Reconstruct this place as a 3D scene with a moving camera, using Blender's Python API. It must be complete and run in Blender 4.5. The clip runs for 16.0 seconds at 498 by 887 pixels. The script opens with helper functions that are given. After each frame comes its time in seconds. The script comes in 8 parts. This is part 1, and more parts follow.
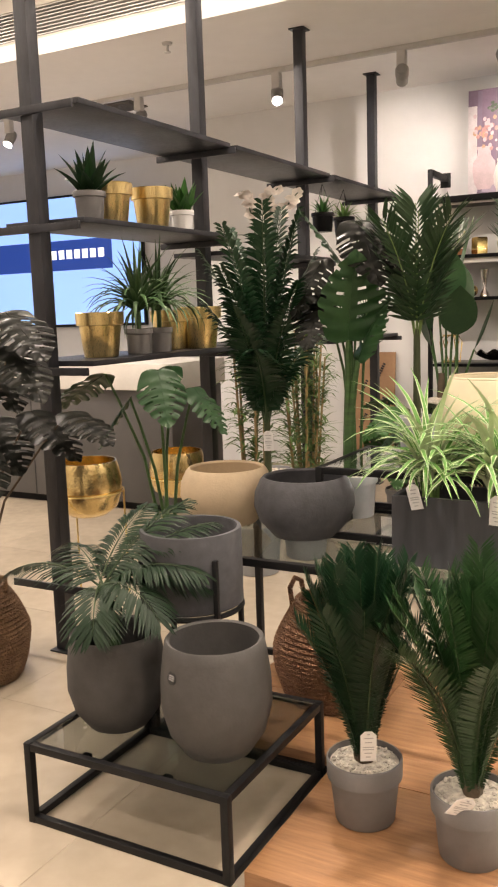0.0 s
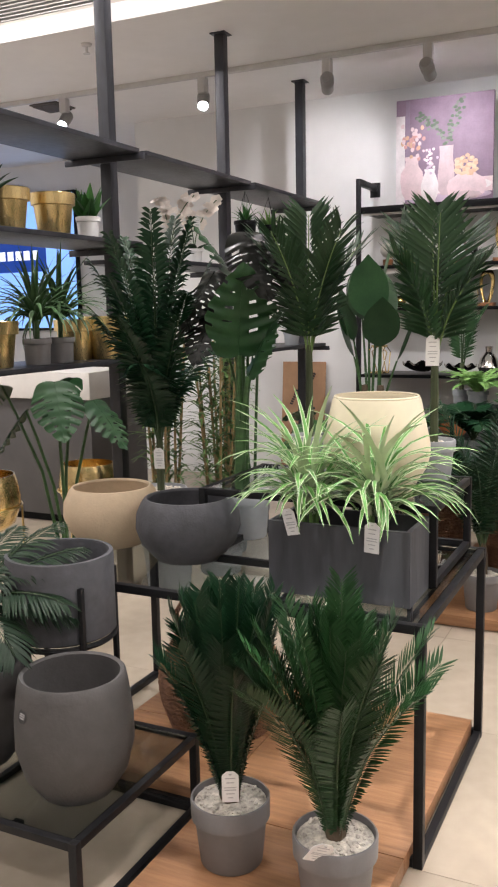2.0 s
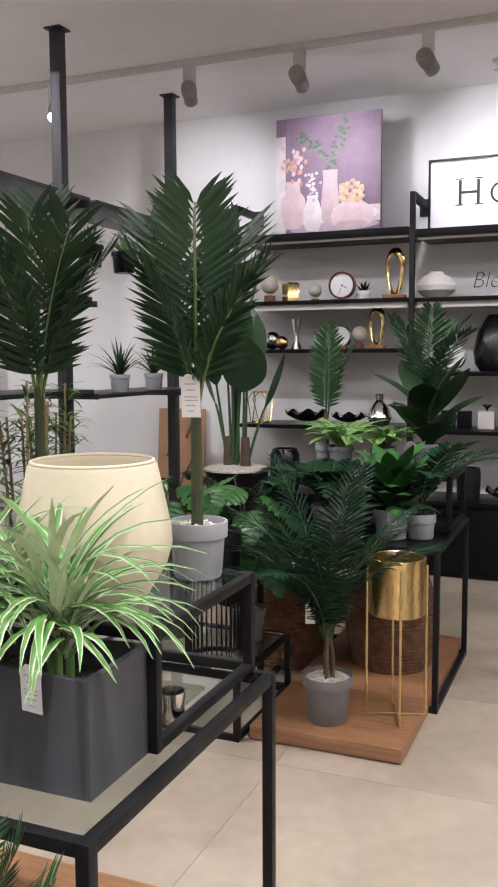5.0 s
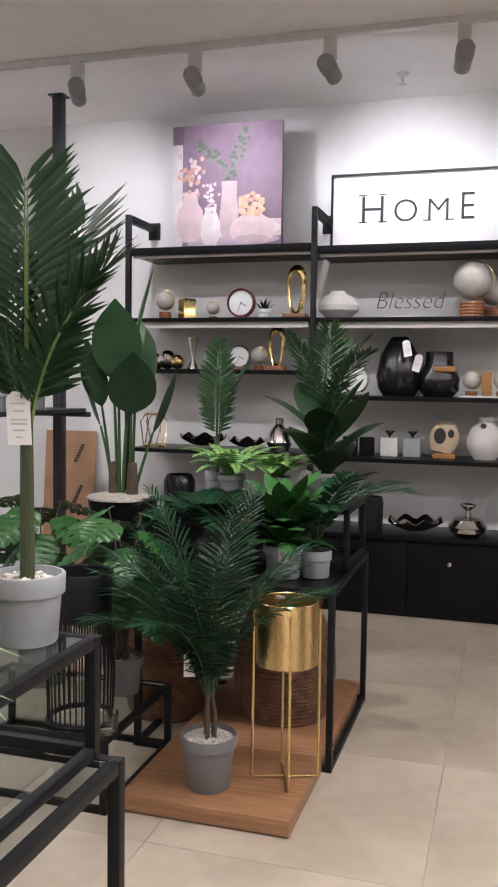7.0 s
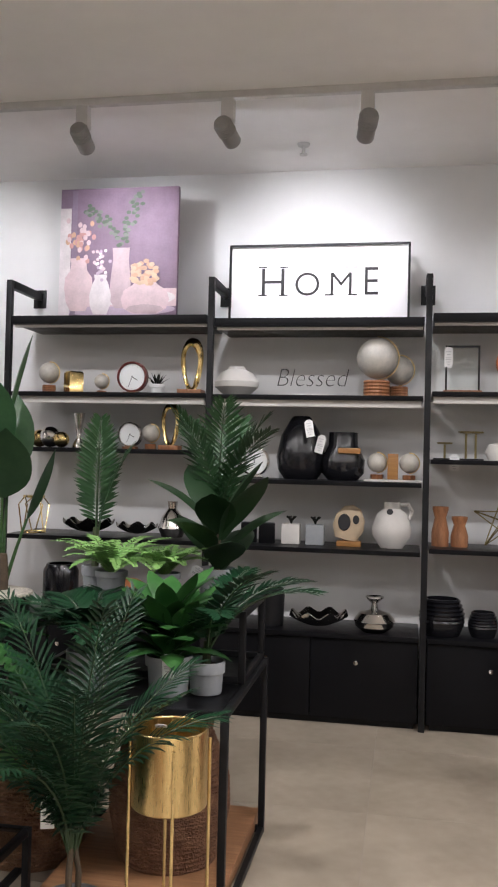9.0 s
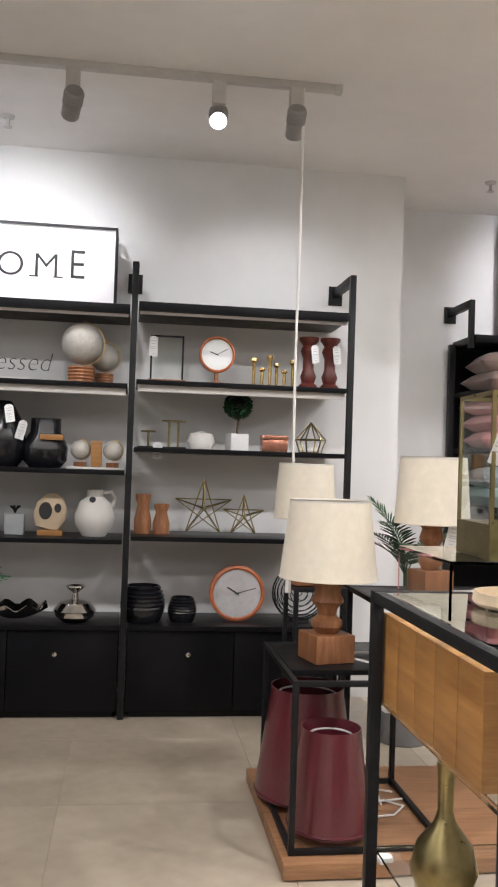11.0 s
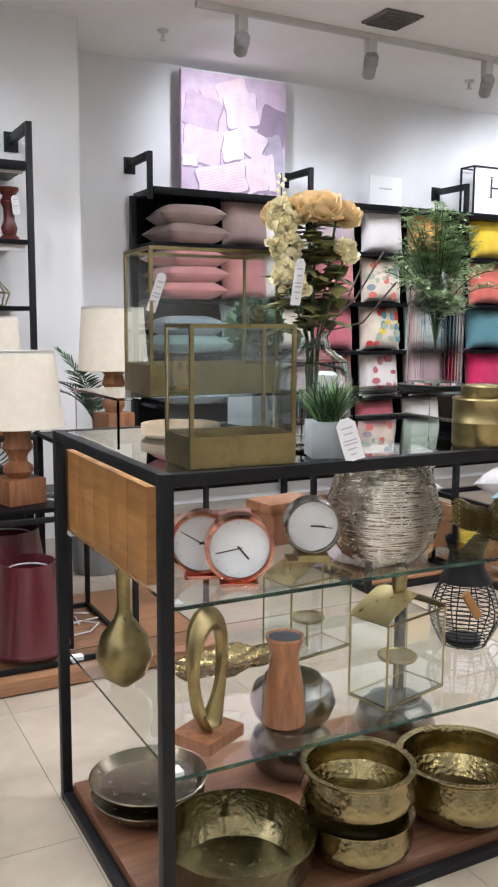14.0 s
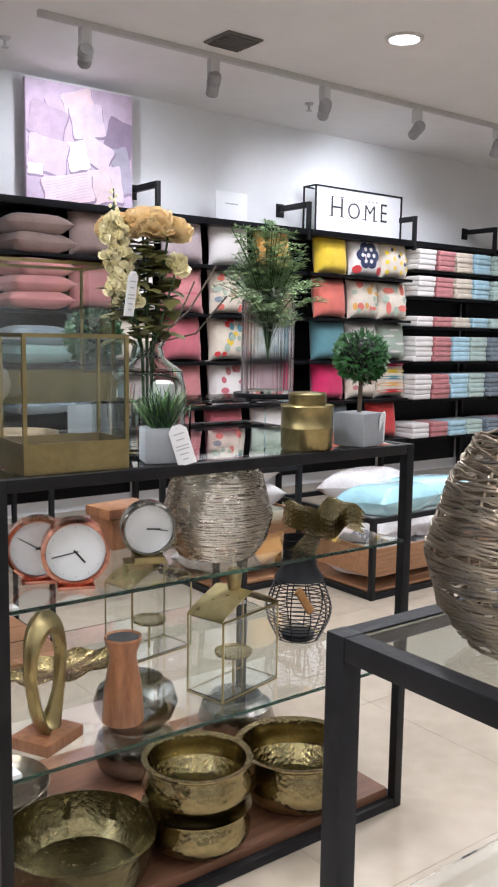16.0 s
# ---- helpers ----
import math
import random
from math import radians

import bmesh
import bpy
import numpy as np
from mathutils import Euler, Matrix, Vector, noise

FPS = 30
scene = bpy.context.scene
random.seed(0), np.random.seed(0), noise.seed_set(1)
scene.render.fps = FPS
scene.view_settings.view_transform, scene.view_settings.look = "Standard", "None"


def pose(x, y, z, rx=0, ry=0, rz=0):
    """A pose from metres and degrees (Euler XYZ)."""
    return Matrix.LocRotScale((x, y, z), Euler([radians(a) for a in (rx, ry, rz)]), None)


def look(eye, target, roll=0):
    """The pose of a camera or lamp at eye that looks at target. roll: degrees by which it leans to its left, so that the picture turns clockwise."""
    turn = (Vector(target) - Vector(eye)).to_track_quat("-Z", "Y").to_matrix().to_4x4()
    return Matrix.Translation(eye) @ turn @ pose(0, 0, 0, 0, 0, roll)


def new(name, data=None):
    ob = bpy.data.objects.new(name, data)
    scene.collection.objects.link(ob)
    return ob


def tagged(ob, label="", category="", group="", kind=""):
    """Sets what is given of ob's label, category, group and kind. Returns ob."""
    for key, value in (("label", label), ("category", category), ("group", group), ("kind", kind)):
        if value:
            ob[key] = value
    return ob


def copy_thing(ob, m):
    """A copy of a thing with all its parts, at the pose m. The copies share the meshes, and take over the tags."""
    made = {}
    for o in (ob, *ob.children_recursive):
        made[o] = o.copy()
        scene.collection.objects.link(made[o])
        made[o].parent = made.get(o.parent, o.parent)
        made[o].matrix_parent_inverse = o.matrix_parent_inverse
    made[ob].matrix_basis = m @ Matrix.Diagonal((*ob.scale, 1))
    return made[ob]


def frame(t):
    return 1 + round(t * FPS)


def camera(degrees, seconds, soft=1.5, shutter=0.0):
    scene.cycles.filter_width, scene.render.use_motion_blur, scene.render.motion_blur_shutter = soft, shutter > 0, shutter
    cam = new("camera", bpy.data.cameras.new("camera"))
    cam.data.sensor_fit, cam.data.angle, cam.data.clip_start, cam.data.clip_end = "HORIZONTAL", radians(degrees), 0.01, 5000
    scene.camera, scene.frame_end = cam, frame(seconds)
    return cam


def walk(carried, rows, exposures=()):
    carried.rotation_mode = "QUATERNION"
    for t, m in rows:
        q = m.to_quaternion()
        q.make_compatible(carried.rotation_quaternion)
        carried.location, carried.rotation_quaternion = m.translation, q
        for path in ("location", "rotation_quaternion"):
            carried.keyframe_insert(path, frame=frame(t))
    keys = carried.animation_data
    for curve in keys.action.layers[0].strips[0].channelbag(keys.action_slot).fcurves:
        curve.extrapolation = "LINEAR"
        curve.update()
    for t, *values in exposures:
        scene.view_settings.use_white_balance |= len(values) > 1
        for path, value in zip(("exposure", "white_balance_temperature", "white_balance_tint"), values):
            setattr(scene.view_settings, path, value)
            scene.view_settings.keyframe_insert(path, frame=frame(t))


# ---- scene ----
cam = camera(31.9, 16.0, soft=2.1)
PATH = [
    (0, (0.514, 1.045, 1.379), (-0.435, 2.778, 1.076), -1.9),
    (0.5, (0.538, 1.042, 1.379), (-0.32, 2.823, 1.076), -2.3),
    (1, (0.561, 1.054, 1.378), (-0.233, 2.867, 1.089), -2.1),
    (1.5, (0.597, 1.13, 1.392), (-0.232, 2.927, 1.101), -1.9),
    (2, (0.669, 1.252, 1.405), (-0.193, 3.032, 1.108), -1.1),
    (2.5, (0.7, 1.327, 1.415), (-0.138, 3.119, 1.122), -0.4),
    (3, (0.706, 1.471, 1.406), (-0.084, 3.286, 1.116), -0.5),
    (3.5, (0.69, 1.735, 1.365), (-0.03, 3.587, 1.135), -0.8),
    (3.7, (0.729, 1.775, 1.398), (0.018, 3.629, 1.163), -0.7),
    (5.8, (0.86, 2.474, 1.34), (0.077, 4.307, 1.187), 0.1),
    (6, (0.854, 2.509, 1.348), (0.103, 4.357, 1.204), -0.0),
    (6.5, (0.843, 2.555, 1.342), (0.143, 4.423, 1.202), 0.6),
    (7, (0.835, 2.574, 1.349), (0.262, 4.485, 1.207), 0.8),
    (7.5, (0.816, 2.624, 1.372), (0.301, 4.551, 1.23), 2.9),
    (8, (0.756, 2.766, 1.385), (0.211, 4.689, 1.312), 2.8),
    (8.2, (0.736, 2.83, 1.392), (0.205, 4.757, 1.349), 2.5),
    (10.3, (0.882, 3.033, 1.322), (0.913, 5.031, 1.402), 1.8),
    (10.5, (0.884, 3.037, 1.322), (0.964, 5.034, 1.396), 1.9),
    (11, (0.87, 3.025, 1.323), (1.142, 5.006, 1.373), 1.9),
    (11.5, (0.849, 3.023, 1.339), (1.366, 4.955, 1.328), 0.9),
    (12, (0.845, 3.01, 1.334), (1.537, 4.885, 1.256), 0.6),
    (12.5, (0.847, 2.994, 1.327), (1.632, 4.83, 1.219), 0.8),
    (13, (0.858, 2.955, 1.319), (1.693, 4.766, 1.168), -0.0),
    (13.5, (0.866, 2.88, 1.318), (1.753, 4.663, 1.135), -0.1),
    (14, (0.858, 2.801, 1.318), (1.777, 4.556, 1.044), 0.4),
    (14.5, (0.858, 2.751, 1.314), (1.837, 4.471, 1.025), 0.1),
    (15, (0.866, 2.731, 1.309), (1.916, 4.407, 1.009), 0.7),
    (15.5, (0.858, 2.716, 1.314), (1.958, 4.365, 1.041), 0.9),
    (16, (0.859, 2.704, 1.318), (2.055, 4.288, 1.072), 0.9),
]
EXPOSURES = [(0.0, 0.38, 7700, 17), (1.2, 0.25, 6550, 15), (3.0, 0.12, 6300, 15), (6.0, 0.08, 6050, 18), (8.0, 0.14, 6150, 15), (10.3, 0.03, 6100, 13), (11.0, 0.12, 6200, 12), (13.0, 0.13, 5800, 11), (16.0, 0.08, 5700, 12)]
walk(cam, [(t, look(eye, target, roll)) for t, eye, target, roll in PATH], EXPOSURES)

# ---- world and lights ----
world = bpy.data.worlds.new("world")
scene.world = world
world.use_nodes = True
world.node_tree.nodes["Background"].inputs[0].default_value = (0.9, 0.92, 1.0, 1)
world.node_tree.nodes["Background"].inputs[1].default_value = 0.02
CEIL, UPPER = 3.06, 3.62


def spot(at, target, watts, angle=50, blend=1.0, colour=(1, 0.95, 0.88), radius=0.03):
    data = bpy.data.lights.new("spot_beam", "SPOT")
    data.energy, data.spot_size, data.spot_blend, data.shadow_soft_size, data.color = watts, radians(angle), blend, radius, colour
    ob = new("spot_beam", data)
    ob.matrix_world = look(at, target)
    return ob


def downlight_beam(x, y, z, watts, size=0.16, colour=(1, 0.96, 0.91), spread=176):
    data = bpy.data.lights.new("downlight_beam", "AREA")
    data.shape, data.size, data.energy, data.color, data.spread = "DISK", size, watts, colour, radians(spread)
    ob = new("downlight_beam", data)
    ob.matrix_world = look((x, y, z), (x, y + 1e-4, 0))
    return ob


DOWN = [(x, y, CEIL) for x in (3.03, 4.78, 6.5) for y in (6.45,)]
DOWN += [(x, y, UPPER) for x in (-3.0, -1.2, 0.6, 2.4, 4.2, 6.4) for y in (4.6, 2.6)]
# unseen downlights, added to brighten the wall and ceiling at the left
DOWN += [(x, y, UPPER) for x in (-4.8, -6.5) for y in (4.8, 2.6)]
DOWN += [(x, y, UPPER) for x in (-4.5, -2.1, 0.9, 3.6) for y in (0.4, -2.0)]
for x, y, z in DOWN:
    near = (x, y) == (0.6, 2.6)
    downlight_beam(x, y, z - 0.035, 15 if near else (19 if z < 3.3 else (36 if y > 4 else 19)), 0.10 if near else 0.16, spread=64 if near else 176)
# heads on the two tracks: place, aim, power
HEADS = [
    (-4.88, 6.86, (-4.4, 4.5, 0), 25), (-3.54, 6.86, (-3.2, 4.2, 0.3), 30), (-2.35, 6.86, (-1.2, 4.4, 0.3), 45),
    (-1.43, 6.86, (-1.8, 7.95, 2.35), 28), (-0.765, 6.86, (-0.75, 7.9, 2.4), 22), (-0.065, 6.86, (0.2, 7.9, 2.45), 27),
    (0.57, 6.86, (0.35, 7.9, 2.3), 23), (1.21, 6.86, (0.9, 3.4, 0.2), 40), (1.56, 6.86, (1.6, 7.9, 2.0), 19),
    (3.2, 7.4, (3.6, 8.4, 2.5), 36), (4.08, 7.4, (4.5, 8.4, 1.7), 34), (5.01, 7.4, (5.6, 8.4, 2.2), 34), (5.94, 7.4, (6.3, 8.45, 2.4), 40), (6.9, 7.4, (7.3, 8.4, 1.6), 34),
]
for x, y, aim, watts in HEADS:
    eye = Vector((x, y, CEIL - 0.19))
    way = (Vector(aim) - eye).normalized()
    spot(eye + way * 0.085, aim, watts * (1.35 if aim[1] > 7 else 1.0), 84 if aim[1] > 7 else 55, colour=(1, 0.97, 0.95) if aim[1] > 7 else (0.9, 0.95, 1))

# ---- materials ----


def mat(name, col, rough=0.5, metal=0.0, var=0.12, scale=6.0, bump=0.0, bscale=80.0, stretch=(1, 1, 1), col2=None, rvar=0.1, spec=0.5, vary=0.0, sheen=0.0, coat=0.0):
    m = bpy.data.materials.new(name)
    m.use_nodes = True
    nt = m.node_tree
    n, l = nt.nodes, nt.links
    p = n["Principled BSDF"]
    p.inputs["Roughness"].default_value, p.inputs["Metallic"].default_value = rough, metal
    p.inputs["Specular IOR Level"].default_value = spec
    p.inputs["Sheen Weight"].default_value = sheen
    p.inputs["Coat Weight"].default_value = coat
    tc, mp = n.new("ShaderNodeTexCoord"), n.new("ShaderNodeMapping")
    mp.inputs["Scale"].default_value = stretch
    l.new(tc.outputs["Object"], mp.inputs["Vector"])
    big, fine = n.new("ShaderNodeTexNoise"), n.new("ShaderNodeTexNoise")
    big.inputs["Scale"].default_value, fine.inputs["Scale"].default_value = scale, scale * 7.3
    big.inputs["Detail"].default_value, fine.inputs["Detail"].default_value = 4, 6
    for t in (big, fine):
        l.new(mp.outputs[0], t.inputs["Vector"])
    mix = n.new("ShaderNodeMath")
    mix.operation = "MULTIPLY_ADD"
    l.new(fine.outputs[0], mix.inputs[0])
    mix.inputs[1].default_value = 0.45
    l.new(big.outputs[0], mix.inputs[2])
    ramp = n.new("ShaderNodeMapRange")
    ramp.inputs["From Min"].default_value, ramp.inputs["From Max"].default_value = 0.45, 1.0
    l.new(mix.outputs[0], ramp.inputs["Value"])
    cm = n.new("ShaderNodeMix")
    cm.data_type = "RGBA"
    c2 = col2 or tuple(min(1, c * (1 + 2 * var)) for c in col)
    c1 = tuple(c * (1 - var) for c in col) if col2 is None else col
    cm.inputs[6].default_value, cm.inputs[7].default_value = (*c1, 1), (*c2, 1)
    l.new(ramp.outputs[0], cm.inputs[0])
    out = cm.outputs[2]
    if vary:
        info, hsv = n.new("ShaderNodeObjectInfo"), n.new("ShaderNodeHueSaturation")
        vr = n.new("ShaderNodeMapRange")
        vr.inputs["To Min"].default_value, vr.inputs["To Max"].default_value = 1 - vary, 1 + vary
        l.new(info.outputs["Random"], vr.inputs["Value"])
        l.new(vr.outputs[0], hsv.inputs["Value"])
        l.new(out, hsv.inputs["Color"])
        out = hsv.outputs[0]
    l.new(out, p.inputs["Base Color"])
    rr = n.new("ShaderNodeMapRange")
    rr.inputs["To Min"].default_value, rr.inputs["To Max"].default_value = max(0.02, rough - rvar), min(1, rough + rvar)
    l.new(fine.outputs[0], rr.inputs["Value"])
    l.new(rr.outputs[0], p.inputs["Roughness"])
    if bump:
        bt, bp = n.new("ShaderNodeTexNoise"), n.new("ShaderNodeBump")
        bt.inputs["Scale"].default_value = bscale
        bt.inputs["Detail"].default_value = 5
        l.new(mp.outputs[0], bt.inputs["Vector"])
        bp.inputs["Strength"].default_value, bp.inputs["Distance"].default_value = bump, 0.01
        l.new(bt.outputs[0], bp.inputs["Height"])
        l.new(bp.outputs[0], p.inputs["Normal"])
    return m


def hammered(name, col, rough=0.22, size=45.0, strength=0.6):
    m = mat(name, col, rough, 1.0, 0.2, 5, rvar=0.08)
    nt = m.node_tree
    n, l = nt.nodes, nt.links
    tc, v, b = n.new("ShaderNodeTexCoord"), n.new("ShaderNodeTexVoronoi"), n.new("ShaderNodeBump")
    v.inputs["Scale"].default_value = size
    l.new(tc.outputs["Object"], v.inputs["Vector"])
    l.new(v.outputs["Distance"], b.inputs["Height"])
    b.inputs["Strength"].default_value, b.inputs["Distance"].default_value = strength, 0.012
    l.new(b.outputs[0], n["Principled BSDF"].inputs["Normal"])
    return m


def woven(name, col, col2, freq=90.0):
    m = mat(name, col, 0.8, 0, 0.2, 25, col2=col2, rvar=0.1)
    nt = m.node_tree
    n, l = nt.nodes, nt.links
    tc, w, k, b, ad = n.new("ShaderNodeTexCoord"), n.new("ShaderNodeTexWave"), n.new("ShaderNodeTexNoise"), n.new("ShaderNodeBump"), n.new("ShaderNodeMath")
    w.bands_direction = "Z"
    w.inputs["Scale"].default_value, w.inputs["Distortion"].default_value, w.inputs["Detail Scale"].default_value = freq / 6, 7, 6
    k.inputs["Scale"].default_value = 160
    l.new(tc.outputs["Object"], w.inputs["Vector"])
    l.new(tc.outputs["Object"], k.inputs["Vector"])
    l.new(w.outputs["Fac"], ad.inputs[0])
    l.new(k.outputs[0], ad.inputs[1])
    l.new(ad.outputs[0], b.inputs["Height"])
    b.inputs["Strength"].default_value, b.inputs["Distance"].default_value = 1.0, 0.012
    l.new(b.outputs[0], n["Principled BSDF"].inputs["Normal"])
    return m


def glassy(name, col=(1, 1, 1), rough=0.0, ior=1.45):
    m = bpy.data.materials.new(name)
    m.use_nodes = True
    p = m.node_tree.nodes["Principled BSDF"]
    p.inputs["Base Color"].default_value, p.inputs["Transmission Weight"].default_value = (*col, 1), 1
    p.inputs["Roughness"].default_value, p.inputs["IOR"].default_value = rough, ior
    return m


def glow(name, col, strength):
    m = bpy.data.materials.new(name)
    m.use_nodes = True
    p = m.node_tree.nodes["Principled BSDF"]
    p.inputs["Base Color"].default_value = (*col, 1)
    p.inputs["Emission Color"].default_value, p.inputs["Emission Strength"].default_value = (*col, 1), strength
    return m


M_WALL = mat("painted_wall", (0.74, 0.74, 0.74), 0.75, var=0.03, scale=1.5, bump=0.08, bscale=220)
M_CEIL = mat("ceiling_paint", (0.86, 0.845, 0.835), 0.85, var=0.03, scale=1.2, bump=0.05, bscale=180)
M_FASCIA = mat("fascia_paint", (0.62, 0.58, 0.53), 0.8, var=0.03, scale=1.2)
M_TILE = mat("polished_floor_tile", (0.40, 0.338, 0.265), 0.22, var=0.10, scale=2.2, rvar=0.1, vary=0.035, spec=0.45)
M_GROUT = mat("tile_grout", (0.385, 0.33, 0.27), 0.9, var=0.1)
M_BLACK = mat("black_powder_coated_steel", (0.009, 0.009, 0.010), 0.45, var=0.25, scale=14, bump=0.05, bscale=300, spec=0.22)
M_BLACKBOARD = mat("black_laminate_board", (0.005, 0.005, 0.006), 0.34, var=0.2, scale=4, spec=0.13)
M_POST = mat("worn_dark_steel", (0.020, 0.021, 0.026), 0.42, 0.25, var=0.5, scale=7, bump=0.1, bscale=120, stretch=(1, 1, 0.25))
M_WOOD = mat("oak_laminate", (0.22, 0.105, 0.05), 0.42, scale=5, col2=(0.39, 0.205, 0.10), bump=0.12, bscale=30, stretch=(1.0, 14, 14), vary=0.1)
M_WOODX = mat("acacia_wood", (0.16, 0.062, 0.026), 0.4, scale=7, col2=(0.36, 0.16, 0.07), bump=0.1, bscale=30, stretch=(8, 8, 0.9), vary=0.12)
# brown wood, darkened in its colour for the shade below the glass shelves
M_SHADEDBOARD = mat("shade_darkened_wood_board", (0.10, 0.044, 0.023), 0.42, scale=5, col2=(0.20, 0.095, 0.05), bump=0.1, bscale=30, stretch=(1.0, 12, 12))
M_OAKPALE = mat("yellow_wood_veneer", (0.24, 0.105, 0.028), 0.45, scale=4, col2=(0.42, 0.21, 0.062), bump=0.1, bscale=30, stretch=(1, 1, 12))
M_BRASS = mat("brushed_brass", (0.76, 0.585, 0.28), 0.28, 1.0, var=0.04, scale=10, rvar=0.03, stretch=(9, 9, 0.4))
M_OLDBRASS = mat("antique_brass", (0.30, 0.245, 0.115), 0.32, 1.0, var=0.22, scale=9, rvar=0.12)
M_PALEBRASS = mat("pale_gold_metal", (0.50, 0.43, 0.24), 0.24, 1.0, var=0.15, scale=9)
M_GOLD = mat("polished_gold_metal", (0.75, 0.56, 0.24), 0.16, 1.0, var=0.08, scale=6)
M_HAMMER = hammered("hammered_brass", (0.27, 0.225, 0.115), 0.16, 80.0, 0.10)
M_BRASSBEAT = hammered("beaten_gold_metal", (0.66, 0.50, 0.24), 0.24, 70, 0.06)
M_DARKBOWL = hammered("hammered_dark_metal", (0.26, 0.245, 0.215), 0.2, 80, 0.06)
M_SILVER = mat("polished_steel", (0.62, 0.60, 0.57), 0.12, 1.0, var=0.05, scale=5)
M_COPPER = mat("copper", (0.66, 0.31, 0.22), 0.18, 1.0, var=0.08, scale=8)
M_CONCRETE = mat("grey_fibre_clay", (0.065, 0.063, 0.063), 0.75, var=0.22, scale=4, bump=0.12, bscale=90, spec=0.25)
M_CONCRETE2 = mat("slate_grey_fibre_clay", (0.062, 0.063, 0.070), 0.7, var=0.35, scale=5, bump=0.12, bscale=90, spec=0.3)
# slate clay; its vertical streaks are faint leaf shadows painted into the colour
M_SHADOWSLATE = mat("slate_clay_painted_shadows", (0.042, 0.044, 0.050), 0.6, scale=9, col2=(0.088, 0.092, 0.102), bump=0.1, bscale=60, stretch=(1.0, 1.0, 0.14), spec=0.3)
M_BEIGE = mat("beige_stoneware", (0.50, 0.395, 0.275), 0.7, var=0.08, scale=6, bump=0.1, bscale=120, spec=0.25)
M_CREAM = mat("cream_ceramic", (0.69, 0.62, 0.46), 0.55, var=0.05, scale=5, spec=0.3)
M_GREYPOT = mat("grey_plastic_pot", (0.17, 0.165, 0.165), 0.55, var=0.08, scale=9, bump=0.05, bscale=200, spec=0.35)
M_PALEPOT = mat("pale_grey_pot", (0.29, 0.305, 0.32), 0.55, var=0.06, scale=8, spec=0.35)
M_WHITEPOT = mat("white_ceramic_pot", (0.68, 0.68, 0.68), 0.4, var=0.03, scale=8)
M_GRAVEL = mat("white_gravel", (0.52, 0.48, 0.42), 0.9, var=0.3, scale=60, bump=1.0, bscale=90)
M_SOIL = mat("dark_potting_filler", (0.03, 0.025, 0.02), 0.95, var=0.4, scale=40, bump=1.0, bscale=120)
M_TAG = mat("white_price_tag", (0.80, 0.80, 0.80), 0.6, var=0.02)
M_INK = mat("grey_print", (0.47, 0.47, 0.49), 0.7, var=0.02)
M_DARKINK = mat("black_print", (0.02, 0.02, 0.022), 0.6, var=0.05)
M_STRING = mat("white_cord", (0.75, 0.73, 0.70), 0.7, var=0.05)
M_LEAF = mat("dark_green_leaf", (0.011, 0.042, 0.016), 0.42, col2=(0.025, 0.074, 0.025), scale=9, vary=0.25, rvar=0.1, spec=0.4)
M_LEAFBLUE = mat("cycas_leaf", (0.005, 0.026, 0.011), 0.36, col2=(0.011, 0.045, 0.018), scale=10, vary=0.3, rvar=0.1, spec=0.3)
M_LEAFPALM = mat("palm_leaf", (0.012, 0.042, 0.016), 0.40, col2=(0.030, 0.076, 0.027), scale=8, vary=0.3, rvar=0.1, spec=0.4)
M_LEAFBRIGHT = mat("bright_green_leaf", (0.030, 0.125, 0.030), 0.38, col2=(0.075, 0.22, 0.05), scale=9, vary=0.25)
M_LEAFBLACK = mat("black_green_leaf", (0.006, 0.007, 0.006), 0.34, col2=(0.014, 0.015, 0.012), scale=9, vary=0.3, spec=0.18)
M_FERN = mat("light_fern_leaf", (0.15, 0.31, 0.08), 0.5, col2=(0.26, 0.46, 0.14), scale=10, vary=0.25)
M_FERNPALE = mat("pale_fern_leaf", (0.27, 0.38, 0.19), 0.55, col2=(0.42, 0.54, 0.31), scale=10, vary=0.2)
M_GRASSY = mat("grassy_leaf", (0.028, 0.075, 0.028), 0.45, col2=(0.085, 0.16, 0.065), scale=12, vary=0.3)
M_SPIDER = mat("spider_plant_green", (0.060, 0.20, 0.032), 0.42, col2=(0.11, 0.30, 0.055), scale=12, vary=0.2)
M_SPIDEREDGE = mat("spider_plant_cream_margin", (0.56, 0.64, 0.43), 0.45, var=0.08, scale=12)
M_RIBDARK = mat("dark_leaf_rib", (0.020, 0.045, 0.014), 0.45, var=0.2, scale=14)
M_RIBPALE = mat("pale_leaf_rib", (0.12, 0.19, 0.055), 0.45, var=0.15, scale=14)
M_LEAFDEEP = mat("deep_green_leaf", (0.010, 0.030, 0.011), 0.5, col2=(0.020, 0.048, 0.018), scale=9, vary=0.2, spec=0.3)
M_BAMBOOLEAF = mat("bamboo_leaf", (0.05, 0.11, 0.025), 0.5, col2=(0.11, 0.19, 0.05), scale=9, vary=0.3)
M_LEAFMID = mat("fresh_green_leaf", (0.018, 0.075, 0.018), 0.38, col2=(0.045, 0.14, 0.032), scale=9, vary=0.25)
M_STEM = mat("green_stem", (0.035, 0.085, 0.025), 0.5, var=0.25, scale=14, stretch=(1, 1, 6))
M_TRUNK = mat("fibrous_palm_stem", (0.030, 0.042, 0.018), 0.7, col2=(0.065, 0.08, 0.032), scale=14, bump=0.4, bscale=60, stretch=(1, 1, 0.15))
M_BARK = mat("brown_stem", (0.07, 0.05, 0.032), 0.8, var=0.35, scale=20, bump=0.5, bscale=50)
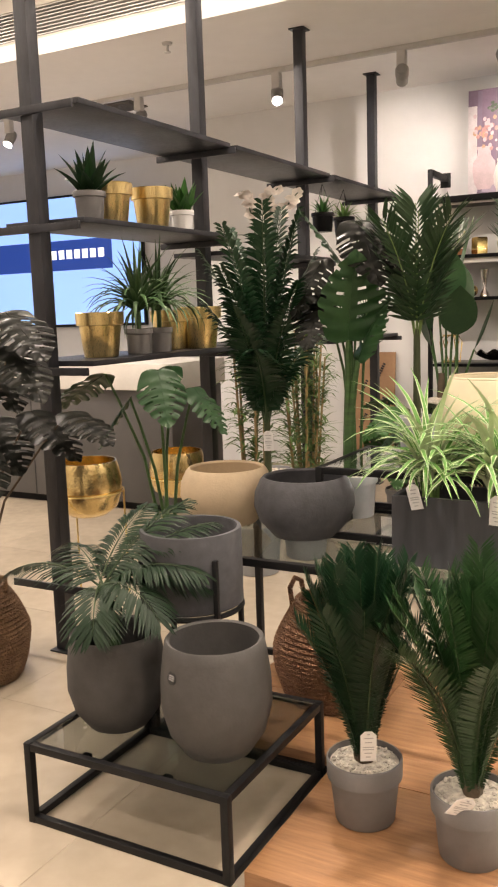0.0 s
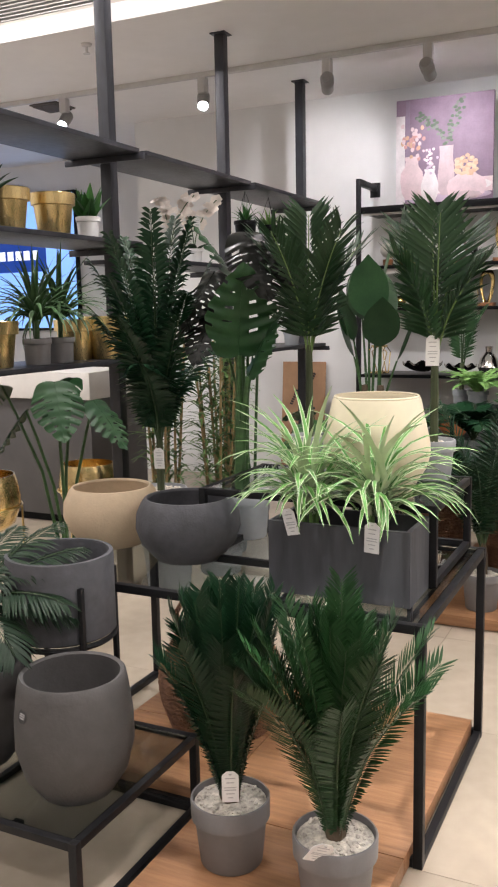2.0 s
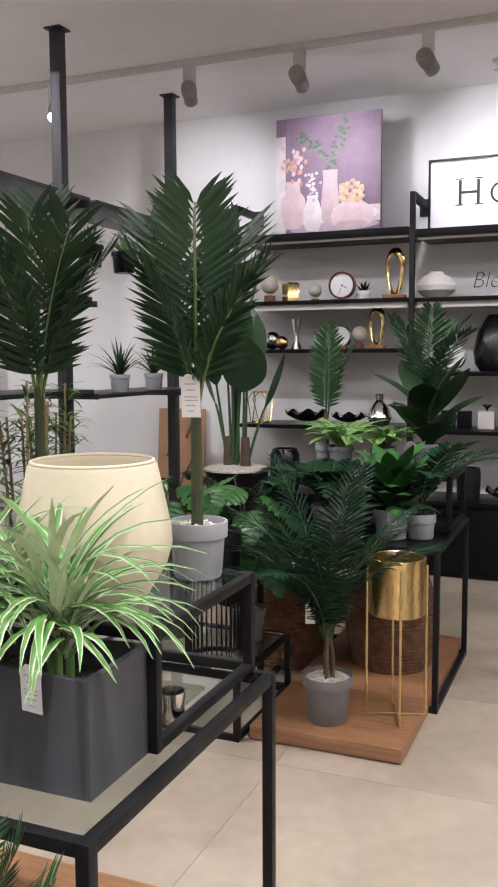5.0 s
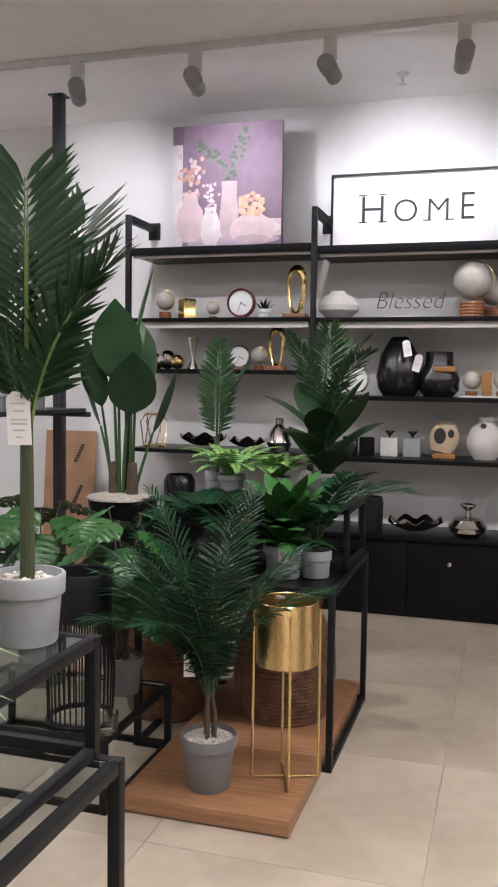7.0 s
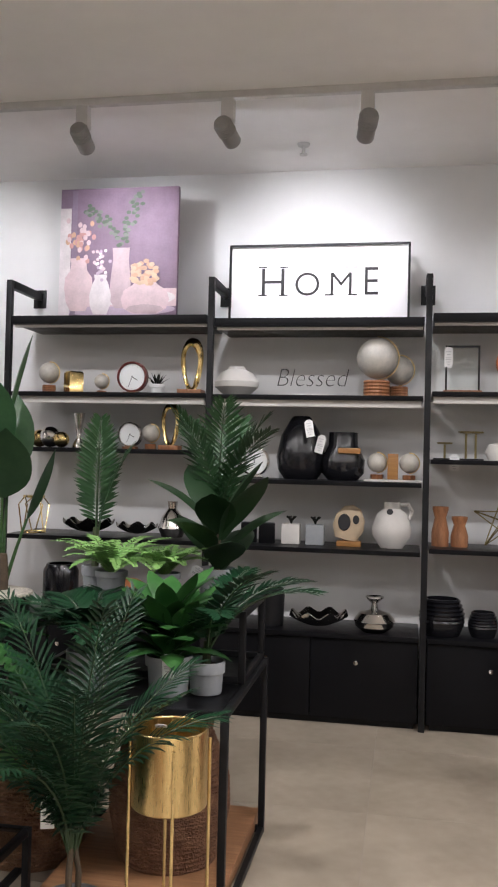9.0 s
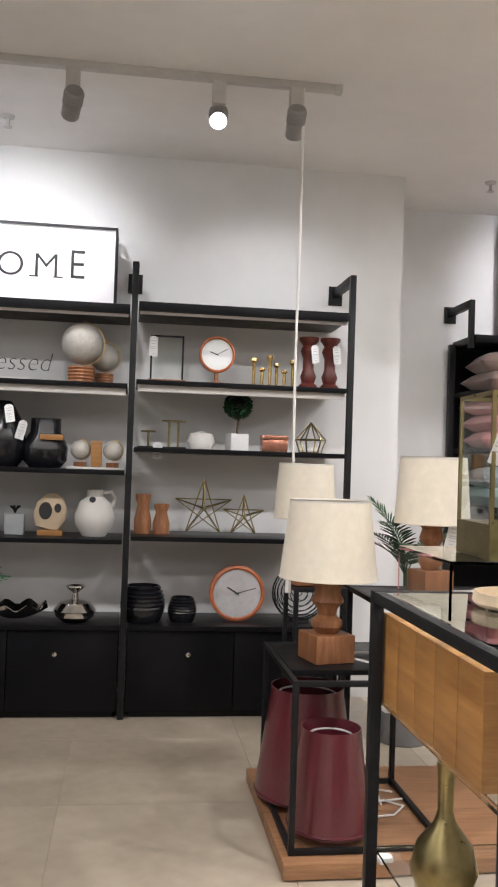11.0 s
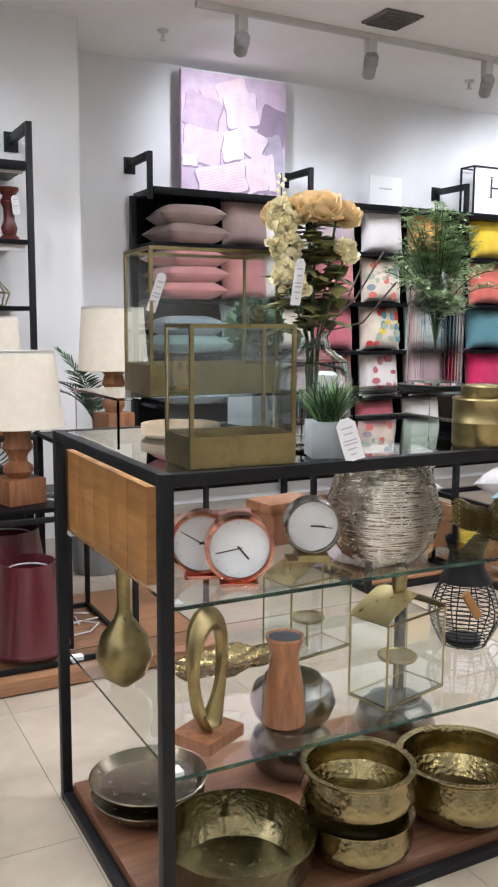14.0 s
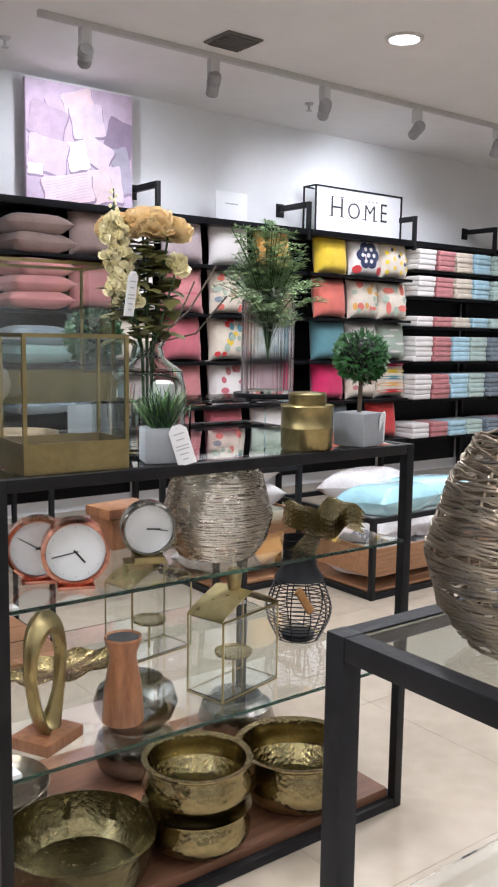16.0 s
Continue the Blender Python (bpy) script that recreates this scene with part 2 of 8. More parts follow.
M_BAMBOO = mat("bamboo_cane", (0.24, 0.17, 0.08), 0.5, var=0.25, scale=9, stretch=(1, 1, 3))
M_RATTAN = woven("woven_seagrass", (0.15, 0.075, 0.038), (0.34, 0.20, 0.11))
M_RATTANDARK = woven("dark_woven_rattan", (0.15, 0.065, 0.032), (0.34, 0.17, 0.09), 110)
M_SHADE = mat("cream_linen_shade", (0.68, 0.62, 0.51), 0.85, var=0.04, scale=30, bump=0.15, bscale=400, sheen=0.2)
M_REDSHADE = mat("maroon_shade", (0.10, 0.015, 0.023), 0.3, var=0.15, scale=12, stretch=(20, 20, 0.3), coat=0.6)
M_GLASS = glassy("clear_glass", (0.95, 0.985, 0.97))
M_ACRYL = glassy("clear_acrylic", (0.97, 0.985, 0.98), 0.0, 1.15)
M_GREENGLASS = glassy("smoked_glass_top", (0.72, 0.78, 0.76))
# grey tint puts the shade under the low table into the glass colour
M_SHADEGLASS = glassy("shade_tinted_glass", (0.42, 0.45, 0.44))
M_EDGE = glassy("green_glass_edge", (0.25, 0.55, 0.45), 0.15)
M_SMOKE = glassy("dark_glass", (0.20, 0.20, 0.22), 0.05)
M_DARKGLAZE = mat("black_glaze", (0.008, 0.008, 0.010), 0.18, var=0.2, scale=6)
M_WHITECER = mat("matt_white_ceramic", (0.62, 0.60, 0.57), 0.55, var=0.04, scale=8)
M_FACE = mat("white_clock_face", (0.78, 0.80, 0.80), 0.35, var=0.02)
M_METALGREY = mat("grey_light_housing", (0.56, 0.55, 0.54), 0.5, 0.2, var=0.05, scale=9)
M_CAN = mat("mid_grey_lamp_can", (0.30, 0.295, 0.29), 0.45, 0.2, var=0.06, scale=9)
M_LAMPON = glow("lit_lens", (0.85, 0.93, 1.0), 40)
M_DOWNON = glow("lit_downlight", (1, 0.95, 0.86), 22)

# ---- mesh helpers ----


def fresh():
    return bmesh.new()


def box(bm, lo, hi, bevel=0.0):
    vs = [bm.verts.new((x, y, z)) for x in (lo[0], hi[0]) for y in (lo[1], hi[1]) for z in (lo[2], hi[2])]
    fs = [bm.faces.new([vs[i] for i in q]) for q in ((0, 1, 3, 2), (4, 6, 7, 5), (0, 4, 5, 1), (2, 3, 7, 6), (0, 2, 6, 4), (1, 5, 7, 3))]
    if bevel:
        es = list({e for f in fs for e in f.edges})
        bmesh.ops.bevel(bm, geom=es, offset=bevel, segments=2, affect="EDGES", profile=0.6)
    return bm


def boxm(lo, hi, bevel=0.0):
    return box(fresh(), lo, hi, bevel)


def lathe(bm, prof, seg=32, at=(0, 0, 0), wobble=0.0, squash=(1, 1)):
    rings = []
    for r, z in prof:
        if r < 1e-5:
            rings.append([bm.verts.new((at[0], at[1], at[2] + z))])
        else:
            ring = []
            for i in range(seg):
                a = 2 * math.pi * i / seg
                rr = r * (1 + wobble * math.sin(a * 9 + z * 40))
                ring.append(bm.verts.new((at[0] + rr * squash[0] * math.cos(a), at[1] + rr * squash[1] * math.sin(a), at[2] + z)))
            rings.append(ring)
    for a, b in zip(rings, rings[1:]):
        if len(a) == 1 and len(b) == 1:
            continue
        for i in range(seg):
            j = (i + 1) % seg
            if len(a) == 1:
                bm.faces.new((a[0], b[j], b[i]))
            elif len(b) == 1:
                bm.faces.new((a[i], a[j], b[0]))
            else:
                bm.faces.new((a[i], a[j], b[j], b[i]))
    return bm


def lathed(prof, seg=32, at=(0, 0, 0), wobble=0.0, squash=(1, 1)):
    return lathe(fresh(), prof, seg, at, wobble, squash)


def tube(bm, pts, r, seg=6, closed=False, taper=1.0):
    pts = [Vector(p) for p in pts]
    n = len(pts)
    rings = []
    up = None
    for i, p in enumerate(pts):
        d = (pts[(i + 1) % n] - pts[i - 1]) if closed else (pts[min(i + 1, n - 1)] - pts[max(i - 1, 0)])
        d = d.normalized() if d.length > 1e-9 else Vector((0, 0, 1))
        if up is None:
            up = d.orthogonal().normalized()
        up = (up - d * up.dot(d))
        up = up.normalized() if up.length > 1e-6 else d.orthogonal().normalized()
        side = d.cross(up)
        rr = r * (1 + (taper - 1) * i / max(1, n - 1))
        rings.append([bm.verts.new(p + rr * (math.cos(2 * math.pi * k / seg) * up + math.sin(2 * math.pi * k / seg) * side)) for k in range(seg)])
    pairs = list(zip(rings, rings[1:])) + ([(rings[-1], rings[0])] if closed else [])
    for a, b in pairs:
        for k in range(seg):
            bm.faces.new((a[k], a[(k + 1) % seg], b[(k + 1) % seg], b[k]))
    if not closed:
        bm.faces.new(rings[0][::-1])
        bm.faces.new(rings[-1])
    return bm


def tubed(pts, r, seg=6, closed=False, taper=1.0):
    return tube(fresh(), pts, r, seg, closed, taper)


def circle(r, z=0.0, n=32, at=(0, 0)):
    return [(at[0] + r * math.cos(2 * math.pi * i / n), at[1] + r * math.sin(2 * math.pi * i / n), z) for i in range(n)]


def mesh_of(name, bm, material, smooth=None):
    bmesh.ops.recalc_face_normals(bm, faces=bm.faces[:])
    me = bpy.data.meshes.new(name)
    bm.to_mesh(me)
    bm.free()
    me.materials.append(material)
    if smooth is not False:
        me.shade_smooth()
        me.set_sharp_from_angle(angle=radians(smooth or 38))
    return me


def part(name, bm, material, parent, label="", smooth=None):
    ob = new(name, mesh_of(name, bm, material, smooth))
    ob.parent = parent
    if label:
        tagged(ob, label)
    return ob


def pane(name, bm, material, parent, label=""):
    ob = part(name, bm, material, parent, label, False)
    ob.visible_shadow = False
    return ob


def thing(name, label, category, at=(0, 0, 0), rz=0, group=""):
    ob = new(name)
    ob.empty_display_size = 0.05
    ob.matrix_basis = pose(*at, 0, 0, rz)
    return tagged(ob, label, category, group)


def solid(name, bm, material, label, category, at=(0, 0, 0), rz=0, group="", smooth=None):
    ob = new(name, mesh_of(name, bm, material, smooth))
    ob.matrix_basis = pose(*at, 0, 0, rz)
    return tagged(ob, label, category, group)


def structure(name, bm, material, label, category):
    ob = new(name, mesh_of(name, bm, material, False))
    return tagged(ob, label, category, "", "structure")


# ---- the room ----
HOME_Y, PILLOW_Y, LEFT_X, STEP_X = 7.98, 8.58, -3.64, 2.43
floor = structure("floor", boxm((-8.2, -4.2, -0.2), (11.2, 9.6, -0.004)), M_GROUT, "beige polished tile floor with thin joints", "floor")
structure("wall_home", boxm((LEFT_X, HOME_Y, 0), (STEP_X, HOME_Y + 0.9, CEIL + 0.05)), M_WALL, "plain light grey painted shop wall behind black shelving", "wall")
structure("wall_pillow", boxm((STEP_X, PILLOW_Y, 0), (11.2, PILLOW_Y + 0.3, CEIL + 0.05)), M_WALL, "plain light grey painted wall behind cushion shelving", "wall")
structure("wall_left_back", boxm((-8.2, 9.2, 0), (LEFT_X, 9.5, CEIL + 0.05)), M_WALL, "plain light painted wall behind the cash counter", "wall")
structure("wall_west", boxm((-8.2, -4.2, 0), (-8.0, 9.2, UPPER)), M_WALL, "plain painted side wall of the shop", "wall")
structure("wall_east", boxm((11.0, -4.2, 0), (11.2, PILLOW_Y, UPPER)), M_WALL, "plain painted side wall of the shop", "wall")
structure("wall_south", boxm((-8.0, -4.2, 0), (11.0, -4.0, UPPER)), M_WALL, "plain painted wall closing the shop", "wall")
structure("ceiling", boxm((-8.2, 5.68, CEIL), (11.2, 9.6, CEIL + 0.1)), M_CEIL, "plain white plastered ceiling", "ceiling")
structure("ceiling_upper", boxm((-8.2, -4.2, UPPER), (11.2, 5.72, UPPER + 0.1)), M_CEIL, "raised white plastered ceiling", "ceiling")
bm = fresh()
box(bm, (-8.0, 5.68, CEIL + 0.1), (11.0, 5.76, CEIL + 0.115))
box(bm, (-8.0, 5.68, CEIL + 0.30), (11.0, 5.76, UPPER))
structure("trim_fascia", bm, M_FASCIA, "cream plastered drop between the two ceilings", "trim")
grille = thing("air_grille", "long dark slotted air grille in the ceiling drop", "air vent", (0, 5.72, CEIL + 0.2))
part("backing", boxm((-7.9, 0.03, -0.085), (4.0, 0.04, 0.1)), M_DARKINK, grille, "dark backing")
for k in range(9):
    part("slat", boxm((-7.9, -0.035, -0.078 + k * 0.021), (4.0, 0.03, -0.071 + k * 0.021)), M_METALGREY, grille)

bm = fresh()
box(bm, (-0.2, -0.2, 0), (0.2, 0.2, 0.012), 0.004)
for k in range(8):
    box(bm, (-0.17, -0.165 + k * 0.045, -0.012), (0.17, -0.15 + k * 0.045, 0.0))
bm.transform(Matrix.Diagonal((0.64, 0.64, 1, 1)))
vent = thing("ceiling_vent", "square dark ceiling air vent with slats", "air vent", (4.03, 7.12, CEIL - 0.014))
part("vent_face", bm, mat("dark_vent", (0.12, 0.11, 0.10), 0.6), vent)
copy_thing(vent, pose(-3.85, 7.12, CEIL - 0.014))

# fittings for every beam, also for the added ones at the far left
for x, y, z in DOWN:
    dl = thing("downlight", "round white recessed ceiling downlight, lit; far left ones added unseen", "downlight", (x, y, z), 0, "recessed downlights")
    part("trim_ring", lathed([(0.085, -0.001), (0.115, -0.001), (0.112, -0.012), (0.09, -0.014), (0.085, -0.004)], 24), M_WHITECER, dl)
    part("lens", lathed([(0.0, -0.006), (0.084, -0.006), (0.084, -0.003), (0.0, -0.003)], 24), M_DOWNON, dl, "lit lens")

# tracks and heads
for x0, x1, y in ((-7.5, 1.74, 6.86), (2.92, 10.0, 7.4)):
    tr = thing("light_track", "slim grey ceiling light track", "light track", ((x0 + x1) / 2, y, CEIL))
    h = (x1 - x0) / 2
    part("rail", boxm((-h, -0.018, -0.035), (h, 0.018, 0), 0.004), M_METALGREY, tr)
    part("end_cap", boxm((h, -0.02, -0.038), (h + 0.03, 0.02, 0), 0.004), M_METALGREY, tr)
for x, y, aim, watts in HEADS:
    head = thing("track_spotlight", "grey cylindrical track spotlight hanging from a ceiling track", "spotlight", (x, y, CEIL - 0.035), 0, "track spotlights")
    part("adapter_box", boxm((-0.03, -0.028, -0.105), (0.03, 0.028, 0.0), 0.006), M_METALGREY, head)
    d = (Vector(aim) - Vector((x, y, CEIL - 0.19))).normalized()
    rot = d.to_track_quat("Z", "Y").to_matrix().to_4x4()
    c = Vector((0, 0, -0.155))
    bm = lathed([(0.0, -0.075), (0.036, -0.075), (0.040, -0.068), (0.040, 0.06), (0.037, 0.066), (0.034, 0.05), (0.0, 0.05)], 24)
    for k in range(5):
        lathe(bm, [(0.039, -0.062 + k * 0.012), (0.044, -0.060 + k * 0.012), (0.044, -0.056 + k * 0.012), (0.039, -0.054 + k * 0.012)], 24)
    bm.transform(Matrix.Translation(c) @ rot)
    part("lamp_can", bm, M_CAN, head)
    bm = lathed([(0.0, 0.052), (0.033, 0.052), (0.033, 0.056), (0.0, 0.058)], 20)
    bm.transform(Matrix.Translation(c) @ rot)
    part("lens", bm, M_LAMPON, head, "glowing lens")
    part("arm", tubed([(0, 0, -0.1), (0, 0, -0.13)], 0.012, 8), M_METALGREY, head)

for x, y in ((-2.66, 5.94), (2.95, 7.95), (0.2, 7.55), (5.3, 7.9)):
    sp = thing("fire_sprinkler", "small metal ceiling fire sprinkler", "sprinkler", (x, y, CEIL))
    part("rose", lathed([(0, 0), (0.035, 0), (0.03, -0.012), (0.012, -0.016), (0, -0.016)], 16), M_METALGREY, sp)
    part("nozzle", lathed([(0, -0.016), (0.009, -0.016), (0.009, -0.05), (0.022, -0.056), (0.022, -0.06), (0, -0.06)], 12), M_METALGREY, sp)

# hanging cord of a lamp lead
lead = thing("hanging_lead", "white power lead hanging from the ceiling light track", "power lead", (1.59, 6.84, CEIL - 0.035))
part("cable", tubed([(0, 0, 0), (0.004, 0, -0.6), (0.0, 0.0, -1.2), (0.006, 0, -1.75), (0.0, 0, -2.2)], 0.006, 6), M_STRING, lead)
part("plug", lathed([(0, -2.26), (0.014, -2.26), (0.016, -2.24), (0.012, -2.2), (0, -2.195)], 14), M_STRING, lead)

# ---- cash counter at the left ----
ctr = thing("cash_counter", "dark grey cash counter with a thick white top", "counter", (-4.2, 6.25, 0))
part("front_panel", boxm((-1.8, -0.32, 0.06), (1.45, 0.35, 0.86), 0.004), mat("dark_grey_laminate", (0.075, 0.072, 0.072), 0.5, var=0.08), ctr)
part("plinth", boxm((-1.78, -0.27, 0.0), (1.43, 0.33, 0.06)), M_BLACKBOARD, ctr)
part("worktop", boxm((-1.83, -0.36, 0.86), (1.48, 0.37, 1.04), 0.006), M_WHITECER, ctr, "thick white worktop")
for k in range(2):
    part("panel_joint", boxm((-0.9 + k * 1.1, -0.323, 0.06), (-0.894 + k * 1.1, -0.319, 0.86)), M_DARKINK, ctr)
scr = thing("wall_screen", "large glowing pale blue wall screen with a blue banner", "screen", (-6.2, 9.12, 2.0))
part("bezel", boxm((-1.3, 0.02, -0.75), (1.02, 0.08, 0.75), 0.01), M_BLACK, scr)
part("display", boxm((-1.27, 0.0, -0.72), (1.0, 0.02, 0.72)), glow("pale_blue_screen", (0.24, 0.47, 0.90), 0.95), scr, "glowing pale blue display")
part("banner", boxm((-1.2, -0.004, -0.10), (0.62, 0.0, 0.24)), glow("blue_banner", (0.008, 0.045, 0.27), 0.8), scr, "deep blue banner")
bm = fresh()
for k in range(7):
    box(bm, (-0.26 + k * 0.115, -0.008, 0.03), (-0.18 + k * 0.115, -0.004, 0.13))
part("lettering_bar", bm, glow("white_letters", (0.9, 0.95, 1.0), 0.9), scr, "white bars of lettering")

# ---- framed tables ----


def frame_table(name, label, x0, x1, y0, y1, h, t=0.03, top=M_GREENGLASS, shelves=(), bottom=True, board=None, group="black display tables"):
    """A square-tube frame with a glass top, glass shelves and sometimes a wooden bottom board."""
    tb = thing(name, label, "display table", ((x0 + x1) / 2, (y0 + y1) / 2, 0), 0, group)
    a, b = (x1 - x0) / 2, (y1 - y0) / 2
    for sx in (-1, 1):
        for sy in (-1, 1):
            lo = (min(sx * a, sx * (a - t)), min(sy * b, sy * (b - t)), 0.0)
            part("leg", boxm(lo, (lo[0] + t, lo[1] + t, h), 0.002), M_BLACK, tb)
    for z0 in [h - t] + ([0.0] if bottom else []):
        for s in (-1, 1):
            lo = min(s * b, s * (b - t))
            part("rail", boxm((-a + t, lo + 0.001, z0 + 0.0005), (a - t, lo + t - 0.001, z0 + t - 0.0005), 0.002), M_BLACK, tb)
            lo = min(s * a, s * (a - t))
            part("rail", boxm((lo + 0.001, -b + t, z0 + 0.0005), (lo + t - 0.001, b - t, z0 + t - 0.0005), 0.002), M_BLACK, tb)
    if top:
        pane("glass_top", boxm((-a + t + 0.001, -b + t + 0.001, h - 0.010), (a - t - 0.001, b - t - 0.001, h - 0.002)), top, tb, "glass top").visible_shadow = top is not M_GREENGLASS
        for sx in (-0.4, 0.4):
            part("clip", boxm((sx * a - 0.012, -b + t, h - 0.02), (sx * a + 0.012, -b + t + 0.02, h - 0.0105)), M_BLACK, tb)
    for z in shelves:
        pane("glass_shelf", boxm((-a + t + 0.002, -b + 0.004, z - 0.008), (a - t - 0.002, b - 0.004, z)), M_GLASS, tb, "clear glass shelf with green edge")
        pane("glass_edge", boxm((-a + t + 0.002, -b + 0.001, z - 0.008), (a - t - 0.002, -b + 0.0035, z)), M_EDGE, tb, "green glass edge")
        for sx in (-1, 1):
            for sy in (-1, 1):
                lo = (min(sx * (a - t), sx * (a - t - 0.03)), min(sy * (b - t), sy * (b - t - 0.03)), z - 0.018)
                part("shelf_bracket", boxm(lo, (lo[0] + 0.03, lo[1] + 0.03, z - 0.0085)), M_METALGREY, tb)
    if board:
        part("bottom_board", boxm((-a + t + 0.001, -b + t + 0.001, 0.012), (a - t - 0.001, b - t - 0.001, board), 0.002), M_SHADEDBOARD, tb, "brown wooden bottom board")
    return tb


def platform(label, x0, x1, y0, y1, seams=()):
    pf = thing("wooden_platform", label, "platform", ((x0 + x1) / 2, (y0 + y1) / 2, 0), 0, "low wooden platforms")
    ys = [y0, *seams, y1]
    for a, b in zip(ys, ys[1:]):
        part("deck_panel", boxm((x0 - (x0 + x1) / 2, a + 0.0015 - (y0 + y1) / 2, 0.006), (x1 - (x0 + x1) / 2, b - 0.0015 - (y0 + y1) / 2, 0.055), 0.002), M_WOOD, pf)
    return pf


platform("oak laminate platform under the planter table", -0.44, 0.132, 2.69, 4.02, (3.2,))
platform("oak laminate platform panel under a tall basket", -0.94, -0.443, 3.268, 4.02, (3.64,))
frame_table("low_display_table", "low black steel frame table with a glass top", -1.12, -0.478, 2.69, 3.262, 0.233, t=0.022, top=M_SHADEGLASS)
frame_table("display_table", "black steel frame table with glass top carrying planters", -1.10, 0.165, 3.25, 4.03, 0.644, t=0.025)
frame_table("table_riser", "small black steel riser with dark glass standing on a table", -0.62, 0.118, 3.55, 4.02, 0.23, t=0.022, bottom=True).location.z = 0.645
platform("oak laminate platform with palm and gold plant stand", -0.30, 0.25, 4.99, 6.27, (5.46,))
frame_table("display_table", "black steel frame table with dark top carrying plants", -0.46, 0.283, 5.46, 6.2, 0.64, t=0.023, top=M_BLACKBOARD)
frame_table("table_riser", "small black steel riser with dark top carrying plant pots", -0.44, 0.27, 5.78, 6.18, 0.235, t=0.022, top=M_BLACKBOARD).location.z = 0.641
frame_table("low_display_table", "low black steel frame table with a glass top", -1.0, -0.325, 4.95, 5.5, 0.24, t=0.022)
platform("oak laminate platform under lampshades", 1.405, 2.3, 5.78, 6.67, (6.2,))
lamp_t = frame_table("lamp_table", "thin black steel frame table carrying table lamps", 1.43, 1.98, 5.84, 6.48, 0.566, t=0.02, top=None, bottom=True)
lamp_t.location.z = 0.056
part("table_board", boxm((-0.254, -0.16, 0.548), (0.254, 0.299, 0.5655), 0.002), M_BLACKBOARD, lamp_t, "black table board")
frame_table("lamp_table", "tall thin black steel frame table carrying a lamp", 1.75, 2.35, 6.0, 6.42, 0.86, t=0.02, top=M_BLACKBOARD)
frame_table("glass_display_table", "tall black steel display table with glass top and two glass shelves", 1.455, 2.62, 4.295, 5.06, 1.035, t=0.027, shelves=(0.775, 0.425), board=0.05)
frame_table("glass_display_table", "tall black steel display table with a glass top and shelf", 1.414, 2.58, 2.55, 3.31, 1.035, t=0.025, shelves=(0.72,))

# ---- ceiling-hung shelf rack ----
RX = -1.85
rack = thing("shelf_rack", "tall dark steel floor-to-ceiling rack with black shelves", "shelf rack", (RX, 5.55, 0))
for y in (3.72, 4.94, 6.17, 7.42):
    d = y - 5.55
    post = part("post", boxm((-0.03, d - 0.03, 0.008), (0.03, d + 0.03, CEIL - 0.008 if y > 5.7 else UPPER - 0.008), 0.003), M_POST, rack)
    for z in (0.0, (CEIL if y > 5.7 else UPPER) - 0.008):
        part("flange", boxm((-0.05, d - 0.05, z), (0.05, d + 0.05, z + 0.008), 0.002), M_POST, post)
SHELVES = [(3.72, 4.94, 2.165), (4.94, 6.17, 2.165), (6.17, 7.42, 2.165), (3.72, 4.94, 1.73), (3.72, 4.94, 1.18), (4.94, 6.17, 1.66), (4.94, 6.17, 1.18), (6.17, 7.42, 1.15)]
for y0, y1, z in SHELVES:
    part("shelf", boxm((-0.20, y0 - 5.55 + 0.032, z), (0.20, y1 - 5.55 - 0.032, z + 0.022), 0.002), M_POST, rack)
for y, zs in ((3.72, (2.15, 1.715, 1.165, 0.28)), (4.94, (2.15, 1.715, 1.165)), (6.17, (2.15, 1.645, 1.165)), (7.42, (2.15, 1.135))):
    for z in zs:
        part("bracket", boxm((-0.23, y - 5.55 - 0.045, z - 0.016), (0.23, y - 5.55 - 0.031, z + 0.0145), 0.002), M_POST, rack)

# ---- wall shelving ----


def wall_bay(x0, x1, wall_y, front, zs, label, lit=()):
    bay = thing("wall_shelf_unit", label, "shelf unit", ((x0 + x1) / 2, wall_y, 0), 0, "black wall shelf units")
    a, d = (x1 - x0) / 2, wall_y - front
    for z in zs:
        sh = part("shelf", boxm((-a + 0.022, -d - 0.02, z - (0.022 if z == max(zs) else 0)), (a - 0.022, -0.012, z + 0.024), 0.002), M_BLACKBOARD, bay)
    for z in lit:
        part("shelf_edge_strip", boxm((-a + 0.03, -d + 0.012, z - 0.036), (a - 0.03, -d + 0.03, z - 0.0005)), M_WHITECER, bay, "pale strip under the shelf")
    return bay


def wall_post(x, wall_y, front, top, foot=0.0, back=0.0):
    p = thing("wall_shelf_post", "black steel shelf post with a bracket to the wall", "shelf post", (x, front, 0), 0, "black shelf posts")
    part("upright", boxm((-0.016, -0.016, foot), (0.016, 0.016, top), 0.002), M_BLACK, p)
    if back:
        part("rear_upright", boxm((-0.02, back, 0), (0.02, back + 0.04, 2.16), 0.002), M_BLACK, p)
    part("wall_arm", boxm((-0.018, 0.02, top - 0.045), (0.018, wall_y - front - 0.012, top), 0.002), M_BLACK, p)
    part("wall_plate", boxm((-0.04, wall_y - front - 0.012, top - 0.09), (0.04, wall_y - front, top + 0.02), 0.002), M_BLACK, p)
    return p


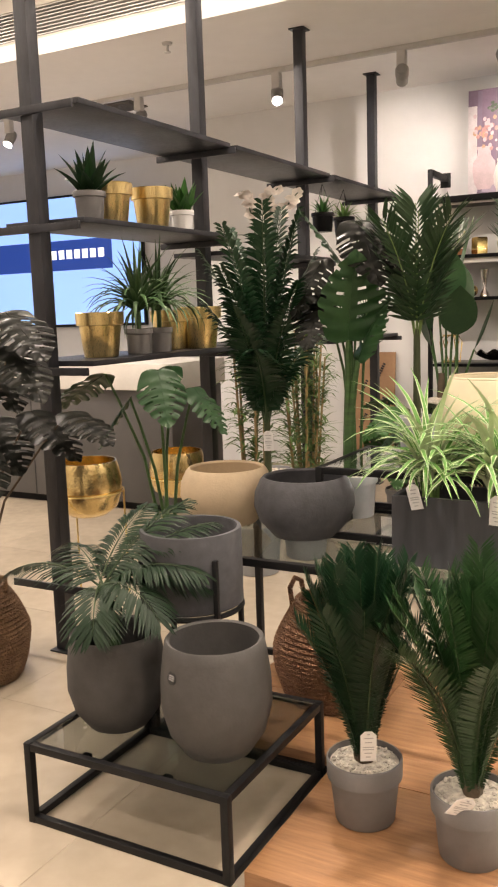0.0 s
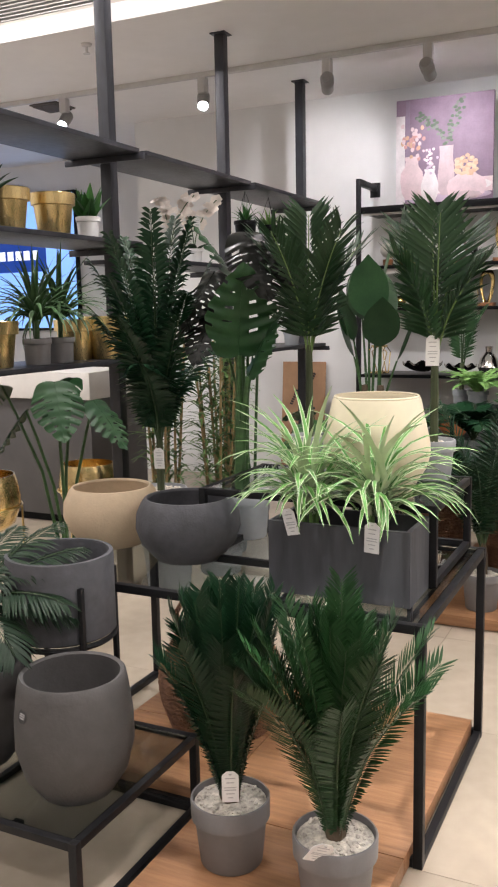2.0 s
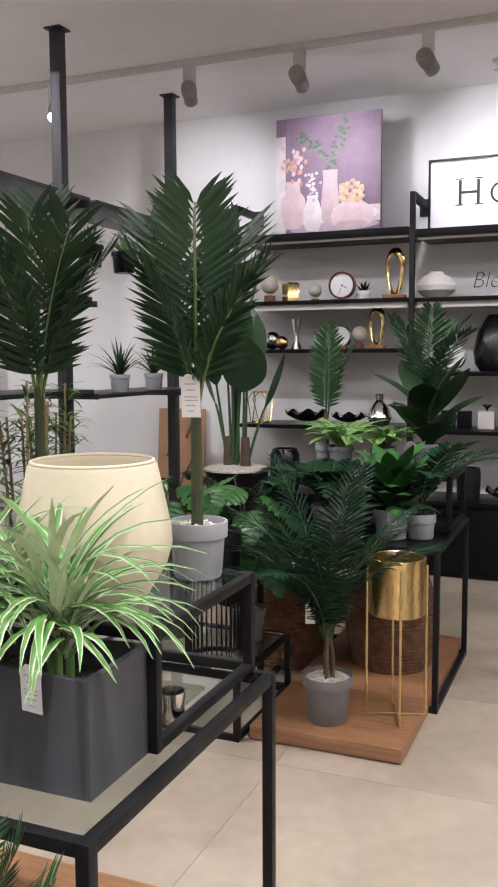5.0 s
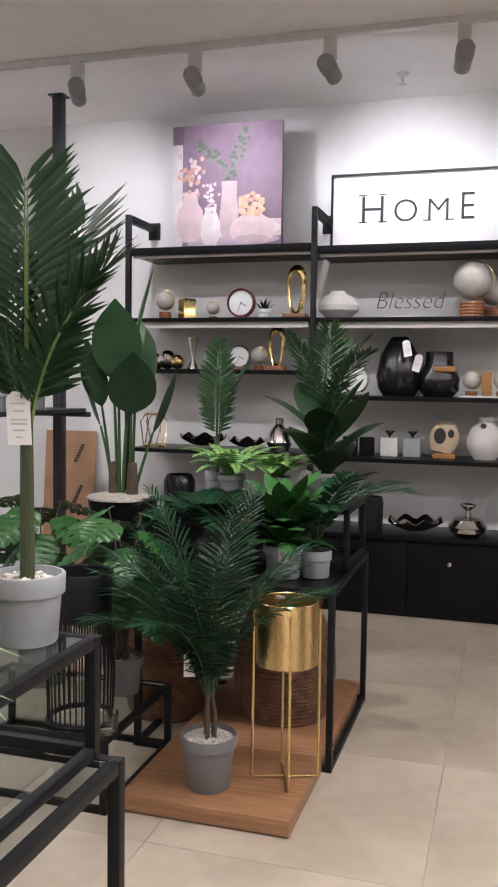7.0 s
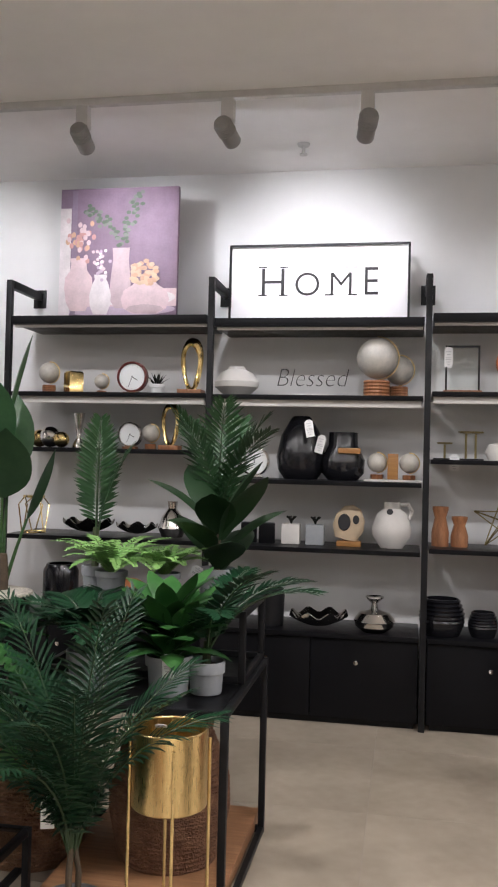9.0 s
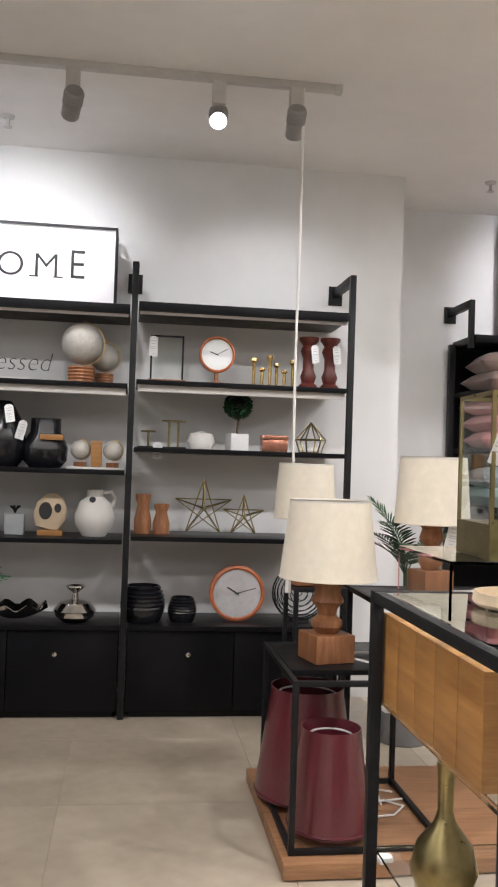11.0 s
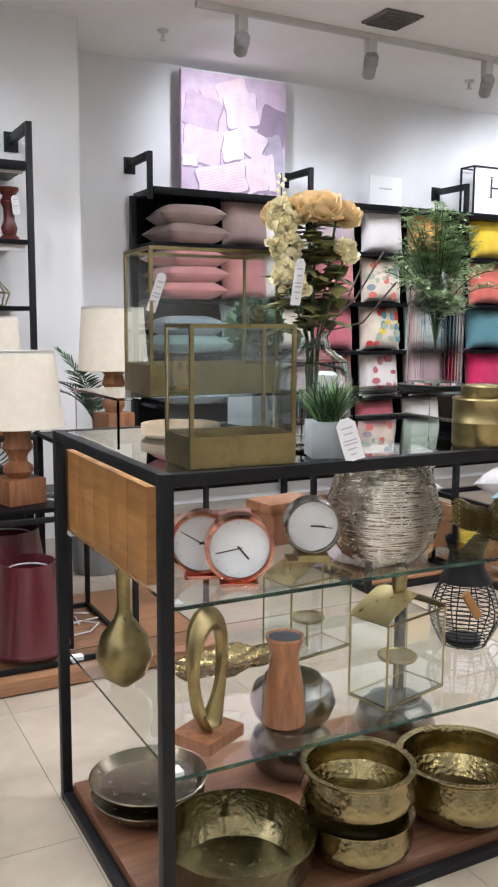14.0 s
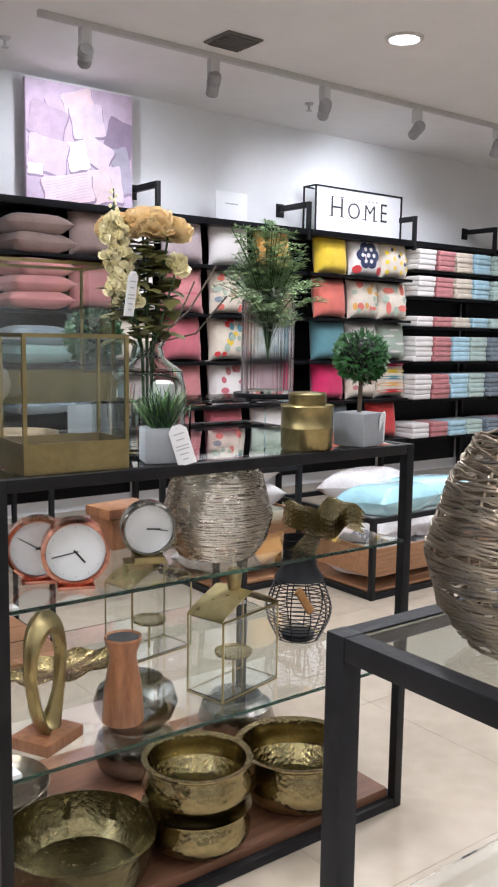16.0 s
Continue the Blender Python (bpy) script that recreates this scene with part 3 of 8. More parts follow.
HOME_POSTS, HOME_FRONT = (-1.455, -0.285, 0.872, 2.03), 7.57
for x in HOME_POSTS:
    wall_post(x, HOME_Y, HOME_FRONT, 2.36)
for n, zs in enumerate(((2.13, 1.705, 1.395, 0.905), (2.11, 1.70, 1.25, 0.895), (2.13, 1.725, 1.375, 0.915))):
    wall_bay(HOME_POSTS[n], HOME_POSTS[n + 1], HOME_Y, HOME_FRONT, zs, "black wall shelves half filled with home accessories", (zs[0], zs[1]))
for n in range(3):
    x0, x1 = HOME_POSTS[n] + 0.021, HOME_POSTS[n + 1] - 0.021
    cab = thing("base_cabinet", "low black cabinet with two doors and small locks", "cabinet", ((x0 + x1) / 2, HOME_Y, 0), 0, "black base cabinets")
    a = (x1 - x0) / 2
    part("body", boxm((-a, -0.39, 0.03), (a, -0.012, 0.455), 0.002), M_BLACKBOARD, cab)
    part("plinth", boxm((-a + 0.02, -0.37, 0), (a - 0.02, -0.03, 0.03)), M_BLACK, cab)
    part("top_board", boxm((-a, -0.43, 0.455), (a, -0.012, 0.48), 0.002), M_BLACKBOARD, cab)
    for s in (-1, 1):
        door = part("door", boxm((min(0, s * a) + 0.003, -0.41, 0.04), (max(0, s * a) - 0.003, -0.3905, 0.45), 0.002), M_BLACKBOARD, cab)
        bm = lathed([(0, 0), (0.012, 0), (0.012, 0.008), (0.004, 0.009), (0, 0.006)], 14)
        bm.transform(Matrix.Translation((s * (a - 0.32), -0.41, 0.33)) @ pose(0, 0, 0, 90))
        part("lock", bm, M_SILVER, door, "small chrome lock")

PILLOW_POSTS, PILLOW_FRONT = (2.955, 4.16, 5.58, 6.83, 7.97, 9.1), 8.2
for x in PILLOW_POSTS:
    wall_post(x, PILLOW_Y, PILLOW_FRONT, 2.40, 2.10, 0.30)
for n in range(5):
    zs = (2.16, 1.815, 1.45, 1.09, 0.75, 0.38) if n < 3 else (2.16, 1.91, 1.67, 1.40, 1.08, 0.73, 0.37)
    wall_bay(PILLOW_POSTS[n], PILLOW_POSTS[n + 1], PILLOW_Y, PILLOW_FRONT, zs, "black wall shelves stacked with soft furnishings", ())
    x0, x1 = PILLOW_POSTS[n] + 0.022, PILLOW_POSTS[n + 1] - 0.022
    bk = solid("shelf_back_panel", boxm((-(x1 - x0) / 2, -0.011, 0.1), ((x1 - x0) / 2, 0, 2.16)), M_BLACKBOARD, "black back panel behind cushion shelves", "panel", ((x0 + x1) / 2, PILLOW_Y, 0))

# ---- plants ----


def strip(bm, pts, widths, side, fold=0.0):
    """A leaf blade along pts with half widths and a folded midrib."""
    side = Vector(side).normalized()
    rows = []
    for i, (p, w) in enumerate(zip(pts, widths)):
        p = Vector(p)
        d = (Vector(pts[min(i + 1, len(pts) - 1)]) - Vector(pts[max(i - 1, 0)])).normalized()
        s = (side - d * side.dot(d))
        s = s.normalized() if s.length > 1e-5 else d.orthogonal().normalized()
        up = s.cross(d)
        rows.append((bm.verts.new(p - s * w + up * w * fold), bm.verts.new(p), bm.verts.new(p + s * w + up * w * fold)))
    for a, b in zip(rows, rows[1:]):
        bm.faces.new((a[0], a[1], b[1], b[0]))
        bm.faces.new((a[1], a[2], b[2], b[1]))
    return bm


def arc(base, az, length, e0, e1, n=8, twist=0.0):
    """Points of a stem that starts at elevation e0 and ends at e1 (degrees), heading az."""
    p, out = Vector(base), [Vector(base)]
    for i in range(n):
        s = (i + 0.5) / n
        e, a = radians(e0 + (e1 - e0) * s), radians(az + twist * s)
        p = p + Vector((math.cos(e) * math.cos(a), math.cos(e) * math.sin(a), math.sin(e))) * (length / n)
        out.append(p.copy())
    return out


def along(pts, s):
    f = s * (len(pts) - 1)
    i = min(int(f), len(pts) - 2)
    a, b = pts[i], pts[i + 1]
    return a.lerp(b, f - i), (b - a).normalized()


def frond(rng, base, az, length, e0, e1, half, n, lw, angle=50, bare=0.15, lift=0.15, droop=0.12, twist=0.0, r=0.004, tipshort=0.35, turn=0.0, swell=0.7, wedge=1.0):
    """A feather leaf in one connected piece: a tapering midrib with two rows of folded leaflets growing out of it."""
    bm = fresh()
    pts = arc(base, az, length, e0, e1, 10, twist)
    a0 = radians(az + 90 + turn)
    lat0 = Vector((math.cos(a0), math.sin(a0), 0))
    prev = None
    for k in range(-1, n + 1):
        s = 0.0 if k < 0 else (1.0 if k == n else bare + (1 - bare) * (k + 0.5) / n)
        p, d = along(pts, s)
        lat = (lat0 - d * lat0.dot(d)).normalized()
        up = lat.cross(d)
        if up.z < 0:
            up = -up
        rr = r * (1 - 0.75 * s)
        ring = [bm.verts.new(p + o * rr) for o in (lat, up, -lat, -up)]
        if prev:
            for q in range(4):
                bm.faces.new((prev[q], prev[(q + 1) % 4], ring[(q + 1) % 4], ring[q])).material_index = 1
        prev = ring
        if k < 0 or k == n:
            continue
        u = (s - bare) / (1 - bare)
        size = half * (math.sin(math.pi * (0.12 + 0.80 * u)) ** swell) * (1 if u < 0.7 else 1 - tipshort * (u - 0.7) / 0.3) * (wedge + (1 - wedge) * min(1.0, u / 0.5))
        for sgn in (-1, 1):
            ang = radians(angle * (1.15 - 0.55 * u) + rng.uniform(-4, 4))
            ln = size * rng.uniform(0.88, 1.08)
            w = (d * math.cos(ang) + lat * sgn * math.sin(ang) + up * (lift + rng.uniform(-0.07, 0.07))).normalized()
            side = (d - w * d.dot(w)).normalized()
            nrm = side.cross(w) * 0.3
            c = [p + w * ln * t + Vector((0, 0, -droop * ln * t * t)) for t in (0.3, 0.7, 1.0)]
            rows = [(bm.verts.new(c[i] - (side - nrm) * lw * f), bm.verts.new(c[i]), bm.verts.new(c[i] + (side + nrm) * lw * f)) for i, f in ((0, 1.0), (1, 0.8))]
            root, tip = ring[0] if sgn > 0 else ring[2], bm.verts.new(c[2])
            for q in (0, 1):
                bm.faces.new((root, rows[0][q], rows[0][q + 1]))
                bm.faces.new((rows[0][q], rows[1][q], rows[1][q + 1], rows[0][q + 1]))
                bm.faces.new((rows[1][q], tip, rows[1][q + 1]))
    return bm


def monstera(rng, size, slits=6, curl=0.25, deep=2):
    """A split heart-shaped leaf in the xy plane, midrib along +x, stalk at the origin."""
    bm = fresh()
    n = 60
    for sgn in (-1, 1):
        rows = []
        for i in range(n + 1):
            s = i / n
            half = 0.46 * size * (math.sin(math.pi * min(1, s * 0.93 + 0.07) ** 0.75) ** 0.75) * (1 - 0.25 * s)
            back = -0.16 * size * math.exp(-((s - 0.0) / 0.12) ** 2)
            row = []
            for t in (0.0, 0.22, 0.5, 0.8, 1.0):
                x = s * size + back * t + 0.22 * size * t * (0.5 - s) * 0.6 + 0.10 * size * t * t
                y = sgn * half * t
                z = -curl * (t * half) ** 2 / size * 1.6 - curl * size * 0.55 * s * s + 0.02 * size * math.sin(s * 40) * t
                row.append(bm.verts.new((x, y, z)))
            rows.append(row)
        for i in range(n):
            ph = (i / n * slits + (0.15 if sgn > 0 else 0.4)) % 1.0
            for t in range(4):
                if t >= deep and ph < 0.17 and 0.10 < i / n < 0.93:
                    continue
                if t == 1 and 0.5 < ph < 0.68 and 0.2 < i / n < 0.8:
                    continue
                q = (rows[i][t], rows[i + 1][t], rows[i + 1][t + 1], rows[i][t + 1])
                bm.faces.new(q)
    bmesh.ops.delete(bm, geom=[v for v in bm.verts if not v.link_faces], context="VERTS")
    tube(bm, [(0, 0, 0.001), (size * 0.5, 0, 0.001 - curl * size * 0.14), (size * 0.97, 0, -curl * size * 0.5)], 0.0025, 4, taper=0.3)
    return bm


def plain_pot(parent, rt, rb, h, material, rim=0.03, fill=M_GRAVEL, seg=36, label=""):
    t = 0.006
    prof = [(0, 0), (rb * 0.96, 0), (rb, 0.004), (rb + (rt - rb) * 0.75 - 0.004, h - rim - 0.002), (rt - 0.001, h - rim), (rt, h - 0.003), (rt - 0.002, h), (rt - t, h), (rt - t - 0.002, h - 0.02), (rt - t - 0.004, h - 0.03)]
    part("pot", lathed(prof, seg), material, parent, label)
    if fill:
        rng = random.Random(int(rt * 1e5))
        bm = lathed([(0, h - 0.012), (rt * 0.5, h - 0.010), (rt - t - 0.003, h - 0.016), (rt - t - 0.003, h - 0.03), (0, h - 0.03)], 24)
        if fill is M_GRAVEL:
            for k in range(int(90 * min(1.6, (rt / 0.09) ** 2))):
                a, q = rng.uniform(0, 6.28), (rt - 0.018) * rng.random() ** 0.5
                s = rng.uniform(0.003, 0.0065)
                c = Vector((q * math.cos(a), q * math.sin(a), h - 0.010))
                bmesh.ops.create_icosphere(bm, subdivisions=1, radius=s, matrix=Matrix.Translation(c) @ Matrix.Diagonal((1, 1.3, 0.8, 1)))
        part("gravel" if fill is M_GRAVEL else "soil", bm, fill, parent)


def hang_tag(parent, at, rz, w=0.036, h=0.075, tilt=0.0, lean=8):
    c = 0.28 * w
    outline = ((-w / 2, -h), (w / 2, -h), (w / 2, -c), (w / 2 - c, 0.0), (-w / 2 + c, 0.0), (-w / 2, -c))
    bm = fresh()
    sides = [[bm.verts.new((x, y, z)) for x, z in outline] for y in (-0.0006, 0.0006)]
    bm.faces.new(sides[0])
    bm.faces.new(sides[1][::-1])
    for q in range(6):
        bm.faces.new((sides[0][q], sides[0][q - 1], sides[1][q - 1], sides[1][q]))
    m = pose(*at, lean, tilt, rz)
    bm.transform(m)
    t = part("price_tag", bm, M_TAG, parent, "white hanging price tag")
    bm = fresh()
    for k, (ln, z) in enumerate(((0.6, -0.22), (0.45, -0.36), (0.7, -0.52), (0.7, -0.6), (0.5, -0.72), (0.3, -0.85))):
        box(bm, (-w * ln / 2, -0.0012, h * z - 0.0016), (w * ln / 2, -0.0007, h * z + 0.0012))
    lathe(bm, [(0.0, 0), (0.004, 0.0), (0.004, 0.0004), (0, 0.0004)], 10, (0, -0.001, -0.007))
    bm.transform(m)
    part("tag_print", bm, M_INK, t)


def place_leaf(bm, at, az, pitch, roll=0.0):
    bm.transform(Matrix.Translation(at) @ pose(0, 0, 0, 0, 0, az) @ pose(0, 0, 0, 0, -pitch, 0) @ pose(0, 0, 0, roll, 0, 0))
    return bm


# cycas-like plants in grey pots
def cycas(at, rz, seed, h, spread, count, leafmat, tag=None, gravel=M_GRAVEL):
    rng = random.Random(seed)
    pl = thing("potted_cycas", "artificial dark green cycas with upright fronds in a pot", "potted plant", at, rz, "cycas plants on the platform")
    plain_pot(pl, 0.099, 0.078, 0.17, M_GREYPOT, 0.05, gravel)
    part("trunk", lathed([(0.022, 0.15), (0.026, 0.175), (0.022, 0.20), (0.0, 0.21)], 14, (0, 0, 0), 0.1), M_BARK, pl)
    for k in range(count):
        az = k * 137.5 + rng.uniform(-12, 12)
        u = k / count
        lean = 88 - spread * u ** 1.2 + rng.uniform(-5, 5)
        b = Vector((0.016 * math.cos(radians(az)), 0.016 * math.sin(radians(az)), 0.150 + 0.02 * (1 - u)))
        fr = part("frond", frond(rng, b, az, h * rng.uniform(0.84, 1.0) * (1 - 0.14 * u), 89 - 8 * u, lean, 0.085, 84, 0.0025, angle=62, bare=0.04, lift=0.22, droop=0.04, r=0.004, turn=rng.uniform(-35, 35), tipshort=0.0, swell=0.36, wedge=0.3), leafmat, pl)
        fr.data.materials.append(M_RIBDARK)
    if tag:
        hang_tag(pl, *tag)
    return pl


cycas((-0.262, 3.03, 0.055), 0, 3, 0.58, 34, 34, M_LEAFBLUE, ((0.045, -0.085, 0.285), 28, 0.04, 0.085))
cycas((0.028, 2.99, 0.055), 40, 8, 0.60, 52, 36, mat("mid_green_cycas_leaf", (0.009, 0.038, 0.011), 0.36, col2=(0.021, 0.066, 0.020), scale=10, vary=0.3, spec=0.3), ((-0.055, -0.10, 0.21), 0, 0.05, 0.07, 20, 30))


# palms with broad feather fronds on a stem
def feather_palm(name, label, at, rz, seed, pot, stem, fronds, leafmat, tag=None, potmat=M_PALEPOT, fill=M_GRAVEL, half=0.19, n=24, lw=0.009, stems=1, angle=58, droop=0.10, rib=None, swell=0.55, tipshort=0.2):
    rng = random.Random(seed)
    pl = thing(name, label, "potted plant", at, rz, "artificial palms")
    rt, rb, ph = pot
    plain_pot(pl, rt, rb, ph, potmat, 0.035, fill)
    for k in range(stems):
        a = k * 2.4
        o = 0.018 * (stems > 1)
        bm = tubed([(o * math.cos(a), o * math.sin(a), ph - 0.03), (o * 1.1 * math.cos(a), o * 1.1 * math.sin(a), ph + stem * 0.5), (o * 0.4 * math.cos(a), o * 0.4 * math.sin(a), ph + stem)], 0.014 if stems == 1 else 0.008, 9, taper=0.8)
        part("stem", bm, M_TRUNK if stems == 1 else M_BARK, pl)
    for az, ln, e0, e1, turn in fronds:
        b = Vector((0.006 * math.cos(radians(az)), 0.006 * math.sin(radians(az)), ph + stem - 0.03))
        fr = part("frond", frond(rng, b, az, ln, e0, e1, half, n, lw, angle=angle, bare=0.12, lift=0.10, droop=droop, r=0.0045, turn=turn, tipshort=tipshort, swell=swell), leafmat, pl)
        fr.data.materials.append(rib or M_RIBDARK)
    if tag:
        hang_tag(pl, *tag)
    return pl


RISER = 0.876
feather_palm("potted_palm", "artificial palm with broad fronds and tag in a pale pot", (0.012, 3.942, RISER), 0, 21, (0.068, 0.054, 0.125), 0.29,
             [(-62, 0.43, 89, 81, 0), (178, 0.41, 86, 64, -24), (52, 0.40, 86, 62, 24), (118, 0.44, 88, 76, 0), (-150, 0.34, 84, 52, 0), (10, 0.32, 82, 46, 0)], M_LEAFPALM, ((0.0, -0.03, 0.45), 15, 0.042, 0.095), half=0.165, n=25, lw=0.0066, angle=62, droop=0.05, rib=M_RIBPALE, swell=0.36, tipshort=0.0)
feather_palm("potted_palm", "artificial palm with broad feathery fronds in a pale pot", (-0.41, 3.95, RISER), 0, 22, (0.07, 0.056, 0.12), 0.30,
             [(-66, 0.42, 88, 76, 8), (-20, 0.42, 84, 58, 0), (-125, 0.42, 84, 58, 0), (110, 0.46, 88, 76, 0), (40, 0.40, 80, 48, 0), (175, 0.42, 82, 50, 0)], M_LEAFPALM, half=0.165, n=25, lw=0.0066, angle=62, droop=0.05, rib=M_RIBPALE, swell=0.36, tipshort=0.0)
TAB = 0.645
feather_palm("potted_palm", "tall dark artificial palm with upswept narrow fronds in a pale pot", (-0.97, 3.9, TAB), 0, 23, (0.095, 0.075, 0.14), 0.20,
             [(-60, 0.80, 88, 74, 0), (0, 0.78, 88, 70, 0), (-110, 0.74, 86, 66, 0), (80, 0.80, 89, 74, 0), (160, 0.74, 87, 68, 0), (-160, 0.68, 84, 58, 0), (30, 0.66, 84, 62, 0), (-30, 0.56, 82, 52, 0), (-90, 0.5, 80, 46, 0), (200, 0.5, 80, 50, 0), (-55, 0.72, 88, 80, 30), (140, 0.6, 85, 62, 0), (-130, 0.6, 86, 64, 20), (50, 0.44, 80, 30, 0), (-70, 0.40, 78, 20, 0)], M_LEAFBLUE, ((0.05, -0.09, 0.30), 20), half=0.145, n=38, lw=0.0082, angle=50, droop=0.5)


def split_leaf_plant(name, label, at, seed, pot, potmat, leaves, leafmat, stemmat=M_STEM, fill=M_GRAVEL, r=0.006, rz=0, slits=7, deep=2):
    rng = random.Random(seed)
    pl = thing(name, label, "potted plant", at, rz, "split-leaf plants")
    rt, rb, ph = pot
    if potmat:
        plain_pot(pl, rt, rb, ph, potmat, 0.03, fill)
    for x, y, z, az, pitch, size, roll in leaves:
        b = Vector((rng.uniform(-0.02, 0.02), rng.uniform(-0.02, 0.02), ph - 0.02))
        tip = Vector((x, y, z))
        mid = b.lerp(tip, 0.55) + Vector((-x * 0.18, -y * 0.18, 0.04))
        part("stalk", tubed([b, b.lerp(mid, 0.5) + Vector((0, 0, 0.02)), mid, mid.lerp(tip, 0.6) + Vector((0, 0, 0.01)), tip], r, 7, taper=0.6), stemmat, pl)
        part("leaf", place_leaf(monstera(rng, size, slits, 0.25, deep), tip, az, pitch, roll), leafmat, pl)
    return pl


split_leaf_plant("monstera_plant", "artificial monstera with tall split green leaf in a pale pot", (-0.62, 3.88, TAB), 31, (0.085, 0.07, 0.15), M_PALEPOT,
                 [(0.0, -0.03, 0.62, -55, 80, 0.30, 12), (-0.03, 0.03, 0.86, 200, 60, 0.26, 0), (0.03, -0.02, 0.55, 20, 70, 0.24, 20)], M_LEAF, r=0.016, slits=6, deep=3)
split_leaf_plant("dark_monstera_plant", "artificial near-black monstera with glossy split leaves", (-0.64, 3.98, TAB), 32, (0.06, 0.05, 0.1), M_GREYPOT,
                 [(0.04, -0.08, 1.02, -40, -50, 0.26, 0), (-0.10, -0.06, 0.90, -120, -50, 0.24, 0), (0.08, -0.02, 0.98, -10, -40, 0.22, 0), (-0.08, -0.1, 0.78, -100, -50, 0.22, 0)], M_LEAFBLACK)
split_leaf_plant("dark_monstera_plant", "near-black artificial monstera rising from a seagrass basket", (-2.0, 3.36, 0.02), 33, (0.11, 0.09, 0.2), M_GREYPOT,
                 [(0.24, 0.05, 1.38, -15, -30, 0.28, 10), (0.16, 0.05, 1.22, -25, -35, 0.28, -10), (0.05, -0.05, 1.30, -60, -40, 0.26, 0), (0.30, 0.08, 1.02, -5, -30, 0.28, 0), (0.14, 0.05, 0.99, -20, -40, 0.26, 10), (0.46, 0.10, 1.02, -10, -20, 0.24, 0), (0.30, 0.0, 1.26, -15, -40, 0.26, 0), (0.10, -0.15, 1.12, -80, -45, 0.26, 0), (0.0, -0.1, 1.42, -100, -20, 0.24, 0), (0.22, -0.1, 0.9, -50, -50, 0.24, 0), (0.04, -0.2, 0.92, -90, -50, 0.25, 0)], M_LEAFBLACK, M_BARK)
split_leaf_plant("monstera_plant", "artificial green monstera with thin stalks in a grey pot", (-1.66, 4.22, 0.0), 34, (0.11, 0.09, 0.22), M_GREYPOT,
                 [(-0.22, -0.1, 1.12, 185, -25, 0.30, 10), (-0.08, -0.12, 1.02, -150, -50, 0.26, 0), (0.06, -0.1, 1.14, -40, -55, 0.26, 0), (0.14, 0.05, 1.05, 0, -45, 0.25, 0), (0.0, 0.1, 1.14, -100, -40, 0.24, 0)], M_LEAF, M_STEM, M_SOIL, 0.009)
def monstera_bush(label, at, seed, pot, low, high, spread, count, size):
    rng = random.Random(seed)
    leaves = []
    for k in range(count):
        u = (k + 0.5) / count
        az = k * 137.5
        rad = spread * (0.35 + 0.65 * math.sin(math.pi * min(1, 0.15 + 0.8 * u))) * rng.uniform(0.75, 1.0)
        leaves.append((rad * math.cos(radians(az)), rad * math.sin(radians(az)), low + (high - low) * u, az, -70 + 60 * u + rng.uniform(-12, 12), size * rng.uniform(0.85, 1.1), rng.uniform(-25, 25)))
    return split_leaf_plant("monstera_plant", label, at, seed, pot, M_GREYPOT, leaves, M_LEAFMID, M_BARK, r=0.005, slits=5, deep=3)


monstera_bush("bushy artificial monstera in a grey pot on a low table", (-0.46, 5.36, 0.24), 35, (0.075, 0.06, 0.13), 0.36, 0.66, 0.12, 18, 0.19)
monstera_bush("bushy artificial monstera with green split leaves in a dark floor pot", (-1.12, 5.95, 0.0), 36, (0.12, 0.1, 0.3), 0.48, 0.84, 0.15, 18, 0.23)

# arching palm in the left grey clay pot
PALM_POT = (-0.93, 2.90, 0.233)


def clay_pot(at, label, scale=1.0, material=M_CONCRETE, badge=False, tall=1.0):
    p = thing("clay_pot", label, "planter", at, 0, "grey clay pots")
    s = scale
    prof = [(0, 0), (0.075 * s, 0), (0.09 * s, 0.008 * s), (0.128 * s, 0.06 * s), (0.146 * s, 0.125 * s), (0.145 * s, 0.19 * s), (0.135 * s, 0.262 * s), (0.130 * s, 0.286 * s), (0.126 * s, 0.29 * s), (0.117 * s, 0.286 * s), (0.119 * s, 0.26 * s), (0.130 * s, 0.19 * s), (0.12 * s, 0.07 * s), (0.0, 0.03 * s)]
    part("pot_body", lathed([(r, z * tall) for r, z in prof], 56), material, p)
    if badge:
        bm = lathed([(0, 0), (0.017, 0), (0.017, 0.002), (0, 0.002)], 20)
        bm.transform(pose(-0.048 * s, -0.131 * s, 0.225 * s * tall, 76, 0, -20))
        b = part("badge", bm, M_DARKINK, p, "round black maker's sticker")
        bm = fresh()
        for k in range(3):
            box(bm, (-0.010, -0.006 + k * 0.005, 0.0021), (0.010, -0.004 + k * 0.005, 0.0026))
        bm.transform(pose(-0.048 * s, -0.131 * s, 0.225 * s * tall, 76, 0, -20))
        part("badge_print", bm, M_INK, b)
    return p


clay_pot((PALM_POT[0] - 0.02, PALM_POT[1], PALM_POT[2]), "rounded dark grey clay pot holding an arching palm", 0.95)
clay_pot((-0.615, 2.885, 0.233), "tall rounded grey clay pot with a small black sticker, empty", 1.0, mat("warm_grey_fibre_clay", (0.080, 0.077, 0.076), 0.75, var=0.16, scale=4, bump=0.12, bscale=90, spec=0.25), True, 1.08)
rng = random.Random(5)
ARCH = mat('grey_green_palm', (0.006, 0.019, 0.009), 0.42, col2=(0.016, 0.036, 0.017), scale=9, vary=0.2, spec=0.2)
ap = thing("arching_palm", "artificial arching palm with grey-green fronds planted in a clay pot", "potted plant", (PALM_POT[0], PALM_POT[1], 0.262))
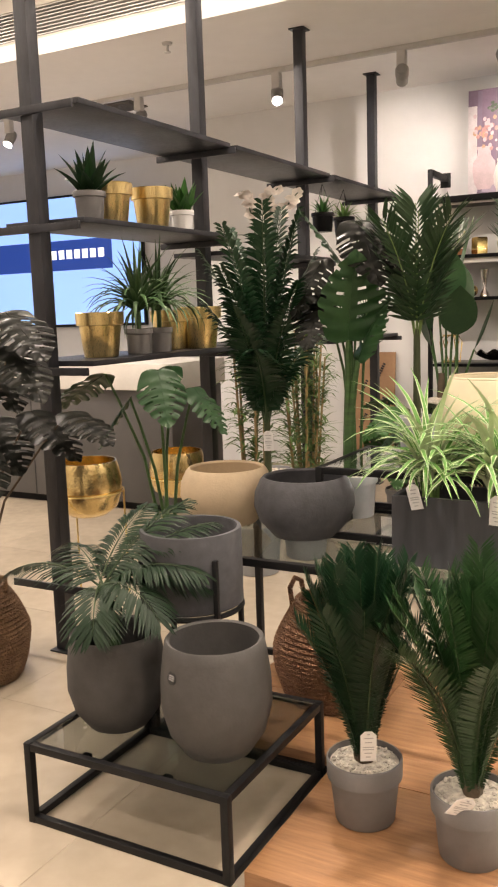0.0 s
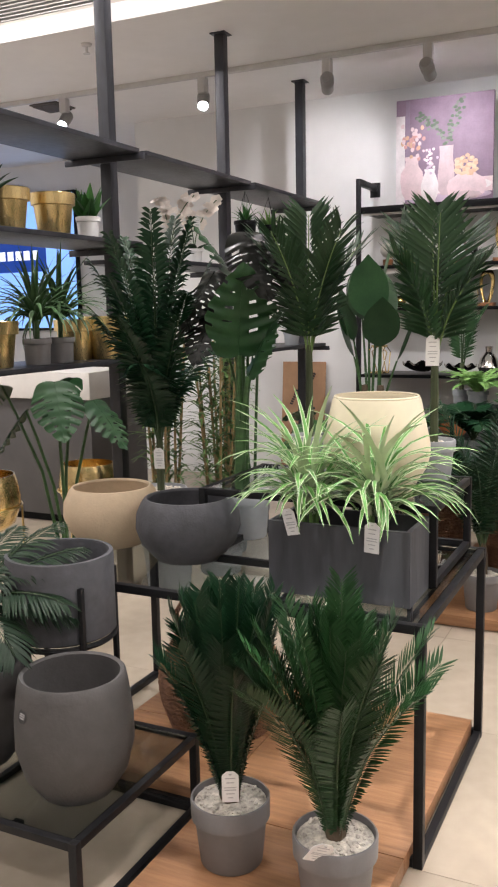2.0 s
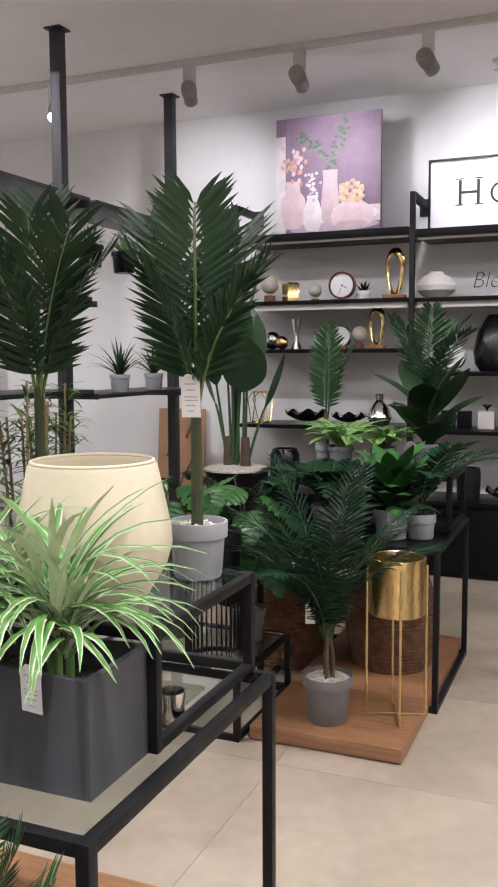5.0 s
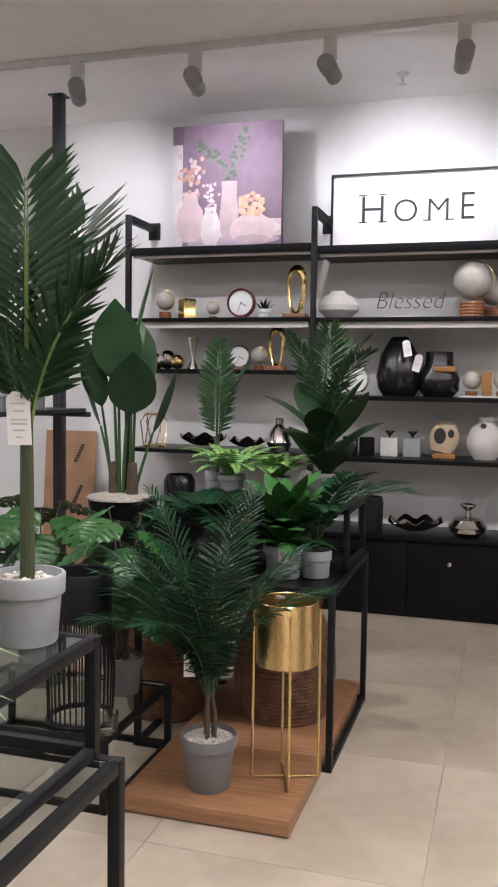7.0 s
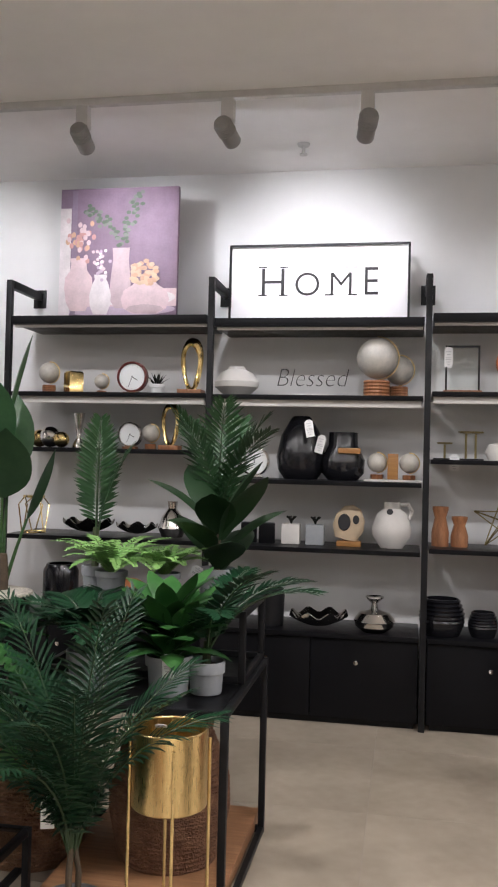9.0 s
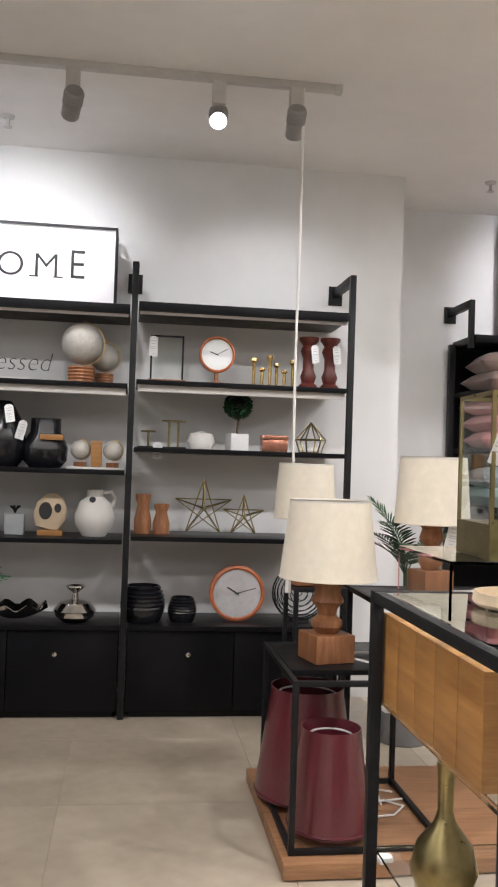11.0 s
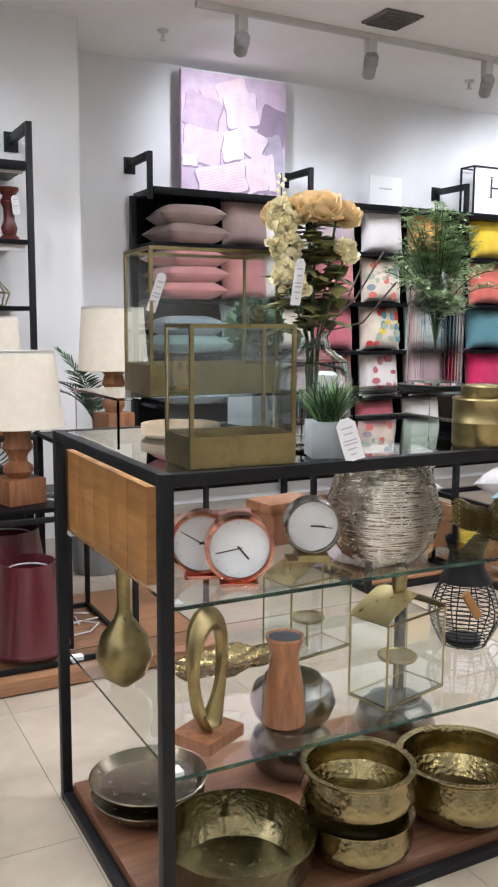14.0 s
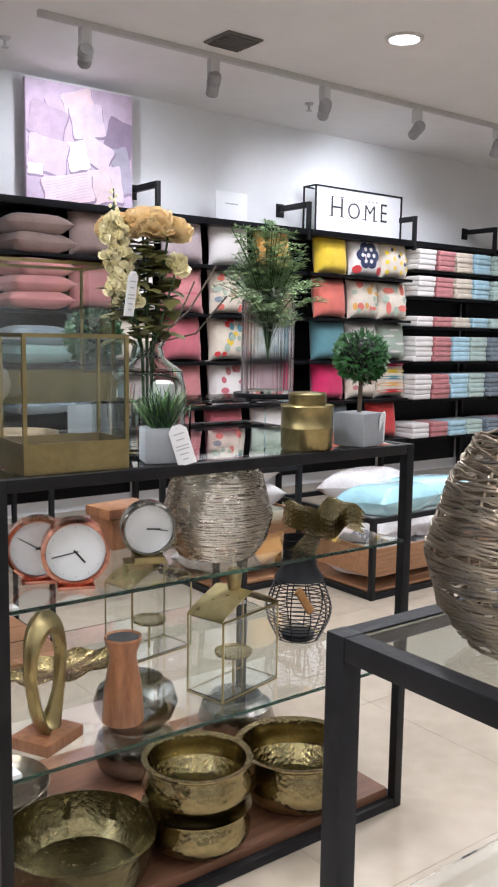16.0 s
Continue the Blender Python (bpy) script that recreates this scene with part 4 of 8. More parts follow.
for az, ln, e0, e1 in ((180, 0.34, 30, -28), (8, 0.33, 40, -22), (38, 0.36, 50, 4), (62, 0.36, 56, 16), (-20, 0.30, 30, -45), (85, 0.30, 60, 20), (-58, 0.26, 26, -55), (150, 0.28, 40, -10), (25, 0.30, 30, -30)):
    foot, crown = Vector((-0.03 + 0.014 * math.cos(az), 0.03 + 0.014 * math.sin(az), 0)), Vector((-0.075 + 0.012 * math.cos(az), 0.03 + 0.012 * math.sin(az), 0.36))
    stalk = part("stalk", tubed([foot, foot.lerp(crown, 0.5) + Vector((0.012, 0, 0)), crown], 0.0055, 7, taper=0.8), M_STEM, ap)
    part("frond", frond(rng, crown, az, ln, e0, e1, 0.115, 36, 0.0046, angle=60, bare=0.08, lift=0.05, droop=0.42, r=0.004, swell=0.5), ARCH, stalk).data.materials.append(M_RIBDARK)

# cylinder planter on a black stand
cp = thing("cylinder_planter", "slate grey cylinder planter raised on a black metal stand", "planter", (-0.835, 3.135, 0.2335))
part("planter_body", lathed([(0, 0.30), (0.142, 0.30), (0.149, 0.306), (0.149, 0.522), (0.147, 0.526), (0.137, 0.526), (0.135, 0.52), (0.133, 0.34), (0, 0.335)], 56), M_CONCRETE2, cp)
for k in range(4):
    a = radians(45 + 90 * k + 12)
    part("stand_leg", boxm((0.157 * math.cos(a) - 0.007, 0.157 * math.sin(a) - 0.007, 0.0), (0.157 * math.cos(a) + 0.007, 0.157 * math.sin(a) + 0.007, 0.46), 0.002), M_BLACK, cp)
part("stand_ring", tubed(circle(0.145, 0.291, 40), 0.008, 6, True), M_BLACK, cp)

# bowls on the table
for at, m, s, lab in (((-0.99, 3.62, TAB), M_BEIGE, 1.07, "round beige stoneware bowl planter"), ((-0.665, 3.56, TAB), M_CONCRETE2, 1.08, "round slate grey clay bowl planter")):
    solid("bowl_planter", lathed([(0, 0), (0.075 * s, 0), (0.095 * s, 0.006), (0.138 * s, 0.06), (0.152 * s, 0.105), (0.149 * s, 0.15), (0.132 * s, 0.188), (0.123 * s, 0.199), (0.117 * s, 0.199), (0.115 * s, 0.192), (0.135 * s, 0.14), (0.12 * s, 0.06), (0.0, 0.03)], 56), m, lab, "planter", at)

# rectangular planter with spider plants
bx = thing("trough_planter", "rectangular slate grey clay trough planter", "planter", (-0.10, 3.46, TAB))
bm = fresh()
w, d, h, t = 0.198, 0.10, 0.20, 0.014
box(bm, (-w, -d, 0), (w, d, 0.02))
for lo, hi in (((-w, -d, 0.02), (w, -d + t, h)), ((-w, d - t, 0.02), (w, d, h)), ((-w, -d + t, 0.02), (-w + t, d - t, h)), ((w - t, -d + t, 0.02), (w, d - t, h))):
    box(bm, lo, hi)
bmesh.ops.remove_doubles(bm, verts=bm.verts[:], dist=0.0004)
part("trough", bm, M_SHADOWSLATE, bx, "", False)
part("soil", boxm((-w + t, -d + t, 0.02), (w - t, d - t, 0.15)), M_SOIL, bx)


def spider_plant(at, seed, tag):
    rng = random.Random(seed)
    sp = thing("spider_plant", "artificial striped green and cream spider plant in a trough", "plant", at, 0, "spider plants")
    for k in range(104):
        az = k * 137.5 + rng.uniform(-15, 15)
        up = k % 5 < 2
        ln = rng.uniform(0.28, 0.37) if up else rng.uniform(0.22, 0.31)
        e0, e1 = (rng.uniform(74, 90), rng.uniform(-40, 40)) if up else (rng.uniform(40, 70), rng.uniform(-75, -25))
        b = (rng.uniform(-0.03, 0.03), rng.uniform(-0.02, 0.02), rng.uniform(0.05, 0.12))
        pts = arc(b, az, ln, e0, e1, 7, rng.uniform(-30, 30))
        a = radians(az + 90 + rng.uniform(-30, 30))
        side = (math.cos(a), math.sin(a), 0)
        ws = [0.0035, 0.0056, 0.0072, 0.0078, 0.0074, 0.0060, 0.0036, 0.0005]
        leaf = part("leaf", strip(fresh(), pts, ws, side, 0.3), M_SPIDEREDGE, sp, "cream-edged leaf" if k == 0 else "")
        lifted = [Vector(p) + Vector((0, 0, 0.0009)) for p in pts]
        part("green_stripe", strip(fresh(), lifted, [q * 0.66 for q in ws], side, 0.3), M_SPIDER, leaf)
    for k in range(5):
        a = 1.256 * k
        part("stalk", tubed([(0.02 * math.cos(a), 0.014 * math.sin(a), 0.0), (0.022 * math.cos(a), 0.015 * math.sin(a), 0.06), (0.026 * math.cos(a), 0.018 * math.sin(a), 0.11)], 0.006, 6, taper=0.7), M_FERN, sp)
    hang_tag(sp, *tag)
    return sp


spider_plant((-0.215, 3.46, TAB + 0.15), 41, ((-0.02, -0.118, 0.09), 0, 0.036, 0.075, -12))
spider_plant((-0.015, 3.45, TAB + 0.15), 42, ((0.02, -0.115, 0.075), 0, 0.04, 0.085, 4))

# cream planter on the riser
cpl = thing("cream_planter", "cream ceramic planter with a tapered top on a glass riser", "planter", (-0.096, 3.69, RISER))
part("planter_body", lathed([(0, 0), (0.088, 0), (0.104, 0.006), (0.146, 0.075), (0.157, 0.115), (0.155, 0.15), (0.129, 0.272), (0.125, 0.279), (0.117, 0.279), (0.115, 0.27), (0.143, 0.15), (0.136, 0.09), (0, 0.02)], 56), M_CREAM, cpl)
part("rim", tubed(circle(0.121, 0.2815, 56), 0.004, 8, True), M_CREAM, cpl, "rounded cream rim")

# palm on the second platform
feather_palm("potted_palm", "bushy artificial palm with tag in a pot on a platform", (-0.055, 5.14, 0.055), 0, 51, (0.092, 0.07, 0.17), 0.14,
             [(-70, 0.62, 86, 30, 0), (-20, 0.6, 84, 26, 0), (30, 0.6, 84, 30, 0), (90, 0.62, 86, 36, 0), (150, 0.64, 84, 22, 0), (190, 0.62, 84, 24, 0), (-140, 0.6, 84, 18, 0), (-100, 0.54, 80, 4, 0), (210, 0.52, 78, -6, 0), (60, 0.7, 88, 60, 0), (-50, 0.7, 88, 62, 0), (170, 0.7, 88, 55, 0), (10, 0.56, 80, 10, 0), (-170, 0.58, 80, 5, 0), (-85, 0.6, 84, 20, 0), (125, 0.56, 82, 10, 0), (-120, 0.64, 86, 34, 0)], M_LEAFBLUE, ((-0.05, -0.05, 0.45), 20, 0.035, 0.09), M_GREYPOT, M_GRAVEL, 0.15, 32, 0.0046, 4, 58, 0.22)

# gold plant stand
gs = thing("gold_plant_stand", "brushed gold cylinder planter on a slim gold wire stand", "plant stand", (0.165, 5.27, 0.055))
part("cylinder", lathed([(0, 0.385), (0.098, 0.385), (0.102, 0.389), (0.102, 0.59), (0.099, 0.593), (0.096, 0.59), (0.096, 0.41), (0, 0.405)], 48), M_BRASS, gs)
for k in range(4):
    a = radians(20 + 90 * k)
    part("wire_leg", tubed([(0.108 * math.cos(a), 0.108 * math.sin(a), 0.56), (0.108 * math.cos(a), 0.108 * math.sin(a), 0.006), (0.004 * math.cos(a), 0.004 * math.sin(a), 0.006)], 0.0045, 8), M_BRASS, gs)
hang_tag(gs, (0.0, -0.106, 0.63), 10, 0.03, 0.035, 0, 60)


def bush(name, label, at, seed, pot, potmat, count, ln, lw, leafmat, group="", e=(80, -10), base=None, tag=None):
    rng = random.Random(seed)
    pl = thing(name, label, "potted plant", at, 0, group)
    rt, rb, ph = pot
    plain_pot(pl, rt, rb, ph, potmat, 0.03, M_SOIL)
    for k in range(count):
        az = k * 137.5
        u = k / count
        l = ln * rng.uniform(0.75, 1.1)
        foot = Vector((0.012 * math.cos(radians(az)), 0.012 * math.sin(radians(az)), ph - 0.03 + 0.55 * ln * (1 - u) * rng.uniform(0.7, 1.0)))
        pts = arc(foot, az, l * 0.72, e[0] - 10 - 40 * u * rng.random(), e[1] - 30 + (1 - u) * 60 + rng.uniform(-20, 20), 7)
        part("leaf", strip(fresh(), pts, [lw * q for q in (0.2, 0.5, 0.85, 1.0, 1.0, 0.88, 0.58, 0.04)], (math.cos(radians(az + 90)), math.sin(radians(az + 90)), 0), 0.25), leafmat, pl)
    part("stem", tubed([(0, 0, ph - 0.03), (0.004, 0, ph + 0.3 * ln), (0, 0, ph + 0.5 * ln)], 0.008, 7, taper=0.6), M_BARK, pl)
    if tag:
        hang_tag(pl, *tag)
    return pl


T2, R2 = 0.641, 0.877
bush("potted_foliage", "artificial bushy plant with glossy green leaves in a pale pot", (0.06, 5.62, T2), 61, (0.075, 0.06, 0.12), M_PALEPOT, 46, 0.30, 0.036, M_LEAFMID, "foliage on the second table", (84, -5), None, ((0.02, -0.09, 0.14), 0))
feather_palm("potted_palm", "artificial bushy dark palm in a pale pot on a table", (-0.2, 5.62, T2), 0, 62, (0.075, 0.06, 0.12), 0.03,
             [(-70, 0.32, 66, -30, 0), (-10, 0.32, 66, -26, 0), (40, 0.32, 70, -20, 0), (100, 0.32, 70, -10, 0), (180, 0.36, 68, -25, 0), (-130, 0.34, 66, -34, 0), (-40, 0.26, 76, 0, 0), (140, 0.26, 76, 0, 0), (-100, 0.26, 76, 0, 0), (220, 0.32, 62, -40, 0), (-165, 0.32, 64, -30, 0), (15, 0.30, 66, -20, 0)], M_LEAFBLUE, None, M_PALEPOT, M_SOIL, 0.12, 24, 0.0075)
feather_palm("potted_palm", "artificial dark palm with drooping leaf tips in a pale pot", (0.17, 5.66, T2), 0, 63, (0.06, 0.05, 0.1), 0.06,
             [(-70, 0.36, 70, -12, 0), (-10, 0.44, 66, -6, 0), (25, 0.42, 70, -4, 0), (70, 0.36, 76, 10, 0), (-40, 0.42, 78, 10, 0)], M_LEAFBLUE, None, M_PALEPOT, M_SOIL, 0.10, 22, 0.008)


def fern(at, seed, pot, count, ln, label="artificial light green fern in a pale pot"):
    rng = random.Random(seed)
    pl = thing("potted_fern", label, "potted plant", at, 0, "potted ferns")
    plain_pot(pl, *pot, M_PALEPOT, 0.02, M_SOIL)
    for k in range(count):
        part("frond", frond(rng, (0, 0, pot[2] - 0.02), k * 137.5, ln * rng.uniform(0.75, 1.1), rng.uniform(60, 80), rng.uniform(-45, 5), 0.036, 18, 0.0055, angle=72, bare=0.1, lift=0.05, droop=0.1, r=0.0016), M_FERN, pl)
    return pl


fern((-0.24, 5.92, R2), 71, (0.058, 0.045, 0.095), 30, 0.25)
fern((-0.05, 5.93, R2), 72, (0.058, 0.045, 0.095), 26, 0.22)
fid = bush("potted_foliage", "artificial rubber plant with broad dark leaves in a pale pot", (0.13, 5.97, R2), 73, (0.07, 0.055, 0.115), M_PALEPOT, 12, 0.42, 0.070, M_LEAFDEEP, "foliage on the second table", (86, 8), None, ((-0.045, -0.072, 0.125), 0, 0.045, 0.06, 30, 20))
feather_palm("potted_palm", "slender artificial palm with upright feathery crown in a pot", (0.10, 6.08, R2), 0, 74, (0.05, 0.042, 0.09), 0.22,
             [(-70, 0.44, 86, 60, 0), (0, 0.42, 84, 46, 0), (70, 0.40, 84, 52, 0), (140, 0.42, 82, 42, 0), (-140, 0.42, 84, 50, 0), (-30, 0.4, 78, 30, 0)], M_LEAFPALM, None, M_PALEPOT, M_SOIL, 0.13, 26, 0.006)
feather_palm("potted_palm", "slender artificial palm with one upright frond in a pot", (-0.36, 6.08, R2), 0, 75, (0.05, 0.042, 0.09), 0.14,
             [(-64, 0.44, 88, 74, 0), (110, 0.42, 86, 66, 0), (20, 0.36, 84, 56, 0)], M_LEAFPALM, None, M_PALEPOT, M_SOIL, 0.11, 28, 0.006)

# broad-leaved plant on a tall black planter
st = thing("broad_leaf_plant", "artificial plant with big paddle leaves in a tall black planter", "potted plant", (-1.045, 6.62, 0))
part("planter", lathed([(0, 0), (0.12, 0), (0.175, 0.73), (0.178, 0.745), (0.17, 0.748), (0.165, 0.735), (0, 0.735)], 40), M_BLACKBOARD, st)
part("gravel", lathed([(0, 0.775), (0.12, 0.772), (0.185, 0.758), (0.185, 0.7485), (0, 0.7485)], 36), M_GRAVEL, st)
for x, y in ((-0.05, 0), (0.06, -0.02)):
    part("sheath", lathed([(0.03, 0.77), (0.028, 0.85), (0.022, 0.93), (0.0, 0.935)], 12, (x, y, 0)), M_BARK, st)
for x, az, ln, leaf, e0, w, lm in ((-0.02, -75, 0.60, 0.40, 89, 0.125, M_LEAF), (0.04, -60, 0.42, 0.32, 88, 0.120, M_LEAFDEEP), (0.0, 20, 0.78, 0.40, 89, 0.090, M_LEAFMID), (-0.06, 165, 0.46, 0.36, 84, 0.10, M_LEAF), (0.06, 5, 0.34, 0.34, 76, 0.075, M_LEAF), (-0.05, -150, 0.36, 0.36, 82, 0.11, M_LEAF), (0.05, 100, 0.52, 0.40, 86, 0.10, M_LEAFPALM), (-0.03, 130, 0.60, 0.36, 84, 0.09, M_LEAFPALM)):
    pts = arc((x, 0, 0.76), az, ln, e0, e0 - 6, 5)
    part("stalk", tubed(pts, 0.010, 7, taper=0.6), M_STEM, st)
    blade = arc(pts[-1], az, leaf, e0 - 4, 66, 11)
    part("leaf", strip(fresh(), blade, [w * q for q in (0.1, 0.55, 0.82, 0.95, 1, 1, 0.97, 0.9, 0.76, 0.55, 0.28, 0.02)], (math.cos(radians(az + 90)), math.sin(radians(az + 90)), 0), 0.16), lm, st)

# bamboo behind the rack
rng = random.Random(91)
for bx_, by_ in ((-1.62, 5.0), (-1.5, 5.35), (-1.66, 5.75)):
    bb = thing("bamboo_plant", "artificial bamboo with thin canes in a pale pot", "potted plant", (bx_, by_, 0), 0, "bamboo plants")
    plain_pot(bb, 0.14, 0.11, 0.26, M_PALEPOT, 0.03)
    for k in range(6):
        a = k * 1.05
        top = Vector((0.10 * math.cos(a) + rng.uniform(-.04, .04), 0.10 * math.sin(a), rng.uniform(1.0, 1.3)))
        foot = Vector((0.05 * math.cos(a), 0.05 * math.sin(a), 0.23))
        cane = part("cane", tubed([foot, foot.lerp(top, 0.5), top], 0.009, 7, taper=0.6), M_BAMBOO, bb)
        bm = fresh()
        for q in range(80):
            p = foot.lerp(top, rng.uniform(0.12, 1.0))
            az = rng.uniform(0, 360)
            pts = arc(p, az, rng.uniform(0.09, 0.16), rng.uniform(10, 60), rng.uniform(-60, 10), 3)
            strip(bm, pts, (0.002, 0.008, 0.006, 0.0004), (math.cos(radians(az + 90)), math.sin(radians(az + 90)), 0), 0.2)
        part("leaves", bm, M_BAMBOOLEAF, cane)


# small pots on the rack
def rosette(at, seed, pot, potmat, count, ln, lw, leafmat, e1=25, label="", name="potted_succulent", stalk=0.0):
    rng = random.Random(seed)
    pl = thing(name, label, "potted plant", at, rng.uniform(0, 360), "small plants on the rack")
    plain_pot(pl, *pot, potmat, 0.022, M_SOIL)
    for k in range(count):
        az = k * 137.5
        u = k / count
        pts = arc((0, 0, pot[2] - 0.015 + stalk), az, ln * rng.uniform(0.8, 1.1), 88 - 45 * u, 80 - (80 - e1) * u ** 0.7, 6)
        part("leaf", strip(fresh(), pts, [lw * q for q in (0.7, 1, 1, 0.85, 0.62, 0.35, 0.02)], (math.cos(radians(az + 90)), math.sin(radians(az + 90)), 0), 0.45), leafmat, pl)
    if stalk:
        part("stalk", tubed([(0, 0, pot[2] - 0.02), (0.004, 0.0, pot[2] + stalk * 0.5), (0, 0, pot[2] + stalk)], 0.011, 8), M_STEM, pl)
    return pl


def gold_pot(at, s=1.0):
    g = solid("gold_pot", lathed([(0, 0), (0.066 * s, 0), (0.069 * s, 0.004), (0.084 * s, 0.125 * s), (0.095 * s, 0.128 * s), (0.097 * s, 0.175 * s), (0.094 * s, 0.178 * s), (0.089 * s, 0.178 * s), (0.086 * s, 0.16 * s), (0.066 * s, 0.02), (0, 0.012)], 48), M_BRASS, "brushed gold metal plant pot with a wide rim", "plant pot", at, 0, "gold pots on the rack")
    return g


S1, S2 = 1.753, 1.203
rosette((-1.80, 3.98, S1), 101, (0.068, 0.052, 0.125), M_GREYPOT, 20, 0.20, 0.026, M_LEAF, 0, "artificial dark agave in a grey pot on a black shelf")
gold_pot((-1.83, 4.16, S1)), gold_pot((-1.78, 4.40, S1))
rosette((-1.80, 4.68, S1), 102, (0.058, 0.048, 0.105), M_WHITEPOT, 16, 0.17, 0.030, M_LEAFBRIGHT, 30, "artificial bright green succulent in a white pot on a black shelf")
gold_pot((-1.80, 4.0, S2), 1.05)
for y, sd in ((4.22, 103), (4.38, 104)):
    rosette((-1.76, y, S2), sd, (0.062, 0.052, 0.11), M_GREYPOT, 60, 0.33, 0.011, M_GRASSY, -110, "artificial grassy plant in a grey pot on a black shelf", "potted_grass_plant", 0.09)
gold_pot((-1.84, 4.60, S2), 1.05), gold_pot((-1.74, 4.70, S2), 1.12)

# orchids
for y, sd in ((5.48, 111), (5.74, 112)):
    rng = random.Random(sd)
    oc = thing("orchid", "artificial white orchid with a price tag on a rack shelf", "potted plant", (-1.83, y, 1.683), 0, "white orchids")
    plain_pot(oc, 0.05, 0.04, 0.09, M_WHITEPOT, 0.015, M_SOIL)
    for s in (-1, 1):
        pts = arc((0, 0, 0.07), 90 + 60 * s, 0.33, 89, 42, 8)
        part("stem", tubed(pts, 0.003, 5), M_STEM, oc)
        for k in range(10):
            p, d = along(pts, 0.45 + 0.55 * k / 9)
            p = p + Vector((rng.uniform(-0.03, 0.03), rng.uniform(-0.03, 0.03), rng.uniform(-0.015, 0.015)))
            bm = fresh()
            for q in range(5):
                az = q * 72 + rng.uniform(-12, 12)
                strip(bm, arc((0, 0, 0), az, 0.036, 25, -10, 3), (0.006, 0.017, 0.018, 0.004), (math.cos(radians(az + 90)), math.sin(radians(az + 90)), 0), 0.1)
            bm.transform(Matrix.Translation(p) @ pose(0, 0, 0, rng.uniform(30, 80), rng.uniform(-20, 20), rng.uniform(-20, 50)))
            part("flower", bm, mat("white_petal", (0.80, 0.73, 0.67), 0.6, var=0.1, scale=30) if "white_petal" not in bpy.data.materials else bpy.data.materials["white_petal"], oc, "white petals" if k == 0 else "")
    for k in range(5):
        az = k * 72
        part("leaf", strip(fresh(), arc((0, 0, 0.075), az, 0.14, 50, -20, 5), [0.02 * q for q in (0.5, 1, 1.1, 1, 0.7, 0.05)], (math.cos(radians(az + 90)), math.sin(radians(az + 90)), 0), 0.2), M_LEAF, oc)
    hang_tag(oc, (0.05, -0.05, 0.26), 30)
# black pots hanging from the top shelf
for y, sd in ((6.36, 113), (6.72, 114)):
    hp = rosette((-1.80, y, 1.86), sd, (0.075, 0.06, 0.12), M_BLACKBOARD, 20, 0.14, 0.011, M_LEAFBRIGHT if sd == 113 else M_FERN, -20, "artificial trailing plant in a black hanging pot", "hanging_plant")
    for k in range(3):
        a = 2.09 * k
        part("hanger", tubed([(0.07 * math.cos(a), 0.07 * math.sin(a), 0.118), (0, 0, 0.303)], 0.0016, 4), M_BLACK, hp)
rosette((-1.74, 6.55, 1.173), 115, (0.06, 0.05, 0.1), M_PALEPOT, 24, 0.24, 0.008, M_LEAFPALM, -20, "artificial grassy plant in a pale pot on a rack shelf", "potted_grass_plant")
rosette((-1.74, 6.95, 1.173), 116, (0.06, 0.05, 0.1), M_PALEPOT, 24, 0.22, 0.008, M_LEAFPALM, -20, "artificial grassy plant in a pale pot on a rack shelf", "potted_grass_plant")

# gold bowls on wire stands
for x, y, dz in ((-2.02, 4.12, -0.05), (-2.12, 5.02, -0.15)):
    gb = thing("gold_bowl_stand", "round gold metal bowl planter on a thin gold wire stand", "plant stand", (x, y, 0), 0, "gold bowls on stands")
    part("bowl", lathed([(r, z + dz) for r, z in ((0, 0.52), (0.085, 0.525), (0.132, 0.56), (0.156, 0.63), (0.158, 0.68), (0.146, 0.75), (0.138, 0.775), (0.134, 0.775), (0.141, 0.75), (0.151, 0.68), (0.148, 0.63), (0.12, 0.57), (0, 0.54))], 44), M_BRASSBEAT, gb)
    part("stand_ring", tubed(circle(0.164, 0.635 + dz, 36), 0.004, 6, True), M_BRASS, gb)
    for k in range(3):
        a = radians(30 + 120 * k)
        part("wire_leg", tubed([(0.164 * math.cos(a), 0.164 * math.sin(a), 0.635 + dz), (0.168 * math.cos(a), 0.168 * math.sin(a), 0.004)], 0.0045, 6), M_BRASS, gb)


# baskets
def basket(at, r, h, material, label, pinch=0.8, seed=0):
    b = thing("woven_basket", label, "basket", at, 0, "woven baskets")
    bm = fresh()
    rows = int(h / 0.016)
    prof = []
    for i in range(rows + 1):
        s = i / rows
        rr = r * (0.80 + 0.26 * math.sin(math.pi * min(1, s * 0.92 + 0.08)) - (0.16 * max(0, s - 0.55) / 0.45) * (pinch < 1))
        prof += [(rr, s * h), (rr + 0.006, s * h + h / rows * 0.5)]
    inner = [(q[0] - 0.014, q[1]) for q in prof[::-6]]
    lathe(bm, [(0, 0)] + prof + inner + [(0, 0.02)], 56, (0, 0, 0), 0.008)
    part("basket_body", bm, material, b)
    for s in (-1, 1):
        top = prof[-1][0]
        part("handle", tubed([(s * top, -0.05, h - 0.02), (s * (top + 0.01), -0.045, h + 0.04), (s * (top + 0.012), 0, h + 0.062), (s * (top + 0.01), 0.045, h + 0.04), (s * top, 0.05, h - 0.02)], 0.009, 7), material, b)
    return b


